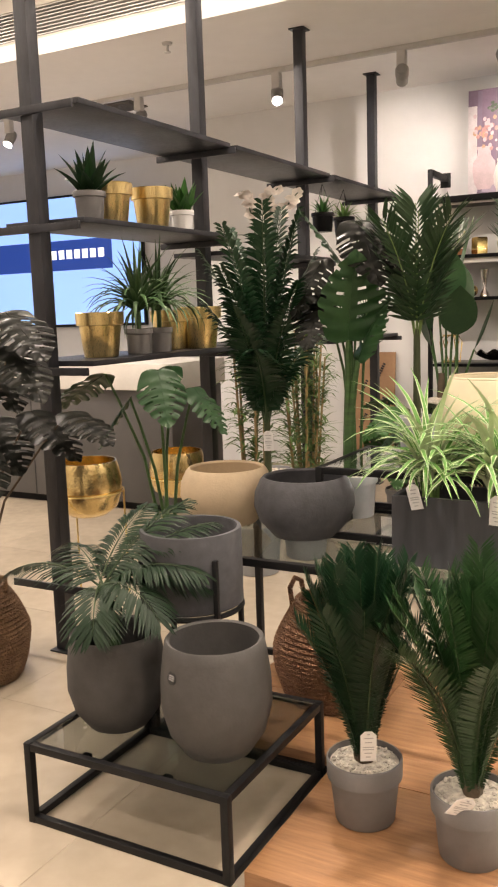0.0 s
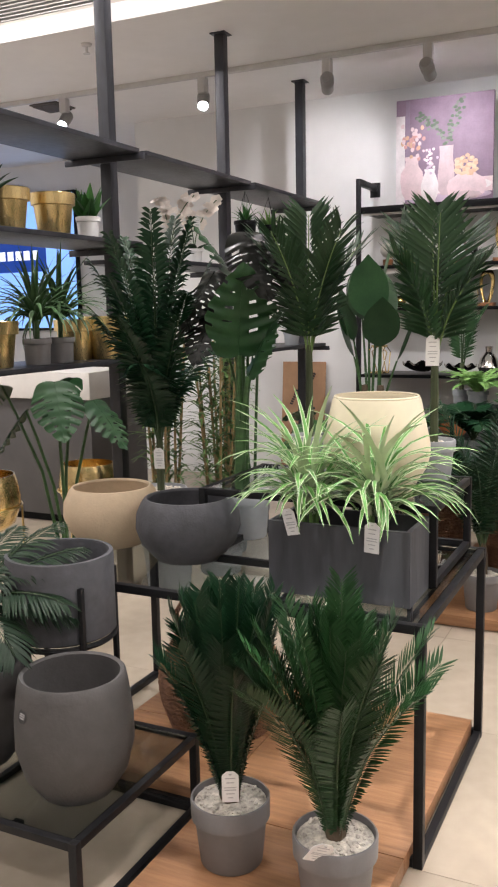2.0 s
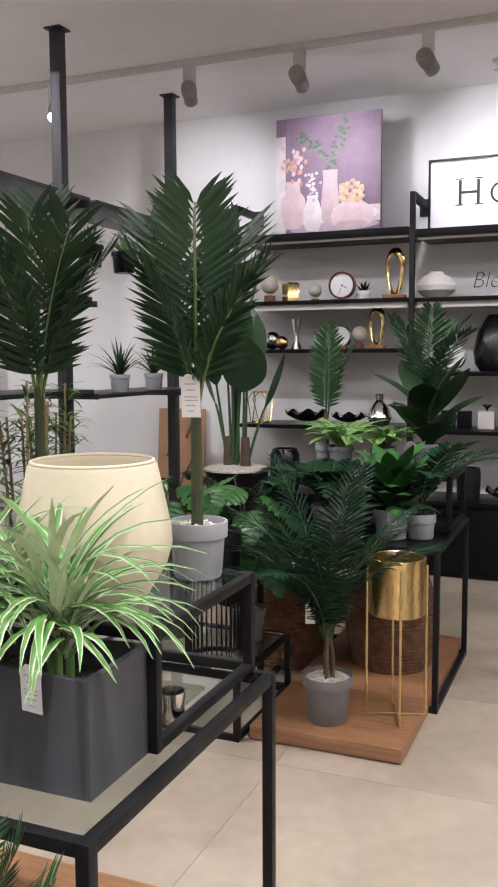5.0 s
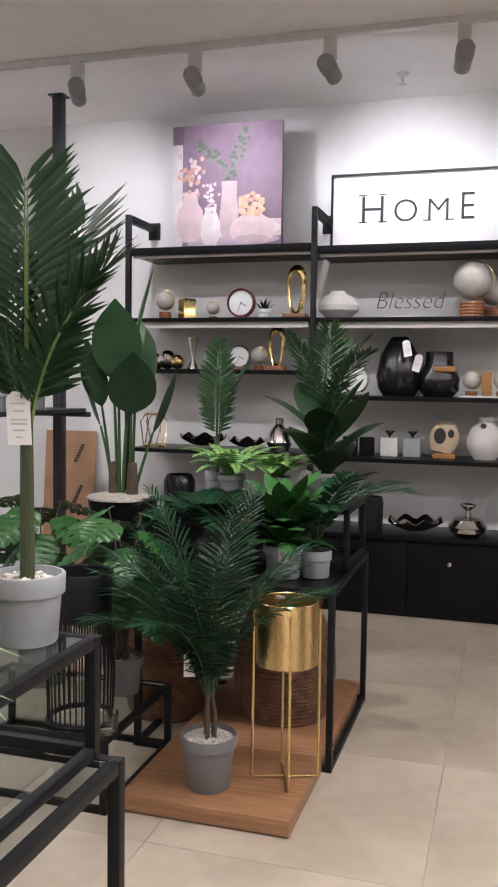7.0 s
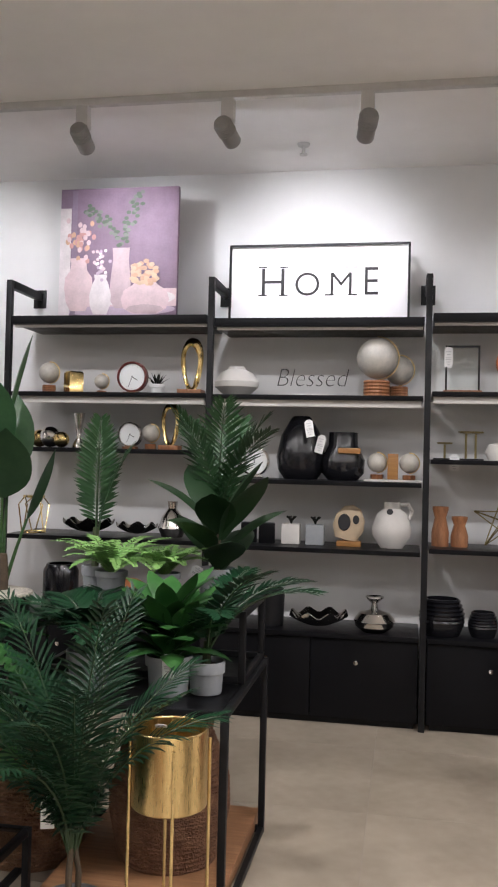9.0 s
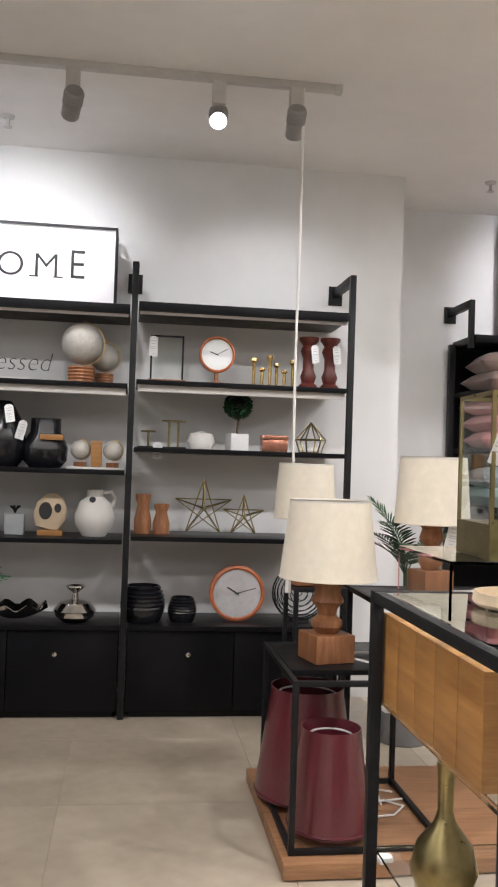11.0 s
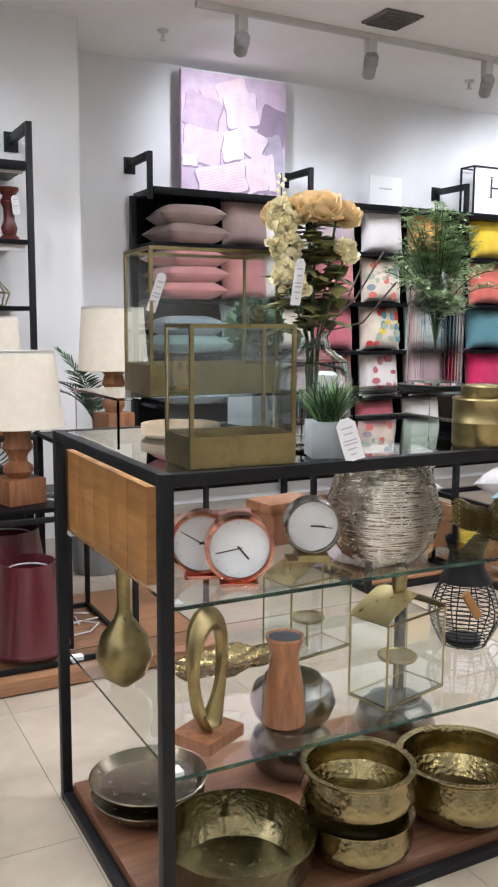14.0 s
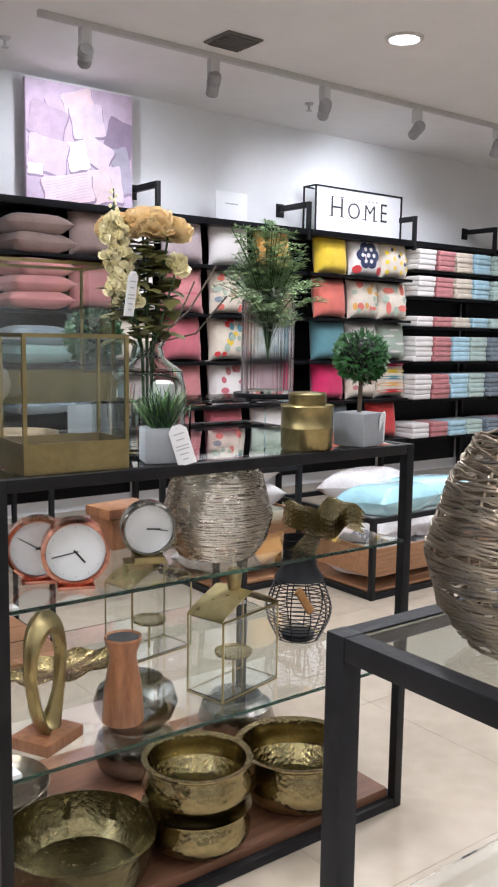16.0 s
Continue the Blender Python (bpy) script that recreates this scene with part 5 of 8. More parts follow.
bk = basket((-2.0, 3.36, 0.0), 0.20, 0.36, M_RATTAN, "brown woven seagrass basket with a paper label on the floor")
hang_tag(bk, (0.17, -0.11, 0.26), 55, 0.05, 0.07)
basket((-0.62, 3.67, 0.055), 0.19, 0.34, M_RATTANDARK, "dark reddish woven rattan basket on a wooden platform")
basket((0.02, 5.82, 0.055), 0.185, 0.44, M_RATTANDARK, "tall dark woven rattan basket under a table")
basket((-0.47, 5.85, 0.0), 0.19, 0.48, M_RATTANDARK, "tall dark woven rattan basket beside a platform")

# black slatted lantern on the low table
ln = thing("slatted_lantern", "large black slatted metal lantern on a low table", "lantern", (-0.475, 5.075, 0.24))
part("top_band", lathed([(0.088, 0.34), (0.098, 0.34), (0.104, 0.49), (0.101, 0.495), (0.094, 0.49), (0.088, 0.35)], 40), M_BLACK, ln)
part("base_ring", tubed(circle(0.104, 0.012, 40), 0.010, 8, True), M_BLACK, ln)
for k in range(36):
    a = 2 * math.pi * k / 36
    part("bar", tubed([(0.104 * math.cos(a), 0.104 * math.sin(a), 0.012), (0.109 * math.cos(a), 0.109 * math.sin(a), 0.18), (0.097 * math.cos(a), 0.097 * math.sin(a), 0.345)], 0.0028, 4), M_BLACK, ln)
gcand = thing("candle_glass", "small clear glass candle holder on a low table", "candle holder", (-0.345, 5.0, 0.24))
part("glass_cup", lathed([(0, 0), (0.03, 0), (0.036, 0.01), (0.036, 0.07), (0.033, 0.07), (0.032, 0.012), (0, 0.01)], 28), M_GLASS, gcand)
# small candle goods on the planter table
for x, y in ((0.0, 3.66), (0.07, 3.7)):
    solid("candle_holder", lathed([(0, 0), (0.026, 0), (0.028, 0.004), (0.024, 0.03), (0.028, 0.06), (0.024, 0.06), (0.02, 0.03), (0.02, 0.01), (0, 0.008)], 24), M_SILVER, "small silver candle holder on a glass table", "candle holder", (x, y, TAB), 0, "small silver holders")
# cardboard panel leaning on the wall
cb = thing("cardboard_panel", "brown printed cardboard sheet leaning against the wall", "cardboard", (-2.05, 7.86, 0))
bm = boxm((-0.19, -0.004, 0.0), (0.19, 0.004, 1.0), 0.001)
bm.transform(pose(0, 0, 0, -5))
part("sheet", bm, mat("kraft_cardboard", (0.36, 0.21, 0.12), 0.85, var=0.1, scale=6), cb)
bm = fresh()
for k in range(6):
    b2 = fresh()
    for q in range(7):
        box(b2, (-0.07 + q * 0.02, -0.008, -0.012), (-0.056 + q * 0.02, -0.0055, 0.012))
    b2.transform(pose((-0.08, 0.07)[k % 2], 0, 0.15 + 0.14 * k, 0, -65, 0))
    b2.transform(pose(0, 0, 0, -5))
    me = bpy.data.meshes.new("x")
    b2.to_mesh(me)
    bm.from_mesh(me)
    b2.free()
part("print_bars", bm, M_DARKINK, cb, "dark printed bars")

# ---- lettering and flat prints ----


def lettering(text, size, material, parent, at, name="letter", depth=0.0015, squeeze=1.0, shear=0.0, thin=0.0):
    cu = bpy.data.curves.new("text", "FONT")
    cu.body, cu.size, cu.extrude, cu.align_x, cu.shear, cu.offset = text, size, depth, "CENTER", shear, thin
    tmp = bpy.data.objects.new("text", cu)
    scene.collection.objects.link(tmp)
    me = bpy.data.meshes.new_from_object(tmp.evaluated_get(bpy.context.evaluated_depsgraph_get()))
    bpy.data.objects.remove(tmp)
    me.name = name
    me.transform(Matrix.Translation(at) @ pose(0, 0, 0, 90) @ Matrix.Diagonal((squeeze, 1, 1, 1)))
    me.materials.clear()
    me.materials.append(material)
    ob = new(name, me)
    ob.parent = parent
    return ob


def blob(bm, cx, cz, rx, rz, y, n=20, a0=0.0, a1=2 * math.pi, wob=0.0):
    vs = [bm.verts.new((cx + rx * (1 + wob * math.sin(5 * a)) * math.cos(a), y, cz + rz * (1 + wob * math.cos(7 * a)) * math.sin(a))) for a in [a0 + (a1 - a0) * i / n for i in range(n)]]
    bm.faces.new(vs)
    return bm


def flat(name, col, rough=0.6, var=0.1, scale=12):
    return mat(name, col, rough, var=var, scale=scale)


LILAC, DEEPLILAC, PINKW, PALEW = flat("lilac_print", (0.48, 0.37, 0.47)), flat("deep_lilac_print", (0.29, 0.22, 0.31)), flat("pink_white_print", (0.74, 0.58, 0.62)), flat("pale_print", (0.80, 0.74, 0.76))
ROSEP, LEAFP, PEACHP, MAUVEP = flat("rose_print", (0.62, 0.34, 0.33)), flat("leaf_print", (0.13, 0.17, 0.13)), flat("peach_print", (0.66, 0.42, 0.30)), flat("mauve_print", (0.58, 0.46, 0.58))


def canvas(at, w, h, base, label):
    c = thing("canvas_picture", label, "picture", at, 0, "canvas pictures")
    part("canvas_body", boxm((-w / 2, 0, 0), (w / 2, 0.035, h), 0.003), base, c)
    return c


def ink(parent, bm, material, layer):
    bm.transform(Matrix.Translation((0, -0.0008 * layer, 0)))
    return part("print", bm, material, parent, "", False)


p1 = canvas((-0.845, 7.63, 2.155), 0.69, 0.73, flat("dusky_lilac_print", (0.27, 0.19, 0.27)), "lilac still-life canvas print of vases standing on a black shelf")
ink(p1, blob(fresh(), 0.0, 0.045, 0.34, 0.04, 0, 24), MAUVEP, 1)
bm = boxm((-0.345, -0.0005, 0.0), (-0.28, 0, 0.62))
ink(p1, bm, PALEW, 2)
ink(p1, boxm((-0.275, -0.0005, 0.02), (-0.245, 0, 0.72)), DEEPLILAC, 1)
ink(p1, boxm((-0.275, -0.0005, 0.06), (0.345, 0, 0.16)), PINKW, 3)
ink(p1, blob(fresh(), 0.10, 0.11, 0.24, 0.05, 0, 30), PALEW, 4)


LEAFSOFT = flat("soft_leaf_print", (0.22, 0.24, 0.22))
SOFTP = flat("soft_pink_print", (0.60, 0.47, 0.51))


def vase_print(parent, cx, cz, prof, material, layer):
    bm = fresh()
    bm.faces.new([bm.verts.new((cx + r, 0, cz + z)) for r, z in prof] + [bm.verts.new((cx - r, 0, cz + z)) for r, z in prof[::-1]])
    return ink(parent, bm, material, layer)


vase_print(p1, 0.02, 0.05, ((0.03, 0), (0.056, 0.04), (0.060, 0.14), (0.052, 0.22), (0.046, 0.27), (0.050, 0.34)), SOFTP, 5)
vase_print(p1, -0.228, 0.035, ((0.045, 0), (0.072, 0.05), (0.084, 0.13), (0.080, 0.19), (0.050, 0.23), (0.046, 0.27), (0.054, 0.30)), PINKW, 6)
vase_print(p1, -0.097, 0.015, ((0.04, 0), (0.060, 0.05), (0.064, 0.11), (0.048, 0.17), (0.034, 0.20), (0.040, 0.225)), PALEW, 7)
vase_print(p1, 0.165, 0.018, ((0.07, 0), (0.125, 0.03), (0.140, 0.08), (0.125, 0.13), (0.075, 0.16), (0.06, 0.175)), PINKW, 8)
vase_print(p1, 0.165, 0.020, ((0.06, 0), (0.11, 0.02), (0.09, 0.04), (0.02, 0.05)), SOFTP, 9)
prng = random.Random(77)
for k in range(46):
    ink(p1, blob(fresh(), -0.228 + prng.gauss(0, 0.035), 0.43 + prng.gauss(0, 0.05), 0.013, 0.016, 0, 9), (ROSEP, PINKW, PEACHP)[k % 3], 10 + 0.1 * k)
for k in range(30):
    ink(p1, blob(fresh(), -0.097 + prng.gauss(0, 0.022), 0.30 + prng.gauss(0, 0.035), 0.010, 0.010, 0, 8), (PALEW, PINKW, MAUVEP)[k % 3], 10 + 0.1 * k)
PALEPEACH = flat("pale_peach_print", (0.70, 0.52, 0.38))
for k in range(60):
    a, q = prng.uniform(0, 6.28), prng.random() ** 0.5
    ink(p1, blob(fresh(), 0.165 + 0.085 * q * math.cos(a), 0.245 + 0.068 * q * math.sin(a), 0.017, 0.013, 0, 8), (PEACHP, PALEPEACH)[k % 2], 14 + 0.05 * k)
rng = random.Random(7)
for k in range(70):
    q = k / 69
    cx, cz = (-0.19 + 0.19 * q, 0.60 - 0.18 * q * q) if k % 2 else (0.03 + 0.10 * q, 0.40 + 0.30 * q)
    ink(p1, blob(fresh(), cx + rng.gauss(0, 0.020), min(0.71, cz + rng.gauss(0, 0.020)), 0.014, 0.011, 0, 8), (LEAFP, LEAFSOFT)[k % 3 == 0], 18 + 0.05 * k)

p2 = canvas((3.648, 8.37, 2.185), 0.80, 0.80, MAUVEP, "lilac canvas print of heaped cushions standing on a black shelf")
rng = random.Random(9)
GREYLILAC = flat("grey_lilac_print", (0.40, 0.36, 0.45))
WHITEP = flat("white_print", (0.70, 0.58, 0.67))


def pillow_print(cx, cz, rx, rz, rot, m, layer, stripes=0, grow=1.0):
    c, s = math.cos(radians(rot)), math.sin(radians(rot))

    def place(u, v):
        x, z = cx + rx * u * c - rz * v * s, cz + rx * u * s + rz * v * c
        return bm.verts.new((max(-.397, min(.397, x)), 0, max(.004, min(.796, z))))
    bm = fresh()
    ring = []
    for i in range(40):
        a = 2 * math.pi * i / 40
        x, y = math.cos(a), math.sin(a)
        k = grow * 0.93 / max(abs(x), abs(y), 1e-6) * (1 - 0.10 * (1 - abs(abs(x) - abs(y)) / max(abs(x), abs(y))) * -1 - 0.09)
        k = min(k, grow * 1.22)
        ring.append(place(x * k, y * k))
    bm.faces.new(ring)
    ink(p2, bm, m, layer)
    for q in range(stripes):
        bm = fresh()
        v = -0.75 + 1.5 * (q + 0.5) / stripes
        pts = [(-0.8 + 0.2 * i, v + 0.10 * math.sin(2.2 * (-0.8 + 0.2 * i))) for i in range(9)]
        for (a0, b0), (a1, b1) in zip(pts, pts[1:]):
            bm.faces.new((place(a0, b0 - 0.02), place(a1, b1 - 0.02), place(a1, b1 + 0.02), place(a0, b0 + 0.02)))
        ink(p2, bm, MAUVEP if m is not MAUVEP else LILAC, layer + 0.3)


PILLOWS = (
    (-0.02, 0.69, 0.13, 0.08, 20, PINKW, 0), (-0.19, 0.645, 0.065, 0.075, 25, MAUVEP, 0), (0.30, 0.50, 0.12, 0.13, -15, DEEPLILAC, 0),
    (0.05, 0.57, 0.14, 0.12, 12, WHITEP, 0), (-0.25, 0.53, 0.15, 0.12, -15, LILAC, 0), (0.32, 0.27, 0.08, 0.18, 15, GREYLILAC, 0),
    (0.11, 0.37, 0.14, 0.10, -25, WHITEP, 0), (-0.03, 0.33, 0.09, 0.11, 15, PALEW, 0), (-0.25, 0.31, 0.16, 0.13, -8, MAUVEP, 0),
    (-0.34, 0.21, 0.06, 0.04, 0, PALEW, 0), (0.26, 0.17, 0.06, 0.14, 8, WHITEP, 0), (0.15, 0.15, 0.10, 0.13, 15, PINKW, 0), (-0.10, 0.10, 0.21, 0.11, 12, PINKW, 9))
for k, (cx, cz, rx, rz, rot, m, st_n) in enumerate(PILLOWS):
    pillow_print(cx, cz - 0.006, rx, rz, rot, DEEPLILAC, 1.5 + k, 0, 1.05)
    pillow_print(cx, cz + 0.008, rx, rz, rot, m, 2 + k, st_n)


def box_sign(at, w, h, d, label, small=True):
    sg = thing("box_sign", label, "sign", at, 0, "shop box signs")
    part("face", boxm((-w / 2 + 0.012, 0.018, 0.012), (w / 2 - 0.012, 0.03, h - 0.012)), flat("white_sign_face", (0.84, 0.83, 0.85), 0.4, 0.01), sg, "white sign face")
    r = 0.006
    for z in (r, h - r):
        for y in (0.006, d):
            part("frame_bar", boxm((-w / 2, y - r, z - r), (w / 2, y + r, z + r)), M_BLACK, sg)
        for x in (-w / 2 + r, w / 2 - r):
            part("frame_bar", boxm((x - r, 0.006 + r, z - r), (x + r, d - r, z + r)), M_BLACK, sg)
    for x in (-w / 2 + r, w / 2 - r):
        for y in (0.006, d):
            part("frame_post", boxm((x - r, y - r, 2 * r), (x + r, y + r, h - 2 * r)), M_BLACK, sg)
    k = w / 0.99
    for ch, x, s in (("H", -0.25, 0.225), ("O", -0.06, 0.185), ("M", 0.125, 0.185), ("E", 0.285, 0.225)):
        lettering(ch, s * k, M_DARKINK, sg, (x * k, 0.0165, 0.148 * k), squeeze=0.85 if ch == "E" else 1.0, thin=-0.0022)
    for x, z in ((-0.308, 0.151), (-0.192, 0.151), (-0.308, 0.306), (-0.192, 0.306), (0.062, 0.151), (0.188, 0.151)):
        part("serif", boxm(((x - 0.024) * k, 0.0152, (z - 0.0035) * k), ((x + 0.024) * k, 0.0174, (z + 0.0035) * k)), M_DARKINK, sg)
    if small:
        for q in range(8):
            part("small_bar", boxm((-0.13 * k + q * 0.046 * k, 0.0155, 0.292 * k), (-0.112 * k + q * 0.046 * k, 0.0175, 0.312 * k)), M_INK, sg)
    return sg


box_sign((0.276, 7.70, 2.134), 0.99, 0.43, 0.22, "white shop sign lettered HOME in a thin black wire box")
box_sign((6.31, 8.36, 2.184), 1.04, 0.40, 0.16, "white shop sign lettered HOME in a thin black wire box")
ws = thing("notice_card", "small white notice card standing on a shelf", "sign", (4.91, 8.34, 2.184))
part("card", boxm((-0.15, 0, 0), (0.15, 0.006, 0.235), 0.001), M_TAG, ws)
part("line", boxm((-0.06, -0.002, 0.14), (0.06, -0.0002, 0.15)), M_INK, ws)

# ---- goods on the home shelves ----
GY = 7.74


def clock(name, label, at, r, ring, face=M_FACE, depth=0.04, foot=None, rz=0, minute=200, hour=120):
    c = thing(name, label, "clock", at, rz, "clocks")
    turn = Matrix.Translation((0, 0, r + (0.012 if foot else 0))) @ pose(0, 0, 0, 90)
    bm = lathed([(r * 0.86, depth / 2), (r * 0.91, depth / 2 + 0.005), (r, depth / 2), (r, -depth / 2), (r * 0.9, -depth / 2 - 0.004), (0, -depth / 2 - 0.004)], 44)
    bm.transform(turn)
    part("case", bm, ring, c)
    bm = lathed([(0, depth / 2 - 0.008), (r * 0.87, depth / 2 - 0.008), (r * 0.87, depth / 2 - 0.010), (0, depth / 2 - 0.010)], 40)
    bm.transform(turn)
    f = part("dial", bm, face, c, "white dial")
    for ang, ln, w in ((minute, 0.70, 0.014), (hour, 0.42, 0.026)):
        bm = boxm((-r * w, -0.08 * r, depth / 2 - 0.0075), (r * w, r * ln, depth / 2 - 0.006))
        bm.transform(turn @ pose(0, 0, 0, 0, 0, -ang))
        part("hand", bm, M_DARKINK, f)
    for k in range(12):
        bm = boxm((-r * 0.010, r * 0.72, depth / 2 - 0.0078), (r * 0.010, r * 0.77, depth / 2 - 0.0072))
        bm.transform(turn @ pose(0, 0, 0, 0, 0, 30 * k))
        part("hour_mark", bm, M_INK, f)
    if foot:
        part("foot", boxm((-r * 0.55, -0.03, 0), (r * 0.55, 0.03, 0.014), 0.003), foot, c)
    return c


def vase(name, label, at, prof, material, seg=36, group="", category="vase"):
    return solid(name, lathed(prof, seg), material, label, category, at, 0, group)


def globe(at, r, base, label="cream decorative globe on a ribbed wooden stand"):
    g = thing("desk_globe", label, "globe", at, 0, "decorative globes")
    bm = fresh()
    bmesh.ops.create_uvsphere(bm, u_segments=28, v_segments=18, radius=r, matrix=Matrix.Translation((0, 0, base + r + 0.012)))
    part("ball", bm, mat("globe_print", (0.55, 0.52, 0.46), 0.35, scale=9, col2=(0.30, 0.29, 0.27)) if "globe_print" not in bpy.data.materials else bpy.data.materials["globe_print"], g)
    part("meridian", tubed([(r * 1.06 * math.sin(a), 0, base + r + 0.012 - r * 1.06 * math.cos(a)) for a in [math.pi * i / 14 for i in range(15)]], 0.003, 6), M_BRASS, g)
    bm = fresh()
    for k in range(5):
        lathe(bm, [(0, k * base / 5), (r * 0.62, k * base / 5), (r * 0.66, (k + 0.5) * base / 5), (r * 0.62, (k + 1) * base / 5), (0, (k + 1) * base / 5)], 26)
    part("stand", bm, M_WOODX, g)
    return g


def ring_sculpture(at, h, material, base=M_WOODX, label="gold twisted loop sculpture on a wooden block", rz=0, w=0.36):
    s = thing("loop_sculpture", label, "sculpture", at, rz, "loop sculptures")
    b = 0.1 * h
    part("base_block", boxm((-0.23 * h, -0.19 * h, 0), (0.23 * h, 0.19 * h, b), 0.003), base, s)
    bm = fresh()
    n, seg, rings = 44, 8, []
    for i in range(n):
        a = 2 * math.pi * i / n
        px, pz = 0.5 * w * h * math.sin(a) * (0.9 - 0.26 * math.cos(a)), b + 0.45 * h - 0.45 * h * math.cos(a)
        top = 0.5 - 0.5 * math.cos(a)
        thick, wide = h * (0.034 + 0.022 * top), h * (0.052 + 0.050 * (0.5 + 0.5 * math.cos(2 * a)))
        tw = a * 0.5 + 0.6
        rad, tan = Vector((math.sin(a), 0, -math.cos(a))), Vector((0, 1, 0))
        u, v = rad * math.cos(tw) + tan * math.sin(tw), tan * math.cos(tw) - rad * math.sin(tw)
        rings.append([bm.verts.new(Vector((px, 0, pz)) + u * thick * math.cos(2 * math.pi * k / seg) + v * wide * math.sin(2 * math.pi * k / seg)) for k in range(seg)])
    for i in range(n):
        a, c = rings[i], rings[(i + 1) % n]
        for k in range(seg):
            kk = (k + seg // 2) % seg if i == n - 1 else k
            k2 = (kk + 1) % seg if i != n - 1 else (kk + 1) % seg
            bm.faces.new((a[k], a[(k + 1) % seg], c[k2], c[kk]))
    part("loop", bm, material, s)
    return s


def lidded_bottle(at, material=M_WHITECER):
    b = thing("square_bottle", "white square bottle with a dark sprig stopper", "bottle", at, 0, "square bottles")
    part("bottle_body", boxm((-0.05, -0.04, 0), (0.05, 0.04, 0.11), 0.008), material, b)
    rng = random.Random(int(at[0] * 1000))
    for k in range(7):
        part("sprig", tubed(arc((0, 0, 0.11), k * 51, 0.05, 80, 30, 3), 0.004, 5), M_LEAFBLACK, b)
    return b


Z = {"ab": (1.730, 1.420, 0.930), "bc": (1.725, 1.275, 0.920), "cd": (1.750, 1.400, 0.940), "cab": 0.481}
# bay with the lilac picture
globe((-1.28, GY, Z["ab"][0]), 0.06, 0.05)
vase("gold_block_vase", "amber gold square candle block", (-1.13, GY, Z["ab"][0]), [(0, 0), (0.06, 0), (0.06, 0.12), (0.05, 0.13), (0.045, 0.03), (0, 0.02)], M_GOLD, 4, "", "candle holder")
globe((-0.96, GY, Z["ab"][0]), 0.042, 0.02)
clock("mantel_clock", "round dark red wooden mantel clock with a white dial", (-0.775, GY, Z["ab"][0]), 0.088, mat("dark_red_wood", (0.11, 0.02, 0.015), 0.35, var=0.2), foot=M_WOODX)
rosette((-0.63, GY, Z["ab"][0]), 201, (0.045, 0.04, 0.06), M_WHITEPOT, 16, 0.09, 0.01, M_LEAFBLACK, 10, "small artificial dark succulent in a pale pot")
ring_sculpture((-0.43, GY, Z["ab"][0]), 0.30, M_GOLD)
for k, (x, r) in enumerate(((-1.33, 0.05), (-1.25, 0.06), (-1.17, 0.045))):
    bm = fresh()
    bmesh.ops.create_uvsphere(bm, u_segments=24, v_segments=16, radius=r, matrix=Matrix.Translation((0, 0, r)))
    solid("metal_ball", bm, M_GOLD if k != 1 else M_SILVER, "shiny metal decorative ball", "ornament", (x, GY - 0.03 * k, Z["ab"][1]), 0, "metal balls")
vase("trophy_vase", "silver footed bud vase", (-1.09, GY, Z["ab"][1]), [(0, 0), (0.04, 0), (0.035, 0.02), (0.012, 0.06), (0.02, 0.12), (0.035, 0.2), (0.03, 0.2), (0.012, 0.12), (0, 0.1)], M_SILVER)
clock("desk_clock", "small round silver desk clock", (-0.78, GY, Z["ab"][1]), 0.07, M_SILVER, foot=M_WOODX)
globe((-0.66, GY, Z["ab"][1]), 0.05, 0.03)
ring_sculpture((-0.545, GY, Z["ab"][1]), 0.25, M_GOLD)
gl = thing("wire_lantern", "gold wire geometric candle lantern", "lantern", (-1.33, GY - 0.05, Z["ab"][2]))
for k in range(6):
    a = math.pi / 3 * k
    part("wire", tubed([(0.07 * math.cos(a), 0.07 * math.sin(a), 0), (0.085 * math.cos(a + 0.5), 0.085 * math.sin(a + 0.5), 0.16), (0.06 * math.cos(a), 0.06 * math.sin(a), 0.2)], 0.004, 5), M_GOLD, gl)
part("ring", tubed(circle(0.07, 0.004, 24), 0.004, 5, True), M_GOLD, gl)
part("top_cap", lathed([(0, 0.2), (0.062, 0.2), (0.062, 0.212), (0, 0.212)], 24), M_GOLD, gl)


def clam_bowl(at, r, material, label, rz=0, deep=0.42, narrow=0.75, wave=0.10):
    bm = fresh()
    n = 48
    rings = []
    for q in range(7):
        s = q / 6
        rings.append([bm.verts.new(((r * s) * math.cos(2 * math.pi * i / n), (r * narrow * s) * math.sin(2 * math.pi * i / n), 0.006 + 0.5 * wave * r + r * deep * s ** 2.2 + wave * r * s ** 3 * math.sin(2 * math.pi * i / n * 8))) for i in range(n)])
    for a, b in zip(rings, rings[1:]):
        for i in range(n):
            bm.faces.new((a[i], a[(i + 1) % n], b[(i + 1) % n], b[i]))
    bmesh.ops.remove_doubles(bm, verts=bm.verts[:], dist=1e-5)
    geo = bmesh.ops.solidify(bm, geom=bm.faces[:], thickness=0.004)
    return solid("wavy_bowl", bm, material, label, "bowl", at, rz, "wavy bowls")


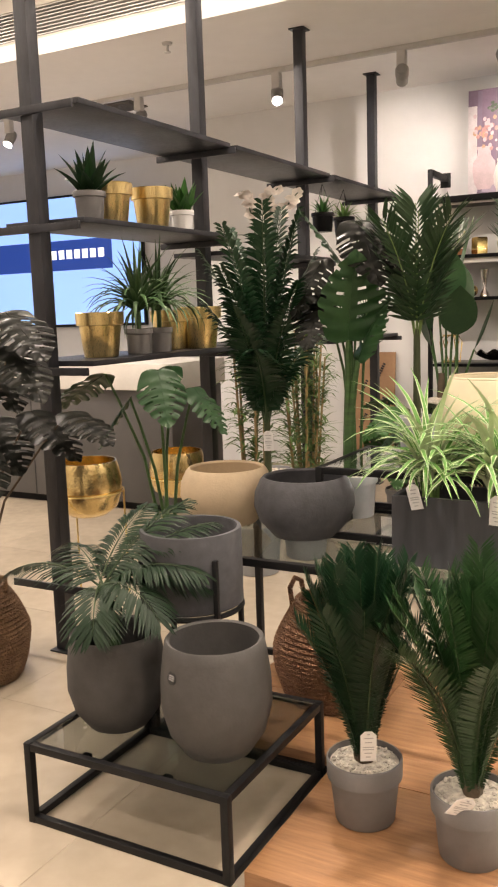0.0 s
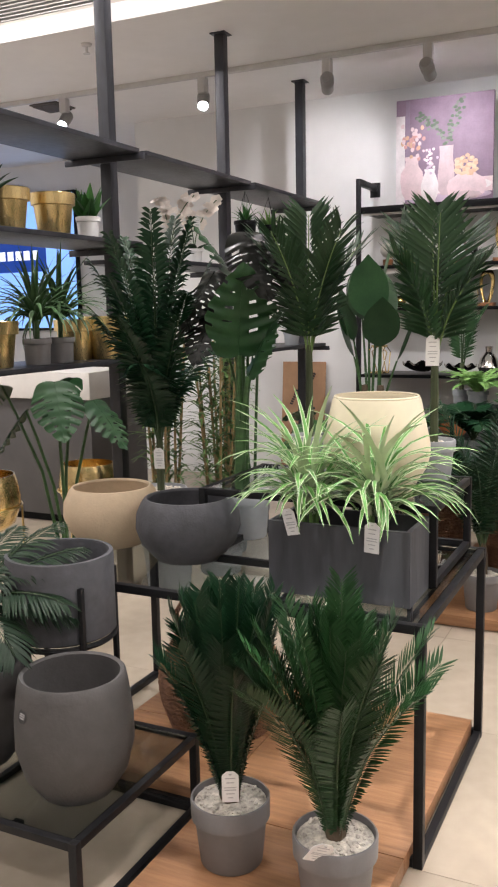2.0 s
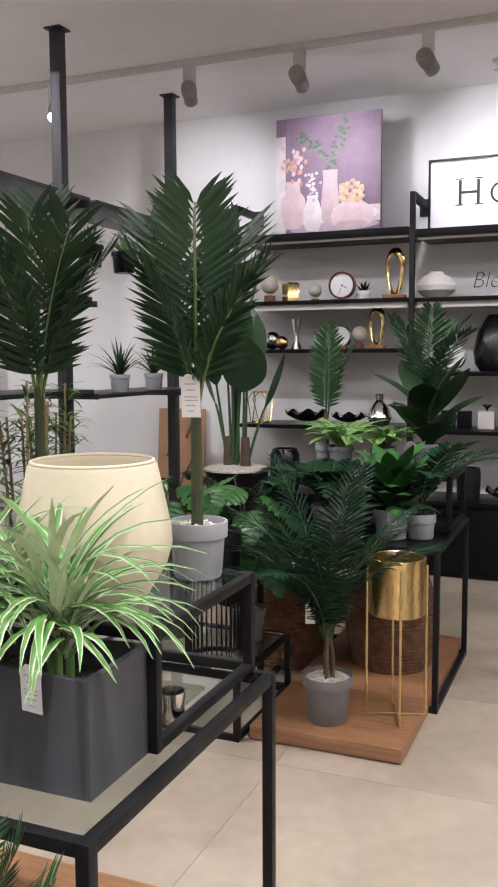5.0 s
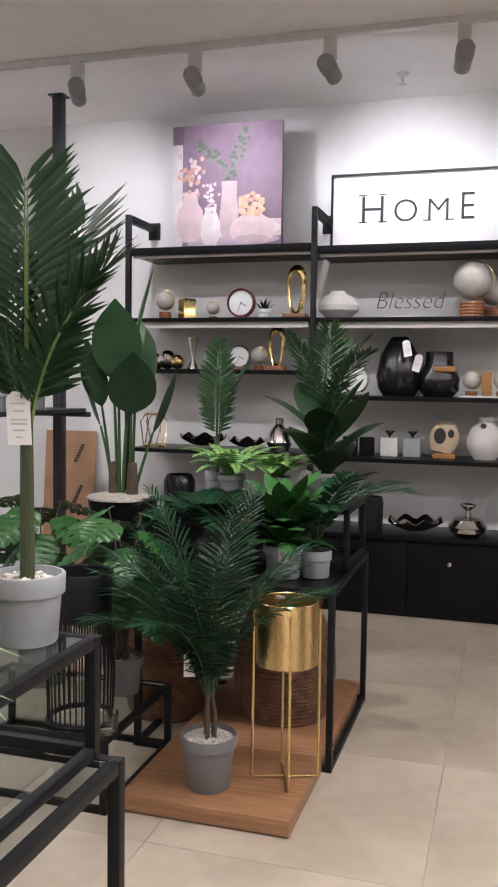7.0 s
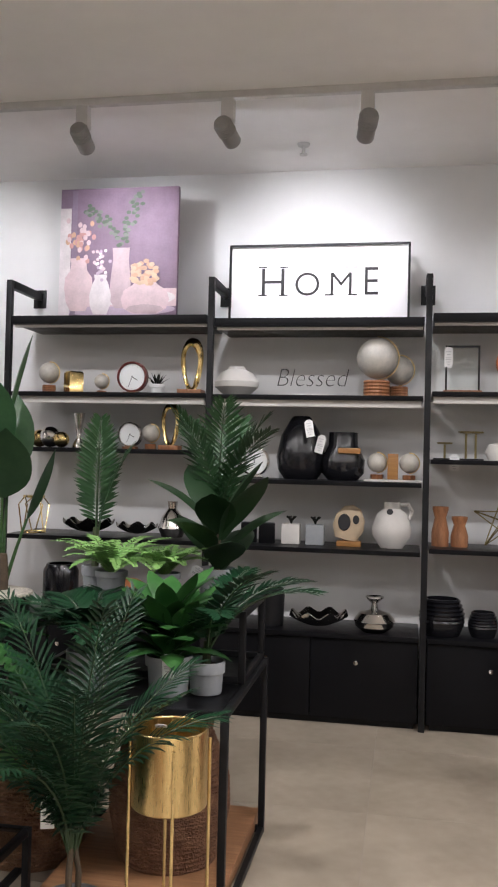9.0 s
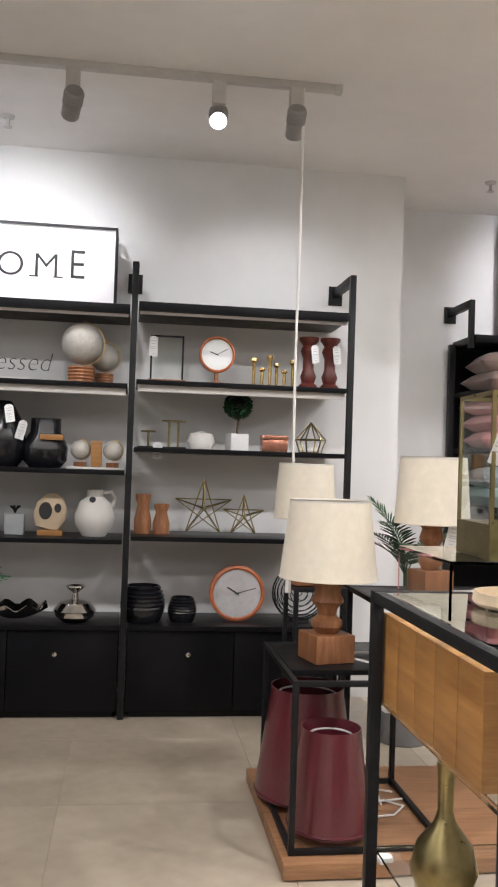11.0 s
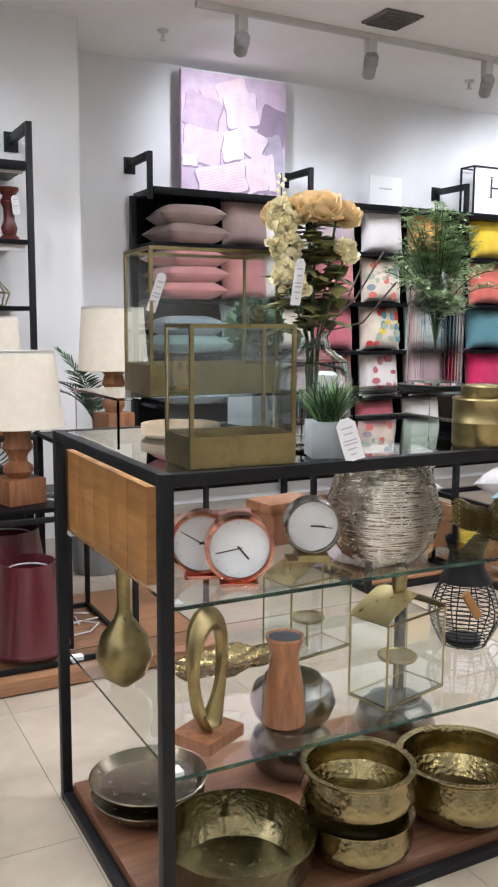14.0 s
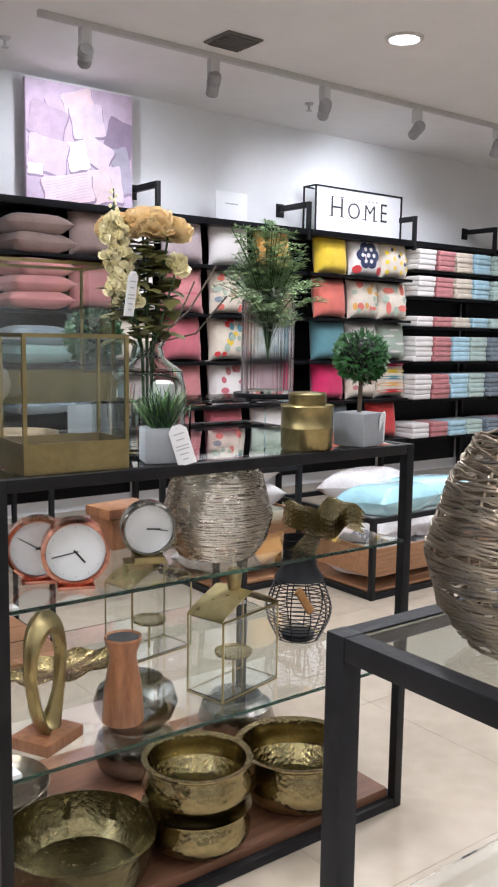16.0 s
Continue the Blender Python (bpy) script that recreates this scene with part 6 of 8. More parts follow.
clam_bowl((-1.0, GY - 0.04, Z["ab"][2]), 0.15, M_DARKBOWL, "dark wavy clam-shaped metal bowl with a bright rim")
clam_bowl((-0.72, GY - 0.02, Z["ab"][2]), 0.12, M_SILVER, "shiny silver wavy metal bowl")
vase("duck_vase", "shiny silver curved vase", (-0.52, GY, Z["ab"][2]), [(0, 0), (0.06, 0), (0.08, 0.05), (0.06, 0.11), (0.025, 0.16), (0.03, 0.2), (0.025, 0.2), (0.02, 0.16), (0, 0.1)], M_SILVER)
vase("orange_vase", "orange round pottery vase on a black cabinet", (-0.75, GY - 0.06, Z["cab"]), [(0, 0), (0.07, 0), (0.12, 0.06), (0.13, 0.12), (0.09, 0.19), (0.05, 0.21), (0.045, 0.2), (0.1, 0.12), (0, 0.03)], mat("orange_pottery", (0.42, 0.13, 0.05), 0.5, var=0.2))
vase("smoked_jar", "dark smoked glass jar on a black cabinet", (-1.15, GY - 0.06, Z["cab"]), [(0, 0), (0.09, 0), (0.1, 0.02), (0.1, 0.24), (0.08, 0.28), (0.07, 0.28), (0.09, 0.23), (0.09, 0.02), (0, 0.012)], M_DARKGLAZE)
# bay with the sign
vase("white_vase", "squat matt white ceramic vase", (-0.17, GY, Z["bc"][0]), [(0, 0), (0.06, 0), (0.12, 0.05), (0.125, 0.08), (0.09, 0.13), (0.05, 0.15), (0.045, 0.165), (0.038, 0.165), (0.04, 0.15), (0.08, 0.12), (0.11, 0.07), (0, 0.02)], M_WHITECER)
bl = thing("word_ornament", "thin dark wire word reading Blessed on a white base", "ornament", (0.25, GY - 0.05, Z["bc"][0]))
part("base", boxm((-0.11, -0.03, 0), (0.11, 0.03, 0.012), 0.003), M_WHITECER, bl, "white base")
lettering("Blessed", 0.145, M_DARKINK, bl, (0, 0, 0.055), "word", 0.0015, 0.9, 0.25, -0.0035)
globe((0.605, GY - 0.03, Z["bc"][0]), 0.11, 0.09)
globe((0.72, GY + 0.10, Z["bc"][0]), 0.08, 0.07)
clock("desk_clock", "round chrome desk clock with a white dial", (-0.05, GY - 0.04, Z["bc"][1]), 0.082, M_SILVER, foot=M_SILVER, minute=330, hour=0)
big = thing("black_vase", "large black glossy egg-shaped vase with a tag", "vase", (0.20, GY, Z["bc"][1]), 0, "black vases")
part("vase_body", lathed([(0, 0), (0.09, 0), (0.125, 0.05), (0.135, 0.12), (0.11, 0.24), (0.06, 0.33), (0.045, 0.345), (0.035, 0.34), (0.05, 0.32), (0.1, 0.22), (0, 0.05)], 44), M_DARKGLAZE, big)
hang_tag(big, (0.05, -0.135, 0.32), 0, 0.045, 0.10, -12, -20)
b2 = thing("black_vase", "black glossy vase with a cork band and a tag", "vase", (0.43, GY, Z["bc"][1]), 0, "black vases")
part("vase_body", lathed([(0, 0), (0.08, 0), (0.115, 0.04), (0.12, 0.11), (0.08, 0.19), (0.078, 0.26), (0.07, 0.26), (0.07, 0.19), (0.1, 0.1), (0, 0.03)], 40), M_DARKGLAZE, b2)
part("cork_band", boxm((-0.02, -0.115, 0.145), (0.10, -0.085, 0.175), 0.006), M_OAKPALE, b2, "cork band")
hang_tag(b2, (-0.10, -0.12, 0.24), 0, 0.045, 0.10, 15)
globe((0.615, GY - 0.03, Z["bc"][1]), 0.052, 0.025), globe((0.785, GY - 0.03, Z["bc"][1]), 0.052, 0.025)
be = thing("bookend_block", "pale wooden bookend block between small globes", "bookend", (0.70, GY - 0.03, Z["bc"][1]))
part("block", boxm((-0.028, -0.035, 0.012), (0.028, 0.035, 0.15), 0.004), M_OAKPALE, be)
part("tray", boxm((-0.15, -0.07, -0.0), (0.15, 0.07, 0.0115), 0.003), M_WHITECER, be)
for g in (o for o in scene.objects if o.name.startswith("desk_globe") and abs(o.location.z - Z["bc"][1]) < 1e-4):
    g.location.z += 0.012
for x in (-0.08, 0.02):
    solid("black_block", boxm((-0.045, -0.04, 0), (0.045, 0.04, 0.11), 0.006), M_BLACKBOARD, "black decorative box on a shelf", "ornament", (x, GY, Z["bc"][2]), 10, "black boxes")
lidded_bottle((0.155, GY, Z["bc"][2])), lidded_bottle((0.288, GY, Z["bc"][2]), M_PALEPOT)
sc = thing("stone_sculpture", "pale oval stone sculpture with holes on a wooden base", "sculpture", (0.472, GY, Z["bc"][2]))
part("base", boxm((-0.065, -0.04, 0), (0.065, 0.04, 0.028), 0.003), M_OAKPALE, sc)
bm = lathed([(0, -0.1), (0.06, -0.09), (0.085, -0.03), (0.08, 0.03), (0.045, 0.085), (0, 0.1)], 28, (0, 0, 0), 0, (1, 0.35))
bm.transform(pose(0, 0, 0.125, 0, 12, 0))
part("stone", bm, M_BEIGE, sc)
# black discs on the solid stone stand in for the shade inside its holes
for x, z, r in ((-0.025, 0.13, 0.034), (0.038, 0.145, 0.018)):
    bm = lathed([(0, 0), (r, 0), (r * 0.9, 0.004), (0, 0.004)], 20, squash=(1, 1.35))
    bm.transform(pose(x, -0.030, z, 90))
    part("hole", bm, M_DARKINK, sc, "dark disc standing in for a shaded hollow")
jug = thing("white_jug", "matt white round ceramic jug with a handle", "jug", (0.70, GY, Z["bc"][2]))
part("jug_body", lathed([(0, 0), (0.06, 0), (0.1, 0.06), (0.105, 0.11), (0.08, 0.18), (0.045, 0.21), (0.042, 0.245), (0.036, 0.245), (0.036, 0.21), (0.07, 0.17), (0, 0.05)], 40), M_WHITECER, jug)
part("handle", tubed([(0.04, 0, 0.23), (0.085, 0, 0.235), (0.105, 0, 0.2), (0.09, 0, 0.155)], 0.011, 8), M_WHITECER, jug)
part("dark_spot", lathed([(0, 0), (0.017, 0), (0.017, 0.003), (0, 0.003)], 16), M_DARKINK, jug).matrix_basis = pose(-0.01, -0.071, 0.195, 60, 0, 0)
vase("wicker_holder", "black woven candle basket on a black cabinet", (0.06, GY - 0.05, Z["cab"]), [(0, 0), (0.07, 0), (0.075, 0.16), (0.068, 0.2), (0.06, 0.2), (0.066, 0.02), (0, 0.012)], M_BLACK, 24)
clam_bowl((0.325, GY - 0.08, Z["cab"]), 0.16, M_SILVER, "shiny silver leaf-shaped tray on a black cabinet", 20)
ds = thing("tiered_dish", "shiny silver lidded serving dish on a black cabinet", "serving dish", (0.62, GY - 0.08, Z["cab"]))
part("dish", lathed([(0, 0), (0.06, 0), (0.10, 0.03), (0.105, 0.055), (0.11, 0.06), (0.105, 0.068), (0.08, 0.1), (0.02, 0.115), (0.015, 0.15), (0.05, 0.18), (0.048, 0.186), (0, 0.165)], 40), M_SILVER, ds)
# bay at the corner
fr = thing("photo_frame", "thin black metal photo frame on a wooden base with a tag", "photo frame", (1.055, GY, Z["cd"][0]))
for a_, b_ in (((-0.09, -0.006, 0.02), (-0.08, 0.006, 0.26)), ((0.08, -0.006, 0.02), (0.09, 0.006, 0.26)), ((-0.08, -0.006, 0.25), (0.08, 0.006, 0.26))):
    part("frame_bar", boxm(a_, b_), M_BLACK, fr)
part("base", boxm((-0.10, -0.035, 0), (0.10, 0.035, 0.02), 0.003), M_WOODX, fr)
pane("glass", boxm((-0.08, -0.002, 0.02), (0.08, 0.002, 0.25)), M_GLASS, fr)
hang_tag(fr, (-0.075, -0.02, 0.25), 0, 0.045, 0.11)
oc = clock("table_clock", "round orange-brown wooden clock on a stem", (1.325, GY, Z["cd"][0] + 0.07), 0.098, mat("orange_wood", (0.40, 0.12, 0.045), 0.45, var=0.25, scale=9), minute=60, hour=290)
part("stem", lathed([(0, -0.07), (0.045, -0.07), (0.04, -0.055), (0.012, -0.045), (0.012, 0.01), (0, 0.01)], 20), M_WOODX, oc)
for k, (x, h_) in enumerate(((1.53, 0.16), (1.58, 0.11), (1.62, 0.18), (1.66, 0.14), (1.70, 0.10), (1.75, 0.16))):
    vase("candlestick", "slim gold metal candlestick on a shelf", (x, GY + 0.02 * (k % 2), Z["cd"][0]), [(0, 0), (0.024, 0), (0.022, 0.008), (0.008, 0.016), (0.010, h_ * 0.5), (0.008, h_ * 0.8), (0.018, h_ * 0.9), (0.016, h_), (0, h_ - 0.01)], M_GOLD, 18, "gold candlesticks", "candlestick")
REDWOOD = mat("dark_cherry_wood", (0.085, 0.018, 0.013), 0.32, var=0.25, scale=8)
for x in (1.83, 1.95):
    cs = thing("turned_candle_stand", "dark cherry turned wooden candle stand with a tag", "candle stand", (x, GY - 0.02, Z["cd"][0]), 0, "turned candle stands")
    part("turned_body", lathed([(0, 0), (0.05, 0), (0.052, 0.02), (0.035, 0.035), (0.045, 0.07), (0.03, 0.11), (0.03, 0.17), (0.046, 0.21), (0.032, 0.24), (0.055, 0.27), (0.055, 0.285), (0, 0.28)], 28), REDWOOD, cs)
    hang_tag(cs, (0.02, -0.055, 0.24), 0, 0.04, 0.10, -8)
bs = thing("balance_scale", "small gold balance ornament with a tag", "ornament", (1.03, GY, Z["cd"][1]))
part("base", boxm((-0.12, -0.04, 0), (0.14, 0.04, 0.008), 0.002), M_BLACK, bs)
for x, h_ in ((-0.06, 0.08), (0.05, 0.14), (0.10, 0.14)):
    part("post", tubed([(x, 0, 0.008), (x, 0, h_)], 0.006, 8), M_OLDBRASS, bs)
    part("pan", lathed([(0, h_), (0.04, h_ + 0.004), (0.042, h_ + 0.012), (0, h_ + 0.008)], 20, (x, 0, 0)), M_OLDBRASS, bs)
hang_tag(bs, (-0.01, -0.045, 0.03), 0, 0.05, 0.09)
el = thing("white_elephant_ornament", "small pale resin elephant-like ornament", "ornament", (1.255, GY, Z["cd"][1]))
part("figure", lathed([(0, 0), (0.05, 0.0), (0.065, 0.04), (0.05, 0.085), (0, 0.1)], 20, (0, 0, 0), 0, (1.2, 0.7)), M_WHITECER, el)


def topiary(at, s, potmat, label, ball=M_LEAF, cube=True):
    rng = random.Random(int(at[0] * 977))
    t = thing("topiary", label, "potted plant", at, 12, "topiary balls")
    part("pot", boxm((-0.055 * s, -0.055 * s, 0), (0.055 * s, 0.055 * s, 0.10 * s), 0.004), potmat, t)
    part("stem", tubed([(0, 0, 0.1 * s), (0.004, 0, 0.2 * s)], 0.007 * s, 7), M_BARK, t)
    bm = fresh()
    c = Vector((0, 0, 0.27 * s))
    for k in range(800):
        z = 1 - 2 * (k + 0.5) / 800
        a = k * 2.39996
        q = math.sqrt(1 - z * z)
        d = Vector((q * math.cos(a), q * math.sin(a), z))
        p = c + d * (0.074 * s * rng.uniform(0.80, 1.03))
        w = (d + Vector((rng.uniform(-.7, .7), rng.uniform(-.7, .7), rng.uniform(-.7, .7)))).normalized()
        strip(bm, [p, p + w * 0.010 * s, p + w * 0.02 * s], (0.002 * s, 0.007 * s, 0.001 * s), w.orthogonal(), 0.2)
    part("leaf_ball", bm, ball, t)
    bm = fresh()
    bmesh.ops.create_icosphere(bm, subdivisions=2, radius=0.058 * s, matrix=Matrix.Translation(c))
    part("core", bm, M_LEAFBLACK, t)
    return t


topiary((1.45, GY, Z["cd"][1]), 0.92, M_WHITEPOT, "small dark topiary ball in a white cube pot")
cbx = thing("copper_box", "small copper metal trinket box", "box", (1.655, GY, Z["cd"][1]))
part("box_body", boxm((-0.07, -0.045, 0), (0.07, 0.045, 0.065), 0.004), M_COPPER, cbx)
part("lid", boxm((-0.073, -0.048, 0.066), (0.073, 0.048, 0.09), 0.004), M_COPPER, cbx)


def wire_solid(name, label, at, pts, edges, r, material, category="ornament"):
    t = thing(name, label, category, at)
    for a, b in edges:
        part("wire", tubed([pts[a], pts[b]], r, 6), material, t)
    return t


hexa = [(0.06 * math.cos(math.pi / 3 * k), 0.06 * math.sin(math.pi / 3 * k), 0.0) for k in range(6)] + [(0.085 * math.cos(math.pi / 3 * k), 0.085 * math.sin(math.pi / 3 * k), 0.07) for k in range(6)] + [(0, 0, 0.165)]
wire_solid("geometric_terrarium", "gold wire geometric terrarium", (1.86, GY, Z["cd"][1] + 0.004), hexa, [(k, (k + 1) % 6) for k in range(6)] + [(k, k + 6) for k in range(6)] + [(6 + k, 6 + (k + 1) % 6) for k in range(6)] + [(6 + k, 12) for k in range(6)], 0.004, M_OLDBRASS)
for x, h_ in ((0.955, 0.21), (1.055, 0.16)):
    vase("wood_vase", "waisted orange-brown wooden vase", (x, GY, Z["cd"][2]), [(0, 0), (0.045, 0), (0.046, h_ * 0.35), (0.03, h_ * 0.72), (0.042, h_ * 0.92), (0.042, h_), (0.034, h_), (0.024, h_ * 0.75), (0, h_ * 0.7)], M_WOODX, 30, "wooden vases")
for x, s in ((1.28, 0.16), (1.5, 0.115)):
    star = [(s * math.sin(2 * math.pi * k / 5), 0.0, s * 0.84 + s * math.cos(2 * math.pi * k / 5)) for k in range(5)] + [(0, -s * 0.4, s * 0.84), (0, s * 0.4, s * 0.84)]
    wire_solid("wire_star", "antique gold wire star candle holder", (x, GY, Z["cd"][2] + 0.008), star, [(k, (k + 2) % 5) for k in range(5)] + [(k, 5) for k in range(5)] + [(k, 6) for k in range(5)], 0.0034, M_OLDBRASS)
for x, r, h_ in ((0.97, 0.115, 0.19), (1.18, 0.075, 0.13)):
    hb = thing("ribbed_lantern", "dark ribbed glass lantern on a black cabinet", "lantern", (x, GY - 0.05, Z["cab"]), 0, "ribbed lanterns")
    bm = fresh()
    prof = [(0, 0)]
    for k in range(9):
        prof += [(r * (0.75 + 0.25 * math.sin(math.pi * (k + 0.5) / 9)), h_ * k / 9), (r * (0.80 + 0.25 * math.sin(math.pi * (k + 0.5) / 9)), h_ * (k + 0.5) / 9)]
    prof += [(r * 0.75, h_), (r * 0.7, h_), (r * 0.7, 0.01), (0, 0.008)]
    part("glass_body", lathed(prof, 36), M_DARKGLAZE, hb)
ck = clock("wooden_wall_clock", "large round orange-brown wooden clock on a black cabinet", (1.475, GY - 0.02, Z["cab"]), 0.15, bpy.data.materials["orange_wood"], mat("grey_dial", (0.50, 0.49, 0.50), 0.3), depth=0.035, minute=75, hour=300)
wb = thing("wire_bowl", "large black wire bowl ornament on a black cabinet", "bowl", (1.82, GY - 0.02, Z["cab"]))
for k in range(14):
    r_ = 0.15 * math.sin(math.pi * (k + 1) / 15)
    bm = tubed(circle(r_, 0, 24), 0.003, 4, True)
    bm.transform(pose(0, 0.02 * math.cos(math.pi * k / 14), 0.155, 90, 0, 0) @ Matrix.Translation((0, 0, 0)))
    bm.transform(Matrix.Translation((0, 0.05 * math.cos(math.pi * (k + 1) / 15), 0)))
    part("wire_ring", bm, M_BLACK, wb)
part("foot", lathed([(0, 0), (0.06, 0), (0.055, 0.012), (0, 0.012)], 24), M_BLACK, wb)

# ---- table lamps and shades ----


def table_lamp(at, r0, r1, sh, base, total, label, tag=False):
    l = thing("table_lamp", label, "table lamp", at, 14, "table lamps")
    b = base
    part("base_block", boxm((-b, -b, 0), (b, b, 0.1), 0.006), M_WOODX, l)
    top = total - sh
    part("turned_stem", lathed([(0, 0.1), (b * 0.5, 0.1), (b * 0.75, 0.125), (b * 0.72, 0.145), (b * 0.42, 0.165), (b * 0.5, 0.19), (b * 0.78, 0.215), (b * 0.6, 0.25), (b * 0.75, top - 0.01), (b * 0.72, top + 0.04), (0, top + 0.04)], 32), M_WOODX, l)
    part("shade", lathed([(r1, top), (r1 - 0.003, top - 0.002), (r0 - 0.003, total), (r0, total)], 56), M_SHADE, l, "cream linen drum shade")
    part("shade_ring", tubed(circle(r0 - 0.004, total - 0.006, 40), 0.003, 5, True), M_METALGREY, l)
    part("lamp_holder", tubed([(0, 0, top + 0.04), (0, 0, top + 0.12)], 0.016, 10), M_WHITECER, l)
    for k in range(3):
        a = 2.09 * k
        part("shade_arm", tubed([(0, 0, total - 0.02), ((r0 - 0.004) * math.cos(a), (r0 - 0.004) * math.sin(a), total - 0.006)], 0.002, 4), M_METALGREY, l)
    part("cord", tubed([(b, -b * 0.6, 0.012), (b + 0.05, -b - 0.06, 0.008), (b + 0.13, -b * 0.5, 0.008), (b + 0.16, 0.03, 0.008), (b + 0.05, 0.05, 0.008)], 0.0045, 6), M_STRING, l, "white power cord")
    if tag:
        hang_tag(l, (0.04, -r1 + 0.05, top + 0.005), 0, 0.055, 0.09, 10)
    return l


table_lamp((1.61, 6.16, 0.622), 0.150, 0.183, 0.285, 0.078, 0.585, "table lamp with turned wooden base and cream drum shade")
table_lamp((1.99, 6.13, 0.861), 0.125, 0.143, 0.245, 0.06, 0.515, "table lamp with turned wooden base, cream shade and tag", True)
frame_table("lamp_table", "slim tall black steel frame table carrying a lamp", 1.60, 1.84, 6.74, 7.00, 0.80, t=0.02, top=M_BLACKBOARD)
table_lamp((1.66, 6.86, 0.801), 0.125, 0.143, 0.245, 0.06, 0.54, "table lamp with turned wooden base and cream drum shade")
for at, rb, rt, h_, lab in (((1.60, 6.0, 0.088), 0.145, 0.105, 0.34, "maroon pleated lampshade standing in a black frame"), ((1.58, 6.32, 0.088), 0.19, 0.14, 0.40, "large dark maroon lampshade standing in a black frame")):
    ls = thing("loose_lampshade", lab, "lampshade", at, 0, "maroon lampshades")
    bm = lathed([(rb, 0), (rb, 0.025), (rt, h_ - 0.02), (rt, h_), (rt - 0.004, h_), (rt - 0.006, h_ - 0.02), (rb - 0.006, 0.025), (rb - 0.006, 0)], 64)
    part("shade_wall", bm, M_REDSHADE, ls)
    part("inner_ring", tubed(circle(rt - 0.03, h_ - 0.03, 36), 0.004, 5, True), M_METALGREY, ls)
    part("bottom_band", tubed(circle(rb, 0.012, 56), 0.006, 6, True), M_REDSHADE, ls)
for k in range(3):
    solid("power_cord", tubed([(0, 0, 0), (0.1, 0.02, 0.0), (0.16, 0.1, 0.0), (0.1, 0.16, 0.0), (0.0, 0.12, 0.0), (-0.06, 0.04, 0)], 0.004, 5), M_STRING, "white coiled power cord", "cable", (1.78 + 0.08 * k, 6.12 + 0.12 * k, 0.062), 70 * k, "loose cords")
# small palm in the corner behind the lamps
feather_palm("potted_palm", "small artificial palm in a grey pot on the floor", (2.25, 7.2, 0.0), 0, 211, (0.16, 0.13, 0.42), 0.42,
             [(170, 0.42, 70, -30, 0), (200, 0.42, 76, -10, 0), (-100, 0.40, 70, -20, 0), (140, 0.42, 84, 40, 0), (230, 0.4, 82, 10, 0), (20, 0.4, 70, -10, 0)], M_LEAF, None, M_GREYPOT, M_SOIL, 0.11, 22, 0.006)

# ---- glass display table goods ----
GT, G1, G2, G0 = 1.036, 0.767, 0.423, 0.051


def terrarium(at, w, d, h, base, rz, label, tag=False):
    t = thing("brass_terrarium", label, "terrarium", at, rz, "brass and glass terrariums")
    for q, (lo, hi) in enumerate((((-w, -d, 0.004), (w, -d + 0.003, base)), ((-w, d - 0.003, 0.004), (w, d, base)), ((-w, -d + 0.003, 0.004), (-w + 0.003, d - 0.003, base)), ((w - 0.003, -d + 0.003, 0.004), (w, d - 0.003, base)), ((-w, -d, 0), (w, d, 0.004)))):
        part("tray_side" if q < 4 else "tray_floor", boxm(lo, hi), M_OLDBRASS, t, "antique brass tray base" if q == 4 else "")
    e = 0.004
    for x in (-w + e, w - e):
        for y in (-d + e, d - e):
            part("corner_bar", boxm((x - e, y - e, base), (x + e, y + e, h)), M_OLDBRASS, t)
    for y in (-d + e, d - e):
        part("top_bar", boxm((-w + 2 * e, y - e, h - 2 * e), (w - 2 * e, y + e, h)), M_OLDBRASS, t)
    for x in (-w + e, w - e):
        part("top_bar", boxm((x - e, -d + 2 * e, h - 2 * e), (x + e, d - 2 * e, h)), M_OLDBRASS, t)
    for y in (-d + e, d - e):
        pane("glass_pane", boxm((-w + 2 * e, y - 0.001, base + 0.001), (w - 2 * e, y + 0.001, h - 2 * e)), M_GLASS, t)
    for x in (-w + e, w - e):
        pane("glass_pane", boxm((x - 0.001, -d + 2 * e, base + 0.001), (x + 0.001, d - 2 * e, h - 2 * e)), M_GLASS, t)
    if tag:
        hang_tag(t, (-w + 0.03, -d - 0.004, h * 0.82), 0, 0.022, 0.09, 18, 4)
    return t


terrarium((1.645, 4.39, GT), 0.114, 0.074, 0.28, 0.062, -3, "small glass terrarium with an antique brass tray base")
terrarium((1.74, 4.74, 1.152), 0.162, 0.10, 0.335, 0.07, -3, "large glass terrarium with a brass tray base on an acrylic stand", True)


def acrylic_stand(at, w, d, h, rz=0):
    a = thing("acrylic_stand", "clear acrylic display stand on a glass table", "display stand", at, rz, "acrylic stands")
    pane("plate", boxm((-w, -d, h - 0.006), (w, d, h)), M_ACRYL, a)
    for x in (-w, w - 0.006):
        pane("side", boxm((x, -d, 0), (x + 0.006, d, h - 0.007)), M_ACRYL, a)
    return a


acrylic_stand((1.73, 4.80, GT), 0.24, 0.16, 0.115)
acrylic_stand((2.36, 4.78, GT), 0.24, 0.14, 0.10)
vase("ceramic_dish", "shallow beige dish under an acrylic stand", (1.72, 4.82, GT), [(0, 0), (0.09, 0), (0.1, 0.008), (0.1, 0.03), (0.094, 0.03), (0.09, 0.01), (0, 0.008)], M_BEIGE, 36, "", "dish")
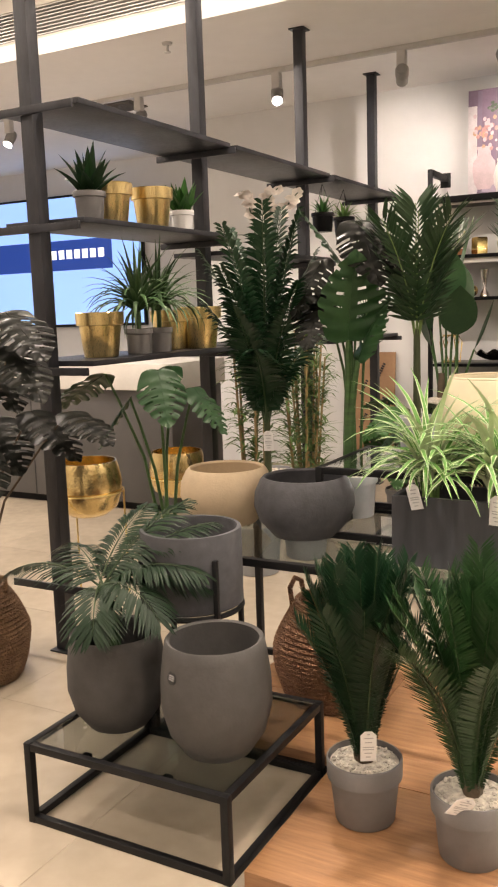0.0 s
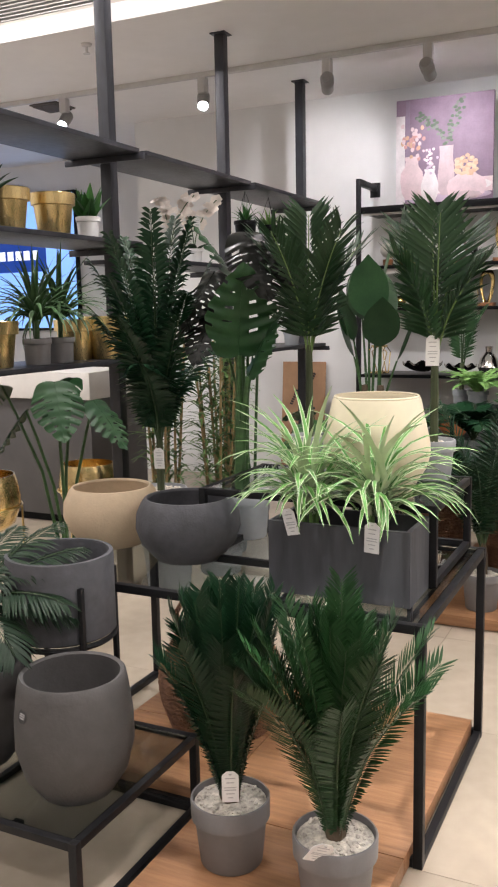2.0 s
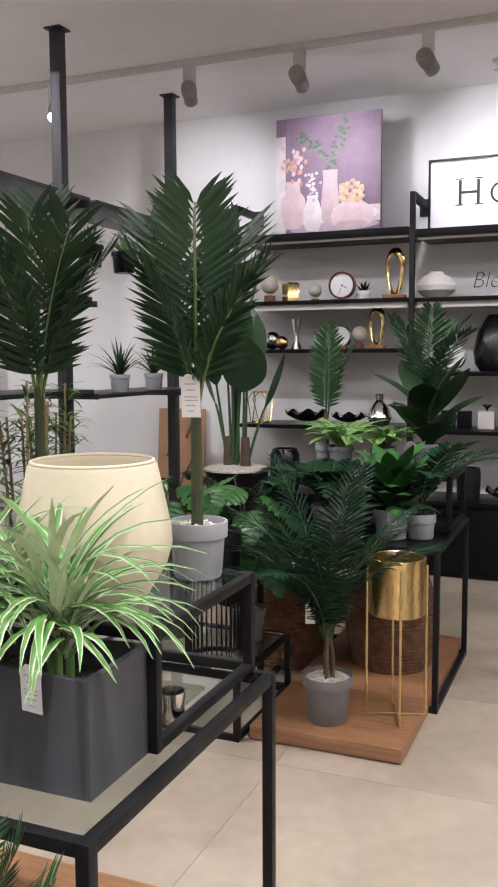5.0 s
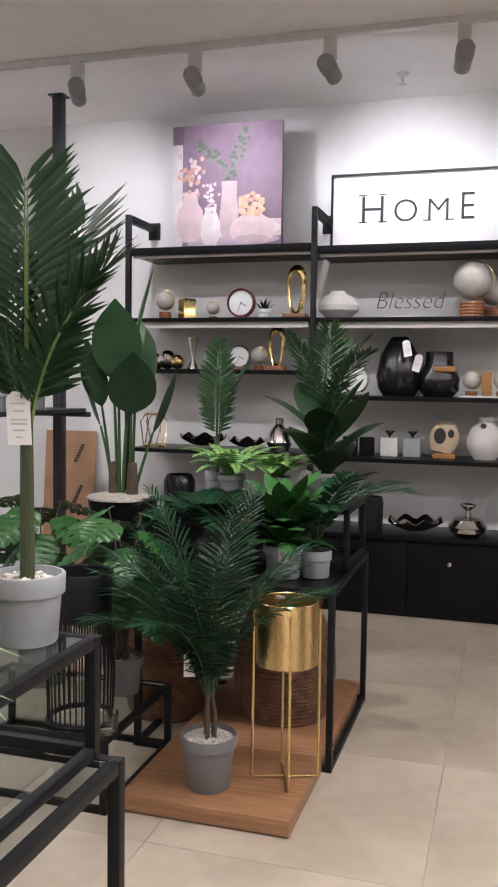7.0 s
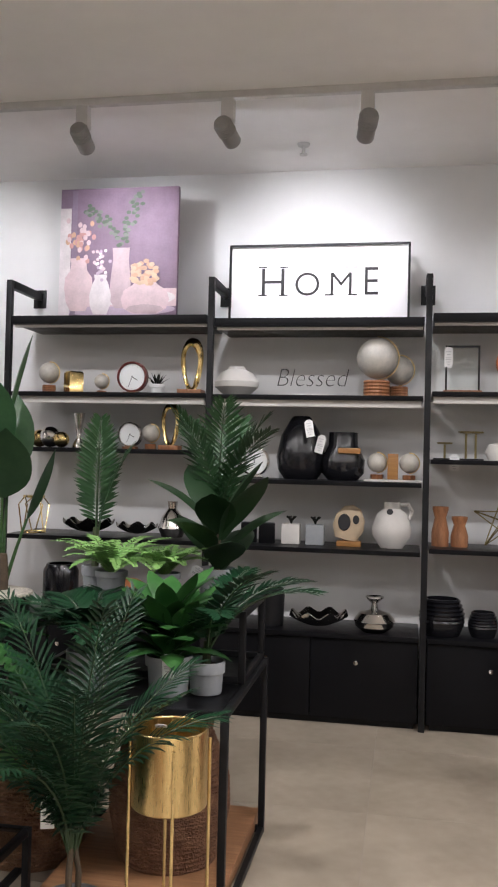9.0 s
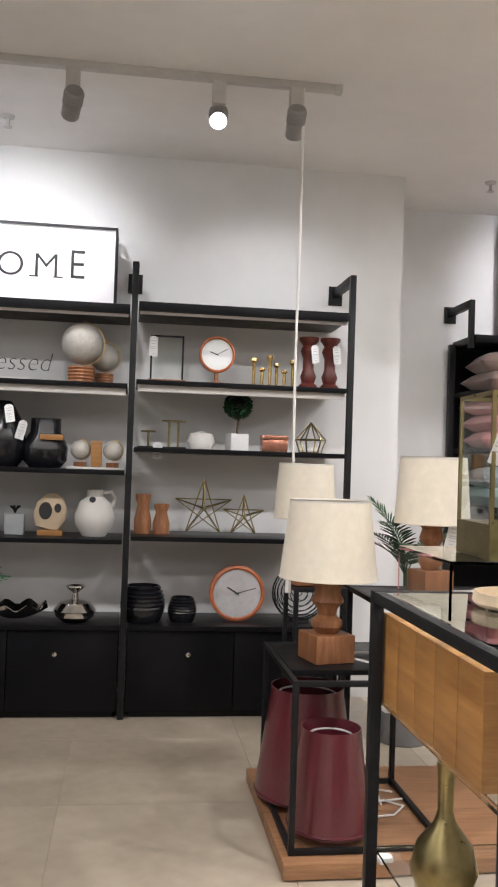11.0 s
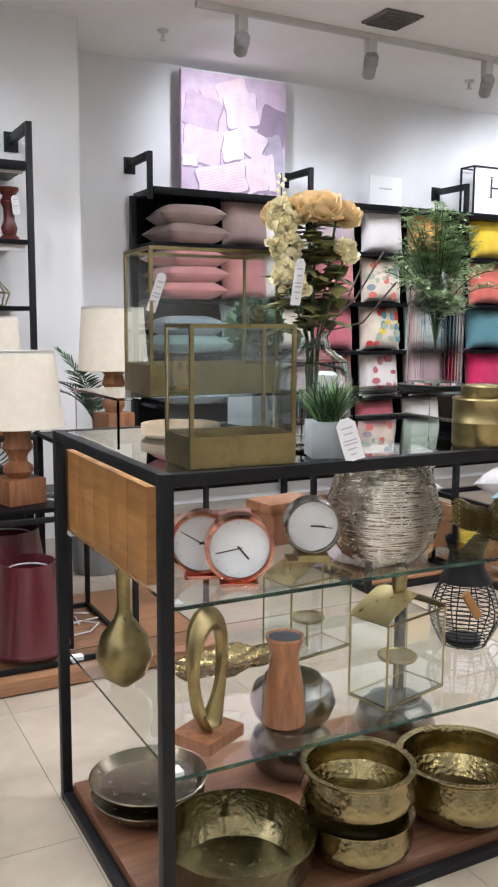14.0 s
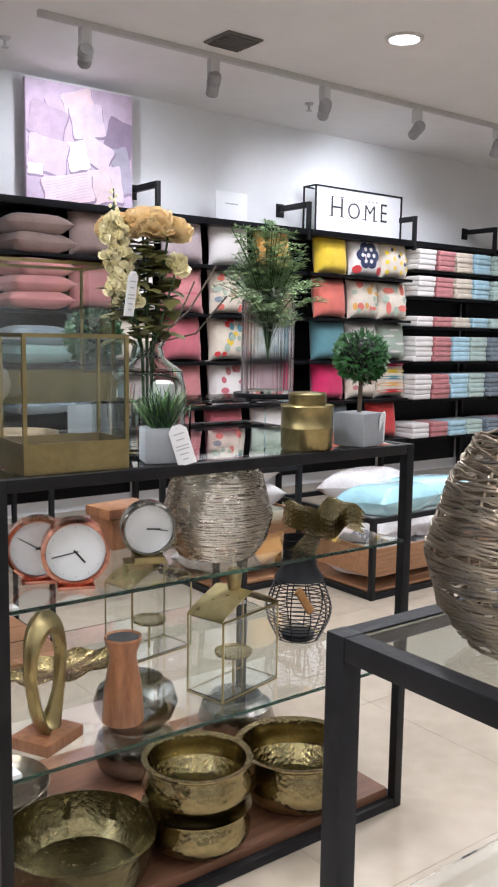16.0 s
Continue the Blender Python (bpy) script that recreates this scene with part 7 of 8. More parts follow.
# flowers in a glass jar
fv = thing("flower_vase", "clear glass jar vase with peach peonies and cream blossom", "flower vase", (1.94, 4.55, GT))
part("glass_jar", lathed([(0, 0), (0.082, 0), (0.091, 0.01), (0.094, 0.15), (0.084, 0.195), (0.042, 0.225), (0.036, 0.25), (0.044, 0.265), (0.040, 0.265), (0.032, 0.25), (0.038, 0.223), (0.080, 0.192), (0.090, 0.15), (0.087, 0.012), (0, 0.008)], 44), M_GLASS, fv)
rng = random.Random(301)
PEACH, CREAMF = mat("peach_petal", (0.84, 0.60, 0.30), 0.6, col2=(0.88, 0.74, 0.46), scale=30), mat("cream_petal", (0.86, 0.79, 0.52), 0.6, var=0.08, scale=30)
OLIVE = mat("olive_leaf", (0.085, 0.10, 0.028), 0.45, col2=(0.22, 0.20, 0.065), scale=20, vary=0.3)


def peony(p, r, material, seed):
    rng = random.Random(seed)
    bm = fresh()
    n = 64 if material is PEACH else 15
    for k in range(n):
        u = k / n
        az, el = k * 137.5 + rng.uniform(-15, 15), 88 - 78 * u + rng.uniform(-10, 10)
        ln = r * (0.55 + 0.5 * u)
        pts = arc((0, 0, 0), az, ln, el - 20, el + 60 - 20 * u, 4)
        w = r * (0.30 + 0.26 * u)
        strip(bm, pts, (w * 0.3, w, w * 1.15, w * 0.9, w * 0.35), (math.cos(radians(az + 90)), math.sin(radians(az + 90)), 0), 0.35)
    tilt = 25 if material is PEACH else 75
    bm.transform(Matrix.Translation(p) @ pose(0, 0, 0, rng.uniform(-tilt, tilt), rng.uniform(-tilt, tilt), 0))
    return part("blossom", bm, material, fv, "peach peony" if material is PEACH else "cream blossom")


BLOOMS = [(-0.03, -0.05, 0.52, 0.076, PEACH), (0.038, -0.03, 0.515, 0.068, PEACH), (-0.08, 0.0, 0.52, 0.06, PEACH), (0.003, 0.03, 0.54, 0.06, PEACH), (0.03, -0.085, 0.44, 0.036, CREAMF)]
for q in range(44):
    reach = rng.uniform(0.008, 0.046) * (1 - 0.5 * q / 44)
    BLOOMS.append((-0.088 - 0.03 * q / 44 + reach * math.sin(2.4 * q), -0.05 + reach * math.cos(2.4 * q), 0.355 + 0.0044 * q + rng.uniform(-0.008, 0.008), rng.uniform(0.018, 0.028), CREAMF))
for k, (x, y, z, r, m) in enumerate(BLOOMS):
    if k < 5 or k % 15 == 0:
        part("flower_stem", tubed([(x * 0.1, y * 0.1, 0.02), (x * 0.2, y * 0.2, 0.25), (x, y, z)], 0.003, 5), M_STEM, fv)
    peony(Vector((x, y, z)), r * (0.95 if m is PEACH else 1.0), m, 310 + k)
for q in range(9):
    part("bud", lathed([(0, 0), (0.004, 0.002), (0.0045, 0.006), (0.002, 0.009), (0, 0.01)], 8, (-0.118 + 0.008 * math.sin(2.4 * q), -0.05 + 0.008 * math.cos(2.4 * q), 0.55 + 0.006 * q)), CREAMF, fv)
part("bud_stem", tubed([(-0.105, -0.05, 0.46), (-0.117, -0.05, 0.55), (-0.118, -0.05, 0.605)], 0.002, 5), M_STEM, fv)
for k in range(150):
    z = rng.uniform(0.27, 0.50)
    az = rng.uniform(0, 360)
    b = (rng.uniform(-0.07, 0.045), rng.uniform(-0.06, 0.03), z)
    part("leaf", strip(fresh(), arc(b, az, rng.uniform(0.045, 0.08), rng.uniform(0, 50), rng.uniform(-70, 0), 4), (0.004, 0.018, 0.023, 0.015, 0.001), (math.cos(radians(az + 90)), math.sin(radians(az + 90)), 0), 0.2), OLIVE, fv)
for q in ((0.24, 0.06, 0.46), (0.20, 0.10, 0.42), (0.22, -0.02, 0.38)):
    part("twig", tubed([(0, 0, 0.03), (0.02, 0, 0.26), (q[0] * 0.6, q[1] * 0.6, q[2] * 0.75), q], 0.0025, 5), M_BARK, fv)
hang_tag(fv, (-0.10, -0.11, 0.42), 30, 0.042, 0.10)


def grass_pot(at, s, rz):
    rng = random.Random(int(at[1] * 771))
    g = thing("grass_pot", "small artificial grass tuft in a white cube pot with a tag", "potted plant", at, rz)
    part("pot", boxm((-0.043 * s, -0.043 * s, 0), (0.043 * s, 0.043 * s, 0.08 * s), 0.002), M_PALEPOT, g)
    for q in range(9):
        bm = fresh()
        for k in range(40):
            az = rng.uniform(0, 360)
            b = (rng.uniform(-.025, .025) * s, rng.uniform(-.025, .025) * s, 0.078 * s)
            strip(bm, arc(b, az, rng.uniform(0.06, 0.125) * s, rng.uniform(35, 88), rng.uniform(0, 60), 3), (0.0010, 0.0014, 0.0012, 0.0004), (math.cos(radians(az + 90)), math.sin(radians(az + 90)), 0), 0.1)
        part("grass_tuft", bm, M_FERN if q % 3 == 0 else M_LEAFPALM, g)
    hang_tag(g, (0.025, -0.048, 0.085), 0, 0.042, 0.09, -16, -6)


grass_pot((1.865, 4.365, GT), 0.95, -20)
# fern in a tinted glass cylinder
fj = thing("fern_jar", "pink tinted glass cylinder holding a feathery fern on a black tray", "vase", (2.46, 4.74, GT + 0.101))
part("tray", lathed([(0, 0), (0.095, 0), (0.1, 0.006), (0.1, 0.014), (0, 0.014)], 36), M_BLACK, fj)
pane("glass_cylinder", lathed([(0, 0.0145), (0.076, 0.0145), (0.078, 0.02), (0.078, 0.28), (0.055, 0.325), (0.052, 0.325), (0.074, 0.278), (0.073, 0.022), (0, 0.02)], 40), glassy("pink_glass", (0.92, 0.87, 0.89), 0.08, 1.2), fj)
rng = random.Random(321)
for k in range(44):
    az = k * 137.5
    spine = arc((0, 0, 0.10), az, rng.uniform(0.30, 0.42), rng.uniform(88, 91), rng.uniform(45, 88) if k % 4 else rng.uniform(-50, 20), 9)
    stem = part("fern_stem", tubed(spine, 0.0013, 4), M_STEM, fj)
    bm = fresh()
    for q in range(28):
        p, d = along(spine, 0.36 + 0.64 * q / 28)
        a2 = rng.uniform(0, 360)
        twig = arc(p, a2, rng.uniform(0.02, 0.042), rng.uniform(0, 60), rng.uniform(-40, 20), 6)
        for w in range(6):
            for sgn in (-70, 70):
                a3 = a2 + sgn + rng.uniform(-25, 25)
                strip(bm, arc(twig[w + 1], a3, rng.uniform(0.012, 0.022), rng.uniform(-20, 50), 0, 2), (0.001, 0.0030, 0.0003), (math.cos(radians(a3 + 90)), math.sin(radians(a3 + 90)), 0), 0.1)
    part("fern_leaves", bm, M_FERNPALE, stem)
tin = thing("brass_tin", "round antique brass lidded tin", "tin", (2.30, 4.37, GT))
part("tin_body", lathed([(0, 0), (0.064, 0), (0.066, 0.004), (0.066, 0.05), (0.0675, 0.052), (0.0675, 0.056), (0.066, 0.058), (0.066, 0.104), (0.069, 0.108), (0.066, 0.112), (0, 0.112)], 40), M_OLDBRASS, tin)
part("lid", lathed([(0, 0.1125), (0.046, 0.1125), (0.048, 0.118), (0.048, 0.138), (0.044, 0.142), (0, 0.142)], 36), M_OLDBRASS, tin)
tp = topiary((2.47, 4.358, GT), 0.86, M_PALEPOT, "small green topiary ball in a pale cube pot with a tag", M_LEAFMID)
hang_tag(tp, (0.035, -0.052, 0.088), 10, 0.04, 0.09, -15)
topiary((2.0, 4.95, GT), 1.0, M_PALEPOT, "green topiary bush in a pale cube pot", M_LEAFPALM)
for x, y, h_, r in ((2.05, 4.66, 0.09, 0.034), (2.12, 4.72, 0.12, 0.038), (2.0, 4.80, 0.15, 0.04)):
    vase("glass_votive", "clear glass votive on a glass table", (x, y, GT), [(0, 0), (r * 0.7, 0), (r * 0.6, 0.01), (r * 0.8, h_ * 0.4), (r, h_), (r - 0.003, h_), (r * 0.72, h_ * 0.4), (0, h_ * 0.3)], M_GLASS, 28, "glass votives")
vase("white_jar", "small matt white jar on an acrylic stand", (2.12, 4.76, GT + 0.101), [(0, 0), (0.035, 0), (0.04, 0.02), (0.038, 0.05), (0.02, 0.06), (0, 0.06)], M_WHITECER)

# first shelf
clock("desk_clock", "round copper desk clock with a white dial", (1.668, 4.39, G1), 0.073, M_COPPER, foot=M_COPPER, rz=-22, minute=258, hour=140)
clock("desk_clock", "round copper desk clock with a white dial", (1.620, 4.475, G1), 0.070, M_COPPER, foot=M_COPPER, rz=-22, minute=300, hour=60)
clock("desk_clock", "round dark steel desk clock on a low wire stand", (1.872, 4.43, G1 + 0.026), 0.065, mat("dark_steel", (0.30, 0.28, 0.25), 0.22, 1.0), foot=M_OLDBRASS, rz=-22, minute=97, hour=92)
st_ = thing("wire_rest", "low bronze wire rest under a clock", "stand", (1.87, 4.44, G1), -22)
for x in (-0.045, 0.045):
    part("leg", tubed([(x, -0.025, 0.0), (x, -0.025, 0.022), (x, 0.025, 0.022), (x, 0.025, 0)], 0.003, 6), M_OLDBRASS, st_)
part("plate", boxm((-0.05, -0.03, 0.0225), (0.05, 0.03, 0.0255)), M_OLDBRASS, st_)
wbx = thing("wood_photo_box", "yellow wood veneer box standing on a glass shelf", "box", (1.512, 4.72, G1))
for y0 in (-0.26, -0.14, -0.02, 0.10, 0.22):
    part("box_panel", boxm((-0.024, y0, 0.0), (0.024, y0 + 0.118, 0.215), 0.003), M_OAKPALE, wbx)
wk = thing("wood_block_box", "small brown wooden box behind clocks", "box", (1.94, 4.68, G1), 8)
part("box_body", boxm((-0.065, -0.05, 0), (0.065, 0.05, 0.085), 0.004), M_WOODX, wk)
part("lid", boxm((-0.078, -0.053, 0.086), (0.078, 0.053, 0.112), 0.004), M_WOODX, wk)


def wire_vessel(name, label, at, prof, turns, r, material, rz=0, jit=0.002, tag=None):
    """A vessel wound from many wires over a few uprights."""
    rng = random.Random(turns)
    w = thing(name, label, "wire vase", at, rz)
    H = prof[-1][1]

    def rad(z):
        for (r0, z0), (r1, z1) in zip(prof, prof[1:]):
            if z0 <= z <= z1:
                return r0 + (r1 - r0) * (z - z0) / (z1 - z0)
        return prof[-1][0]
    for k in range(turns):
        z = H * (k + 0.5) / turns
        ph, am = rng.uniform(0, 6.28), rng.uniform(0.4, 1.3) * jit
        pts = [((rad(z) + rng.uniform(-0.0008, 0.0008)) * math.cos(2 * math.pi * i / 40), rad(z) * math.sin(2 * math.pi * i / 40), max(r, z + am * math.sin(4 * 2 * math.pi * i / 40 + ph) + am * 0.6 * math.sin(9 * 2 * math.pi * i / 40 + ph * 2))) for i in range(40)]
        part("wire_turn", tubed(pts, r, 5, True), material, w)
    for k in range(10):
        a = 2 * math.pi * k / 10
        part("upright_wire", tubed([((rad(H * q / 8) - r) * math.cos(a), (rad(H * q / 8) - r) * math.sin(a), max(r, H * q / 8)) for q in range(9)], r * 1.2, 5), material, w)
    if tag:
        hang_tag(w, *tag)
    return w


wire_vessel("wire_basket", "round silver-gold wound wire basket on a glass shelf", (2.085, 4.455, G1), [(0.085, 0), (0.122, 0.05), (0.138, 0.11), (0.112, 0.205), (0.10, 0.225)], 48, 0.0024, mat("aged_silver_wire", (0.52, 0.47, 0.39), 0.26, 1.0, var=0.15), 0, 0.002, ((0.095, -0.05, 0.17), 50, 0.02, 0.05))
for k in range(5):
    bm = fresh()
    n_, m_ = 18, 5
    grid = [[bm.verts.new((-0.10 + 0.2 * i / n_, -0.055 + 0.11 * j / m_, 0.012 + 0.022 * math.sin(i / n_ * 9.4 + 0.6) + 0.25 * abs(-0.055 + 0.11 * j / m_) * 0.4)) for j in range(m_ + 1)] for i in range(n_ + 1)]
    for i in range(n_):
        for j in range(m_):
            bm.faces.new((grid[i][j], grid[i + 1][j], grid[i + 1][j + 1], grid[i][j + 1]))
    bmesh.ops.solidify(bm, geom=bm.faces[:], thickness=0.003)
    bm.transform(Matrix.Translation((0, 0, 0.012)))
    solid("wavy_dish", bm, M_PALEBRASS, "stacked gold wavy metal dish on a glass shelf", "dish", (2.44, 4.45, G1 + 0.0135 * k), -10, "stacked wavy dishes")

# second shelf
ring_sculpture((1.61, 4.42, G2), 0.275, M_OLDBRASS, M_WOODX, "antique brass loop sculpture on a wooden block", 28, 0.40)
vase("gold_bottle_vase", "gold metal bottle vase with a long neck on a glass shelf", (1.545, 4.77, G2), [(0, 0.012), (0.012, 0.0), (0.052, 0.03), (0.070, 0.08), (0.058, 0.13), (0.024, 0.175), (0.016, 0.20), (0.018, 0.28), (0.02, 0.30), (0.016, 0.30), (0.012, 0.2), (0, 0.18)], M_OLDBRASS, 36)
wv = thing("waisted_wood_vase", "waisted brown wooden vase with a dark mouth", "vase", (1.80, 4.42, G2))
part("wood_body", lathed([(0, 0), (0.047, 0), (0.049, 0.005), (0.044, 0.08), (0.031, 0.155), (0.033, 0.168), (0.044, 0.20), (0.042, 0.205), (0.038, 0.2), (0.029, 0.165), (0, 0.15)], 44), M_WOODX, wv)
# flat black disc closing the mouth just below the rim
part("dark_liner", lathed([(0, 0.198), (0.0365, 0.198), (0.0365, 0.201), (0, 0.201)], 30), M_DARKINK, wv, "dark liner")
gh = thing("glass_lantern", "brass and glass house-shaped lantern on a glass shelf", "lantern", (2.13, 4.44, G2), 14, "glass lanterns")
w_, d_, h_ = 0.108, 0.058, 0.205
for x in (-w_, w_):
    for y in (-d_, d_):
        part("corner_bar", tubed([(x, y, 0), (x, y, h_)], 0.003, 5), M_OLDBRASS, gh)
for z in (0.003, h_):
    part("frame_ring", tubed([(-w_, -d_, z), (w_, -d_, z), (w_, d_, z), (-w_, d_, z)], 0.003, 5, True), M_OLDBRASS, gh)
for y in (-d_, d_):
    pane("glass_pane", boxm((-w_ + 0.003, y - 0.001, 0.006), (w_ - 0.003, y + 0.001, h_ - 0.003)), M_GLASS, gh)
for x in (-w_, w_):
    pane("glass_pane", boxm((x - 0.001, -d_ + 0.003, 0.006), (x + 0.001, d_ - 0.003, h_ - 0.003)), M_GLASS, gh)
pane("floor_pane", boxm((-w_ + 0.003, -d_ + 0.003, 0.006), (w_ - 0.003, d_ - 0.003, 0.009)), M_GLASS, gh)
bm = fresh()
for i in range(12):
    a0, a1 = math.pi * i / 12, math.pi * (i + 1) / 12
    vs = [bm.verts.new((-w_ * math.cos(a) * 1.04, y, h_ + 0.055 * (1 - abs(math.cos(a))) ** 0.8)) for a in (a0, a1) for y in (-d_, d_)]
    bm.faces.new((vs[0], vs[1], vs[3], vs[2]))
bmesh.ops.remove_doubles(bm, verts=bm.verts[:], dist=1e-5)
bmesh.ops.solidify(bm, geom=bm.faces[:], thickness=0.002)
part("curved_roof", bm, M_OLDBRASS, gh, "curved brass roof")
part("chimney", lathed([(0, h_ + 0.05), (0.016, h_ + 0.05), (0.02, h_ + 0.09), (0.014, h_ + 0.1), (0, h_ + 0.1)], 18), M_OLDBRASS, gh)
part("candle_plate", lathed([(0, 0.085), (0.045, 0.085), (0.048, 0.09), (0.047, 0.096), (0.043, 0.091), (0, 0.09)], 28), M_PALEBRASS, gh, "round brass candle plate")
part("plate_stem", tubed([(0, 0, 0.009), (0, 0, 0.086)], 0.004, 6), M_OLDBRASS, gh)
copy_thing(gh, pose(2.08, 4.78, G2, 0, 0, 10))
bw = wire_vessel("wire_lantern", "black wire pear-shaped lantern on a glass shelf", (2.50, 4.62, G2), [(0.062, 0), (0.092, 0.06), (0.100, 0.10), (0.08, 0.16), (0.05, 0.21), (0.046, 0.26), (0.06, 0.30)], 26, 0.0016, M_BLACK, 0, 0.0006)
part("shoulder_cone", lathed([(0.075, 0.185), (0.052, 0.222), (0.048, 0.26), (0.062, 0.30), (0.058, 0.30), (0.044, 0.26), (0.048, 0.222), (0.070, 0.186)], 32), M_BLACK, bw, "solid black metal neck")
part("toggle", boxm((-0.012, -0.105, 0.10), (0.012, -0.093, 0.19), 0.004), M_OAKPALE, bw, "pale wooden toggle").matrix_basis = pose(0.02, 0, 0.03, 0, -35, 0)
part("base_disc", lathed([(0, 0.002), (0.048, 0.002), (0.05, 0.02), (0, 0.022)], 28), M_BLACK, bw)
clam_bowl((1.80, 4.74, G2), 0.16, mat("dark_gold_metal", (0.22, 0.165, 0.07), 0.26, 1.0, var=0.3, scale=20, bump=0.3, bscale=40), "dark gold leaf-shaped tray on a glass shelf", 8, 0.12, 0.55, 0.045)

# bottom board
M_DARKDISH = mat("smooth_dark_brass", (0.28, 0.245, 0.18), 0.24, 1.0, var=0.15, scale=8)


def hammered_bowl(at, r, h, label, lip=0.008, material=M_HAMMER):
    return solid("hammered_bowl", lathed([(0, 0), (r * 0.6, 0), (r * 0.8, h * 0.08), (r * 0.99, h * 0.35), (r * 1.0, h * 0.5), (r * 0.92, h * 0.78), (r * 0.90, h * 0.9), (r * 0.96 + lip, h), (r * 0.96 + lip, h + 0.003), (r * 0.9, h + 0.001), (r * 0.86, h * 0.85), (r * 0.94, h * 0.5), (r * 0.78, h * 0.15), (0, h * 0.07)], 56), material, label, "bowl", at, 0, "hammered bowls")


solid("wide_bowl", lathed([(0, 0), (0.115, 0), (0.152, 0.012), (0.172, 0.05), (0.179, 0.112), (0.182, 0.116), (0.175, 0.118), (0.166, 0.05), (0.135, 0.018), (0, 0.012)], 72, (0, 0, 0), 0.006), mat("olive_brass", (0.14, 0.12, 0.062), 0.24, 1.0, var=0.35, scale=7, bump=0.3, bscale=60), "wide antique brass bowl with an uneven rim", "bowl", (1.702, 4.455, G0), 0, "hammered bowls")
hammered_bowl((2.008, 4.42, G0), 0.136, 0.105, "round hammered brass bowl under another bowl")
hammered_bowl((2.008, 4.42, G0 + 0.107), 0.137, 0.115, "round hammered brass bowl stacked on another bowl")
hammered_bowl((2.352, 4.445, G0), 0.168, 0.15, "large round hammered brass bowl")
for q, (z, r) in enumerate(((0.0, 0.15), (0.042, 0.155))):
    solid("dark_dish", lathed([(0, 0), (r * 0.5, 0), (r * 0.85, 0.02), (r, 0.05), (r - 0.004, 0.052), (r * 0.82, 0.026), (0, 0.01)], 48), M_DARKDISH, "dark brass shallow dish stacked under glass", "dish", (1.625, 4.82, G0 + z), 0, "dark shallow dishes")
for x, y, z in ((2.06, 4.82, G0), (2.06, 4.82, G0 + 0.1405), (2.43, 4.83, G0)):
    pt = thing("metal_pot", "squat round polished dark metal pot", "pot", (x, y, z), 0, "dark metal pots")
    part("pot_body", lathed([(0, 0), (0.07, 0), (0.108, 0.028), (0.122, 0.068), (0.110, 0.108), (0.078, 0.130), (0.072, 0.126), (0.10, 0.10), (0.112, 0.068), (0.10, 0.034), (0, 0.012)], 44), M_DARKBOWL, pt)
    part("rim", tubed(circle(0.076, 0.132, 40), 0.006, 6, True), M_DARKBOWL, pt)

# near table
wire_vessel("wire_vase", "tall wound wire vase in dull gold on a glass table", (1.54, 3.165, 1.036), [(0.055, 0), (0.088, 0.04), (0.102, 0.088), (0.084, 0.15), (0.063, 0.188), (0.06, 0.196)], 84, 0.0014, mat("dull_bronze_wire", (0.30, 0.245, 0.18), 0.32, 1.0), 0, 0.003)
bm = fresh()
bmesh.ops.create_uvsphere(bm, u_segments=32, v_segments=20, radius=0.07, matrix=Matrix.Translation((0, 0, 0.07)))
solid("copper_ball", bm, M_COPPER, "shiny copper round ornament on a lower glass shelf", "ornament", (1.56, 3.05, 0.721))

# ---- cushions, towels and bedding ----


def cushion_mesh(w, h, d, fringe=0.0):
    bm = fresh()
    n = 12
    top, bot = [], []
    for i in range(n + 1):
        ra, rb = [], []
        for j in range(n + 1):
            u, v = -1 + 2 * i / n, -1 + 2 * j / n
            pin = 1 - 0.10 * (1 - v * v) * u * u
            pin2 = 1 - 0.09 * (1 - u * u) * v * v
            t = d / 2 * max(0.0, (1 - u ** 4) * (1 - v ** 4)) ** 0.55
            x, z = u * w / 2 * pin, v * h / 2 * pin2
            wr = 0.004 * math.sin(7 * u + 3 * v) * (1 - u * u) * (1 - v * v)
            ra.append(bm.verts.new((x, -t - 0.001 + wr, z)))
            rb.append(bm.verts.new((x, t + 0.001, z)))
        top.append(ra)
        bot.append(rb)
    for i in range(n):
        for j in range(n):
            bm.faces.new((top[i][j], top[i + 1][j], top[i + 1][j + 1], top[i][j + 1]))
            bm.faces.new((bot[i][j], bot[i][j + 1], bot[i + 1][j + 1], bot[i + 1][j]))
    edge = [(i, 0) for i in range(n)] + [(n, j) for j in range(n)] + [(i, n) for i in range(n, 0, -1)] + [(0, j) for j in range(n, 0, -1)]
    for a, b in zip(edge, edge[1:] + edge[:1]):
        bm.faces.new((top[a[0]][a[1]], bot[a[0]][a[1]], bot[b[0]][b[1]], top[b[0]][b[1]]))
    return bm


def cloth(name, col, var=0.1):
    return mat(name, col, 0.9, var=var, scale=10, bump=0.25, bscale=350, sheen=0.3, spec=0.2)


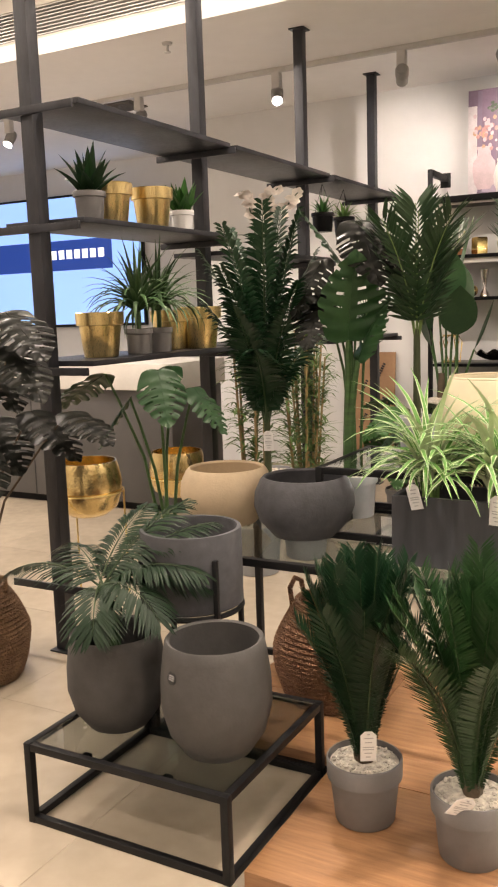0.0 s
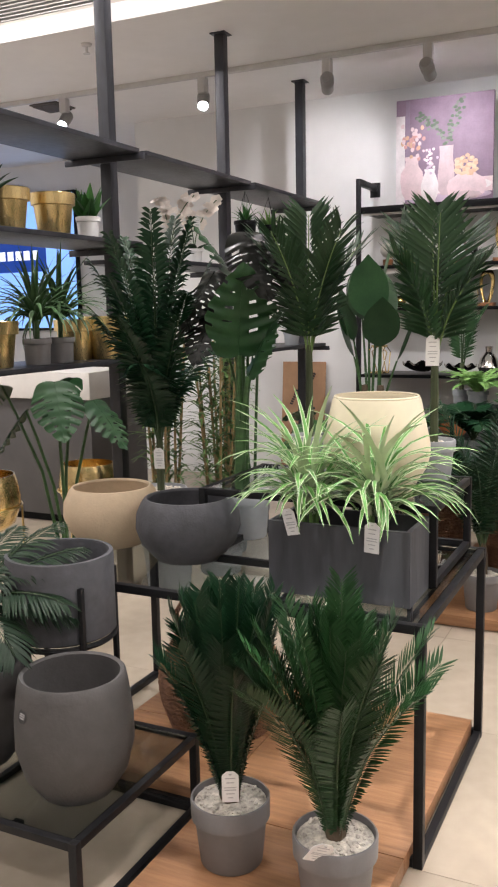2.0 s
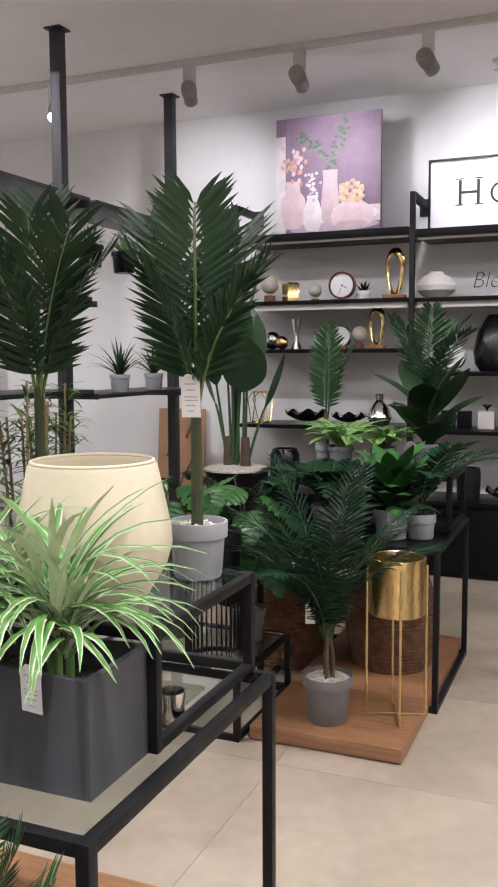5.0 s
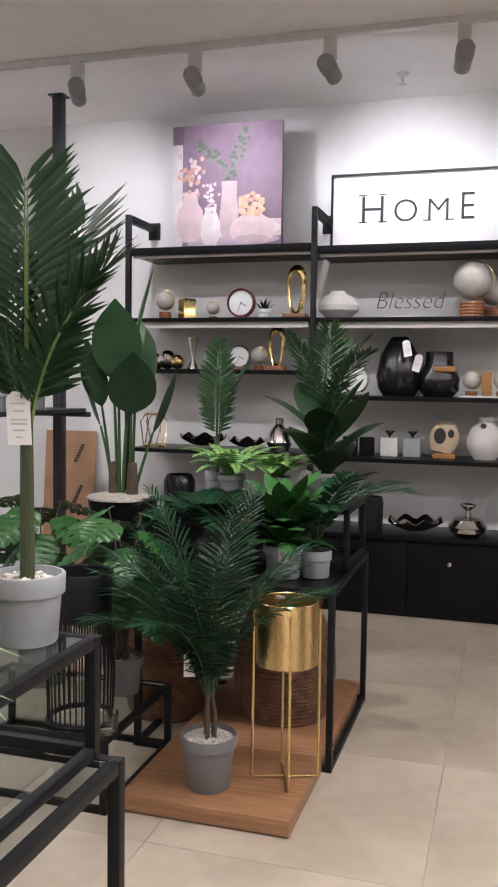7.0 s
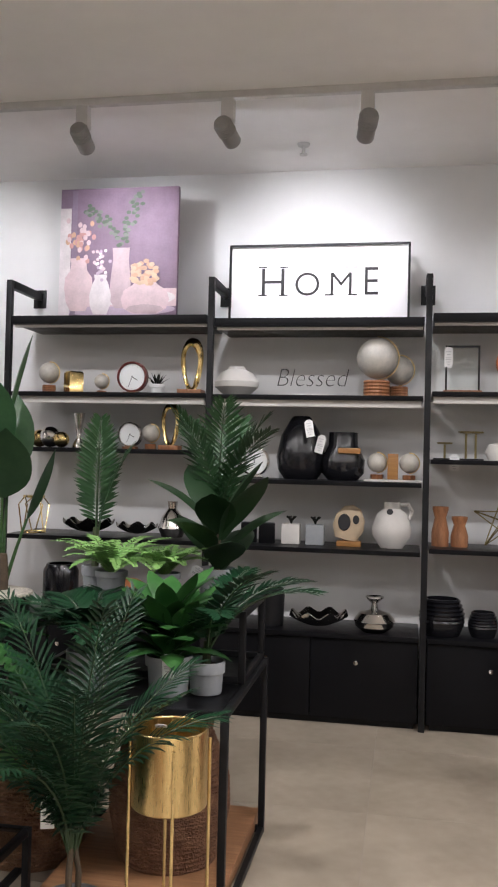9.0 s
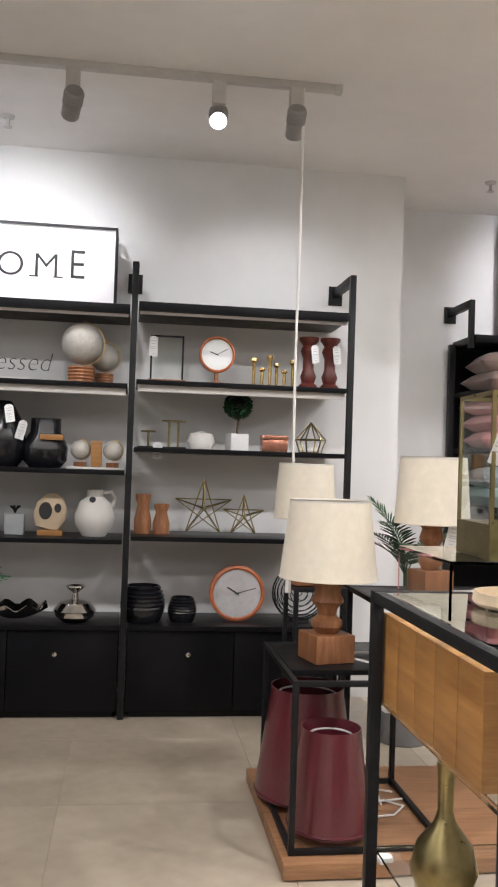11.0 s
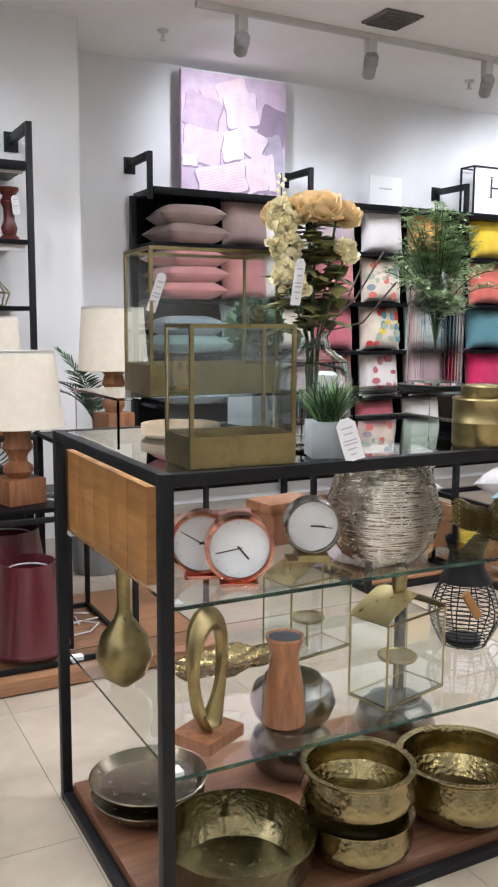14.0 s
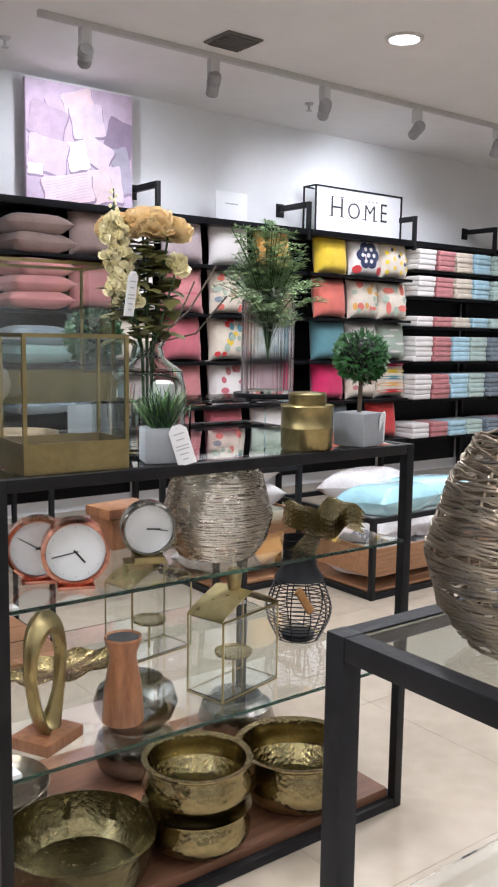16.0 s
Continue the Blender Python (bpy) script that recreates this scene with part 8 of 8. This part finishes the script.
TAUPE, PINK, MINT, MAUVE = cloth("taupe_velvet", (0.26, 0.185, 0.165)), cloth("pink_velvet", (0.50, 0.20, 0.205)), cloth("mint_cloth", (0.50, 0.62, 0.58)), cloth("mauve_grey_cloth", (0.42, 0.34, 0.35))
WHITEC, ORANGE, YELLOW, CORAL = cloth("white_cloth", (0.74, 0.70, 0.68), 0.04), cloth("ochre_cloth", (0.66, 0.36, 0.10)), cloth("yellow_cloth", (0.74, 0.52, 0.04)), cloth("coral_velvet", (0.66, 0.17, 0.13))
TEAL, HOT, ROSE, SAGE, NAVY, TEALG = cloth("teal_cloth", (0.12, 0.26, 0.30)), cloth("hot_pink_cloth", (0.62, 0.03, 0.13)), cloth("rose_cloth", (0.48, 0.13, 0.16)), cloth("sage_cloth", (0.36, 0.42, 0.34)), cloth("navy_cloth", (0.03, 0.04, 0.09)), cloth("grey_teal_cloth", (0.22, 0.30, 0.30))
RED = cloth("red_cloth", (0.58, 0.05, 0.05))
BLUEC, IVORY, GREYC = cloth("pale_blue_cloth", (0.42, 0.62, 0.72)), cloth("ivory_cloth", (0.66, 0.58, 0.48)), cloth("slate_cloth", (0.22, 0.26, 0.30))
FAN = {}


def cushion(x, y, z, material, w=0.375, h=0.35, d=0.15, lean=-8, flat_down=False, yaw=0, label="", pattern=()):
    c = thing("cushion", label, "cushion", (x, y, z), yaw, "cushions on wall shelves")
    key = (w, h, d)
    if key not in FAN:
        FAN[key] = mesh_of("cover", cushion_mesh(w, h, d), material, 60)
    me = FAN[key].copy()
    me.materials[0] = material
    turn = pose(0, 0, d / 2 * 0.9, 90, 0, 0) if flat_down else pose(0, 0, h / 2, lean, 0, 0)
    me.transform(turn)
    ob = new("cover", me)
    ob.parent = c
    for k, (m, shapes) in enumerate(pattern):
        for cx, cz, rx, rz in shapes:
            bm = fresh()
            n_ = 14
            vs = []
            for i in range(n_):
                a = 2 * math.pi * i / n_
                px, pz = max(-.46, min(.46, cx + rx * math.cos(a))), max(-.46, min(.46, cz + rz * math.sin(a)))
                u, v = px * 2, pz * 2
                t = d / 2 * max(0.0, (1 - u ** 4) * (1 - v ** 4)) ** 0.55
                vs.append(bm.verts.new((px * w, -t - 0.004 - 0.0012 * k, pz * h)))
            mid = bm.verts.new((cx * w, -d / 2 * max(0.0, (1 - (2 * cx) ** 4) * (1 - (2 * cz) ** 4)) ** 0.55 - 0.005 - 0.0012 * k, cz * h))
            for i in range(n_):
                bm.faces.new((vs[i], vs[(i + 1) % n_], mid))
            bm.transform(turn)
            part("printed_motif", bm, m, c)
    return c


PROW = (1.840, 1.475, 1.115, 0.775, 0.405)
CY = 8.33


def floral(seed, cols):
    rng = random.Random(seed)
    return tuple((m, tuple((rng.uniform(-.38, .38), rng.uniform(-.38, .38), rng.uniform(.04, .10), rng.uniform(.04, .10)) for _ in range(5))) for m in cols)


STAR = ((NAVY, tuple((0.2 * math.cos(a), 0.2 * math.sin(a), 0.15, 0.15) for a in [k * 1.047 for k in range(6)])), (WHITEC, tuple((0.17 * math.cos(a), 0.17 * math.sin(a), 0.05, 0.05) for a in [k * 1.047 for k in range(6)])), (RED, ((-0.33, -0.35, 0.12, 0.1), (0.36, -0.36, 0.1, 0.1), (0.36, 0.38, 0.09, 0.08))))
DOTS = ((YELLOW, tuple((-.36 + .24 * i, -.36 + .24 * j + .1 * (i % 2), 0.055, 0.055) for i in range(4) for j in range(4))), (NAVY, ((-.2, .2, .05, .05), (.25, -.15, .05, .05), (.05, .05, .05, .05))))
TRI = ((CORAL, ((-.22, .22, .17, .08), (.22, -.22, .17, .08), (.22, .25, .08, .15), (-.25, -.22, .08, .15))), (SAGE, ((0, .3, .09, .12), (0, -.3, .09, .12), (.32, 0, .1, .09), (-.32, 0, .1, .09))))
STRIPES = tuple((m, ((0.0, -0.34 + 0.17 * k, 0.46, 0.05),)) for k, m in enumerate((RED, ORANGE, TEAL, YELLOW, HOT)))
for k in range(2):
    cushion(3.25, CY - 0.03, PROW[0] + 0.115 * k, TAUPE, 0.46, 0.40, 0.14, 0, True, 6 - 14 * k, "taupe velvet cushion lying in a stack")
for k in range(3):
    cushion(3.25, CY - 0.03, PROW[1] + 0.105 * k, PINK, 0.46, 0.40, 0.125, 0, True, -6 + 9 * k, "dusty pink velvet cushion lying in a stack")
for k, m in enumerate((TEALG, GREYC)):
    cushion(3.25, CY - 0.03, PROW[2] + 0.115 * k, m, 0.46, 0.40, 0.14, 0, True, 5 - 9 * k, "grey teal cushion lying in a stack")
for k, m in enumerate((GREYC, WHITEC)):
    cushion(3.25, CY - 0.03, PROW[3] + 0.115 * k, m, 0.46, 0.40, 0.14, 0, True, 3 - 7 * k, "pale grey cushion lying in a stack")
GRID = {
    3.70: ((TAUPE, ()), (PINK, ()), (MINT, ()), (GREYC, ())), 4.02: ((WHITEC, ()), (WHITEC, ()), (IVORY, ()), (MAUVE, ())),
    4.44: ((MAUVE, ()), (PINK, ((ROSE, ((-.2, .1, .18, .03), (.15, -.1, .2, .03), (0, .28, .1, .03))),)), (ROSE, ()), (PINK, ())),
    4.87: ((WHITEC, ()), (IVORY, floral(1, (CORAL, SAGE, GREYC))), (IVORY, floral(2, (YELLOW, RED, TEAL, SAGE))), (WHITEC, floral(3, (ROSE, PINK)))),
    5.30: ((ORANGE, ()), (SAGE, ()), (MINT, floral(4, (SAGE, TEAL))), (MAUVE, ())),
    5.93: ((YELLOW, ()), (CORAL, ()), (TEAL, ()), (HOT, ())), 6.32: ((WHITEC, STAR), (IVORY, floral(5, (ORANGE, CORAL, SAGE))), (WHITEC, ()), (IVORY, floral(6, (CORAL, PINK)))),
    6.68: ((IVORY, DOTS), (IVORY, TRI), (SAGE, ((WHITEC, ((-.2, .1, .2, .03), (.2, -.1, .2, .03), (0, .25, .2, .03), (0, -.3, .2, .03))),)), (IVORY, STRIPES)),
}
for x, col in GRID.items():
    for (m, pat), z in zip(col, PROW):
        nm = m.name.split(".")[0].replace("_", " ")
        cushion(x, CY, z, m, lean=-7, yaw=random.Random(int(x * 100 + z * 10)).uniform(-5, 5), label=f"{nm} cushion standing on a black shelf" + (" with a printed motif" if pat else ""), pattern=pat)
for x, m in ((4.4, PINK), (4.85, ROSE), (5.3, WHITEC), (6.0, GREYC), (6.6, RED)):
    cushion(x, CY, PROW[4], m, lean=-7, label="plain cushion on a low black shelf")
rng = random.Random(400)
towel_mesh = fresh()
box(towel_mesh, (-0.115, -0.15, 0), (0.115, 0.15, 0.048), 0.016)
towel_me = mesh_of("towel_fold", towel_mesh, WHITEC, 60)
TROW = (1.935, 1.695, 1.425, 1.105, 0.755, 0.395)
TCOLS = (WHITEC, PINK, IVORY, BLUEC, MINT, GREYC)
for c in range(8):
    x = 6.98 + 0.262 * c + (0.03 if c > 3 else 0)
    for q, z in enumerate(TROW):
        n_ = (4, 4, 2, 5, 5, 3)[q]
        m = TCOLS[(c + (q > 2)) % 6] if c % 4 != 1 else PINK
        if c == 0:
            m = WHITEC
        ts = thing("towel_stack", "neat stack of folded towels on a black shelf", "towels", (x, CY - 0.02, z), rng.uniform(-2, 2), "towel stacks")
        for k in range(n_):
            me = towel_me.copy()
            me.materials[0] = m
            t_ = new("towel", me)
            t_.matrix_basis = pose(rng.uniform(-.005, .005), rng.uniform(-.01, .01), 0.0455 * k, 0, 0, rng.uniform(-2, 2))
            t_.parent = ts


def bedding_bin(x0, x1, y0, y1, h, packs, seed):
    b = frame_table("bedding_bin", "black steel bin with wooden slats holding packed bedding", x0, x1, y0, y1, h, t=0.028, top=None)
    tagged(b, category="bin", group="bedding bins")
    a, d = (x1 - x0) / 2, (y1 - y0) / 2
    for s in (-1, 1):
        part("wood_slat", boxm((-a + 0.03, s * (d - 0.014) - 0.008, h * 0.28), (a - 0.03, s * (d - 0.014) + 0.008, h * 0.62), 0.002), M_WOOD, b)
        part("wood_slat", boxm((s * (a - 0.014) - 0.008, -d + 0.03, h * 0.28), (s * (a - 0.014) + 0.008, d - 0.03, h * 0.62), 0.002), M_WOOD, b)
    part("bin_floor", boxm((-a + 0.03, -d + 0.03, 0.032), (a - 0.03, d - 0.03, 0.045)), M_WOOD, b)
    rng = random.Random(seed)
    for k, (px, py, pz, m, yaw) in enumerate(packs):
        me = cushion_mesh(0.5, 0.36, 0.17)
        me.transform(pose(0, 0, 0.08, 84, 0, 0))
        bp = thing("bedding_pack", "plastic-wrapped bedding pack in a bin", "bedding", (px, py, pz), yaw, "bedding packs")
        part("pack", me, m, bp)
    return b


PLASTW, PLASTB = mat("white_packed_bedding", (0.70, 0.68, 0.68), 0.25, var=0.08, scale=8, bump=0.5, bscale=18, coat=0.6), mat("pale_blue_packed_bedding", (0.40, 0.68, 0.76), 0.22, var=0.1, scale=8, bump=0.5, bscale=18, coat=0.7)
bedding_bin(3.92, 4.95, 5.72, 6.5, 0.42, [(4.2, 5.95, 0.06, PLASTW, 5), (4.65, 6.0, 0.06, PLASTW, -4), (4.25, 6.0, 0.215, PLASTW, 12), (4.62, 5.98, 0.22, PLASTW, -14), (4.28, 5.98, 0.372, PLASTB, 6), (4.62, 6.0, 0.38, PLASTB, -12), (4.4, 6.28, 0.40, PLASTW, 20)], 1)
bedding_bin(3.3, 3.86, 6.2, 6.75, 0.64, [(3.55, 6.45, 0.06, PLASTW, 4), (3.56, 6.45, 0.215, PLASTW, -6), (3.57, 6.45, 0.37, PLASTW, 8), (3.56, 6.45, 0.525, PLASTW, 2)], 2)
bedding_bin(5.6, 6.6, 5.6, 6.3, 0.62, [(5.9, 5.9, 0.06, PLASTW, 5), (6.3, 5.9, 0.06, GREYC, -4), (5.9, 5.9, 0.215, PLASTW, 12), (6.3, 5.9, 0.22, PLASTW, -14), (6.0, 5.95, 0.38, PLASTW, 10), (6.3, 5.95, 0.53, PLASTW, -10)], 3)

# ---- floor tiles ----
TS = 0.8
tile_mesh = mesh_of("tile", boxm((-TS / 2 + 0.0008, -TS / 2 + 0.0008, -0.004), (TS / 2 - 0.0008, TS / 2 - 0.0008, 0.0)), M_TILE, False)
for i in range(-6, 10):
    for j in range(-1, 11):
        t = new("tile", tile_mesh)
        t.location = (0.25 + i * TS, 0.45 + j * TS, 0)
        t.rotation_euler.z = math.pi / 2 * ((i * 7 + j * 3) % 4)
        t.parent = floor
rest = fresh()
for i in range(-10, 14):
    for j in range(-6, 12):
        if -6 <= i < 10 and -1 <= j < 11:
            continue
        x, y = 0.25 + i * TS, 0.45 + j * TS
        box(rest, (x - TS / 2 + 0.0012, y - TS / 2 + 0.0012, -0.004), (x + TS / 2 - 0.0008, y + TS / 2 - 0.0008, 0.0))
tagged(part("tile_field", rest, M_TILE, floor, "beige floor tiles", False), kind="stuff")
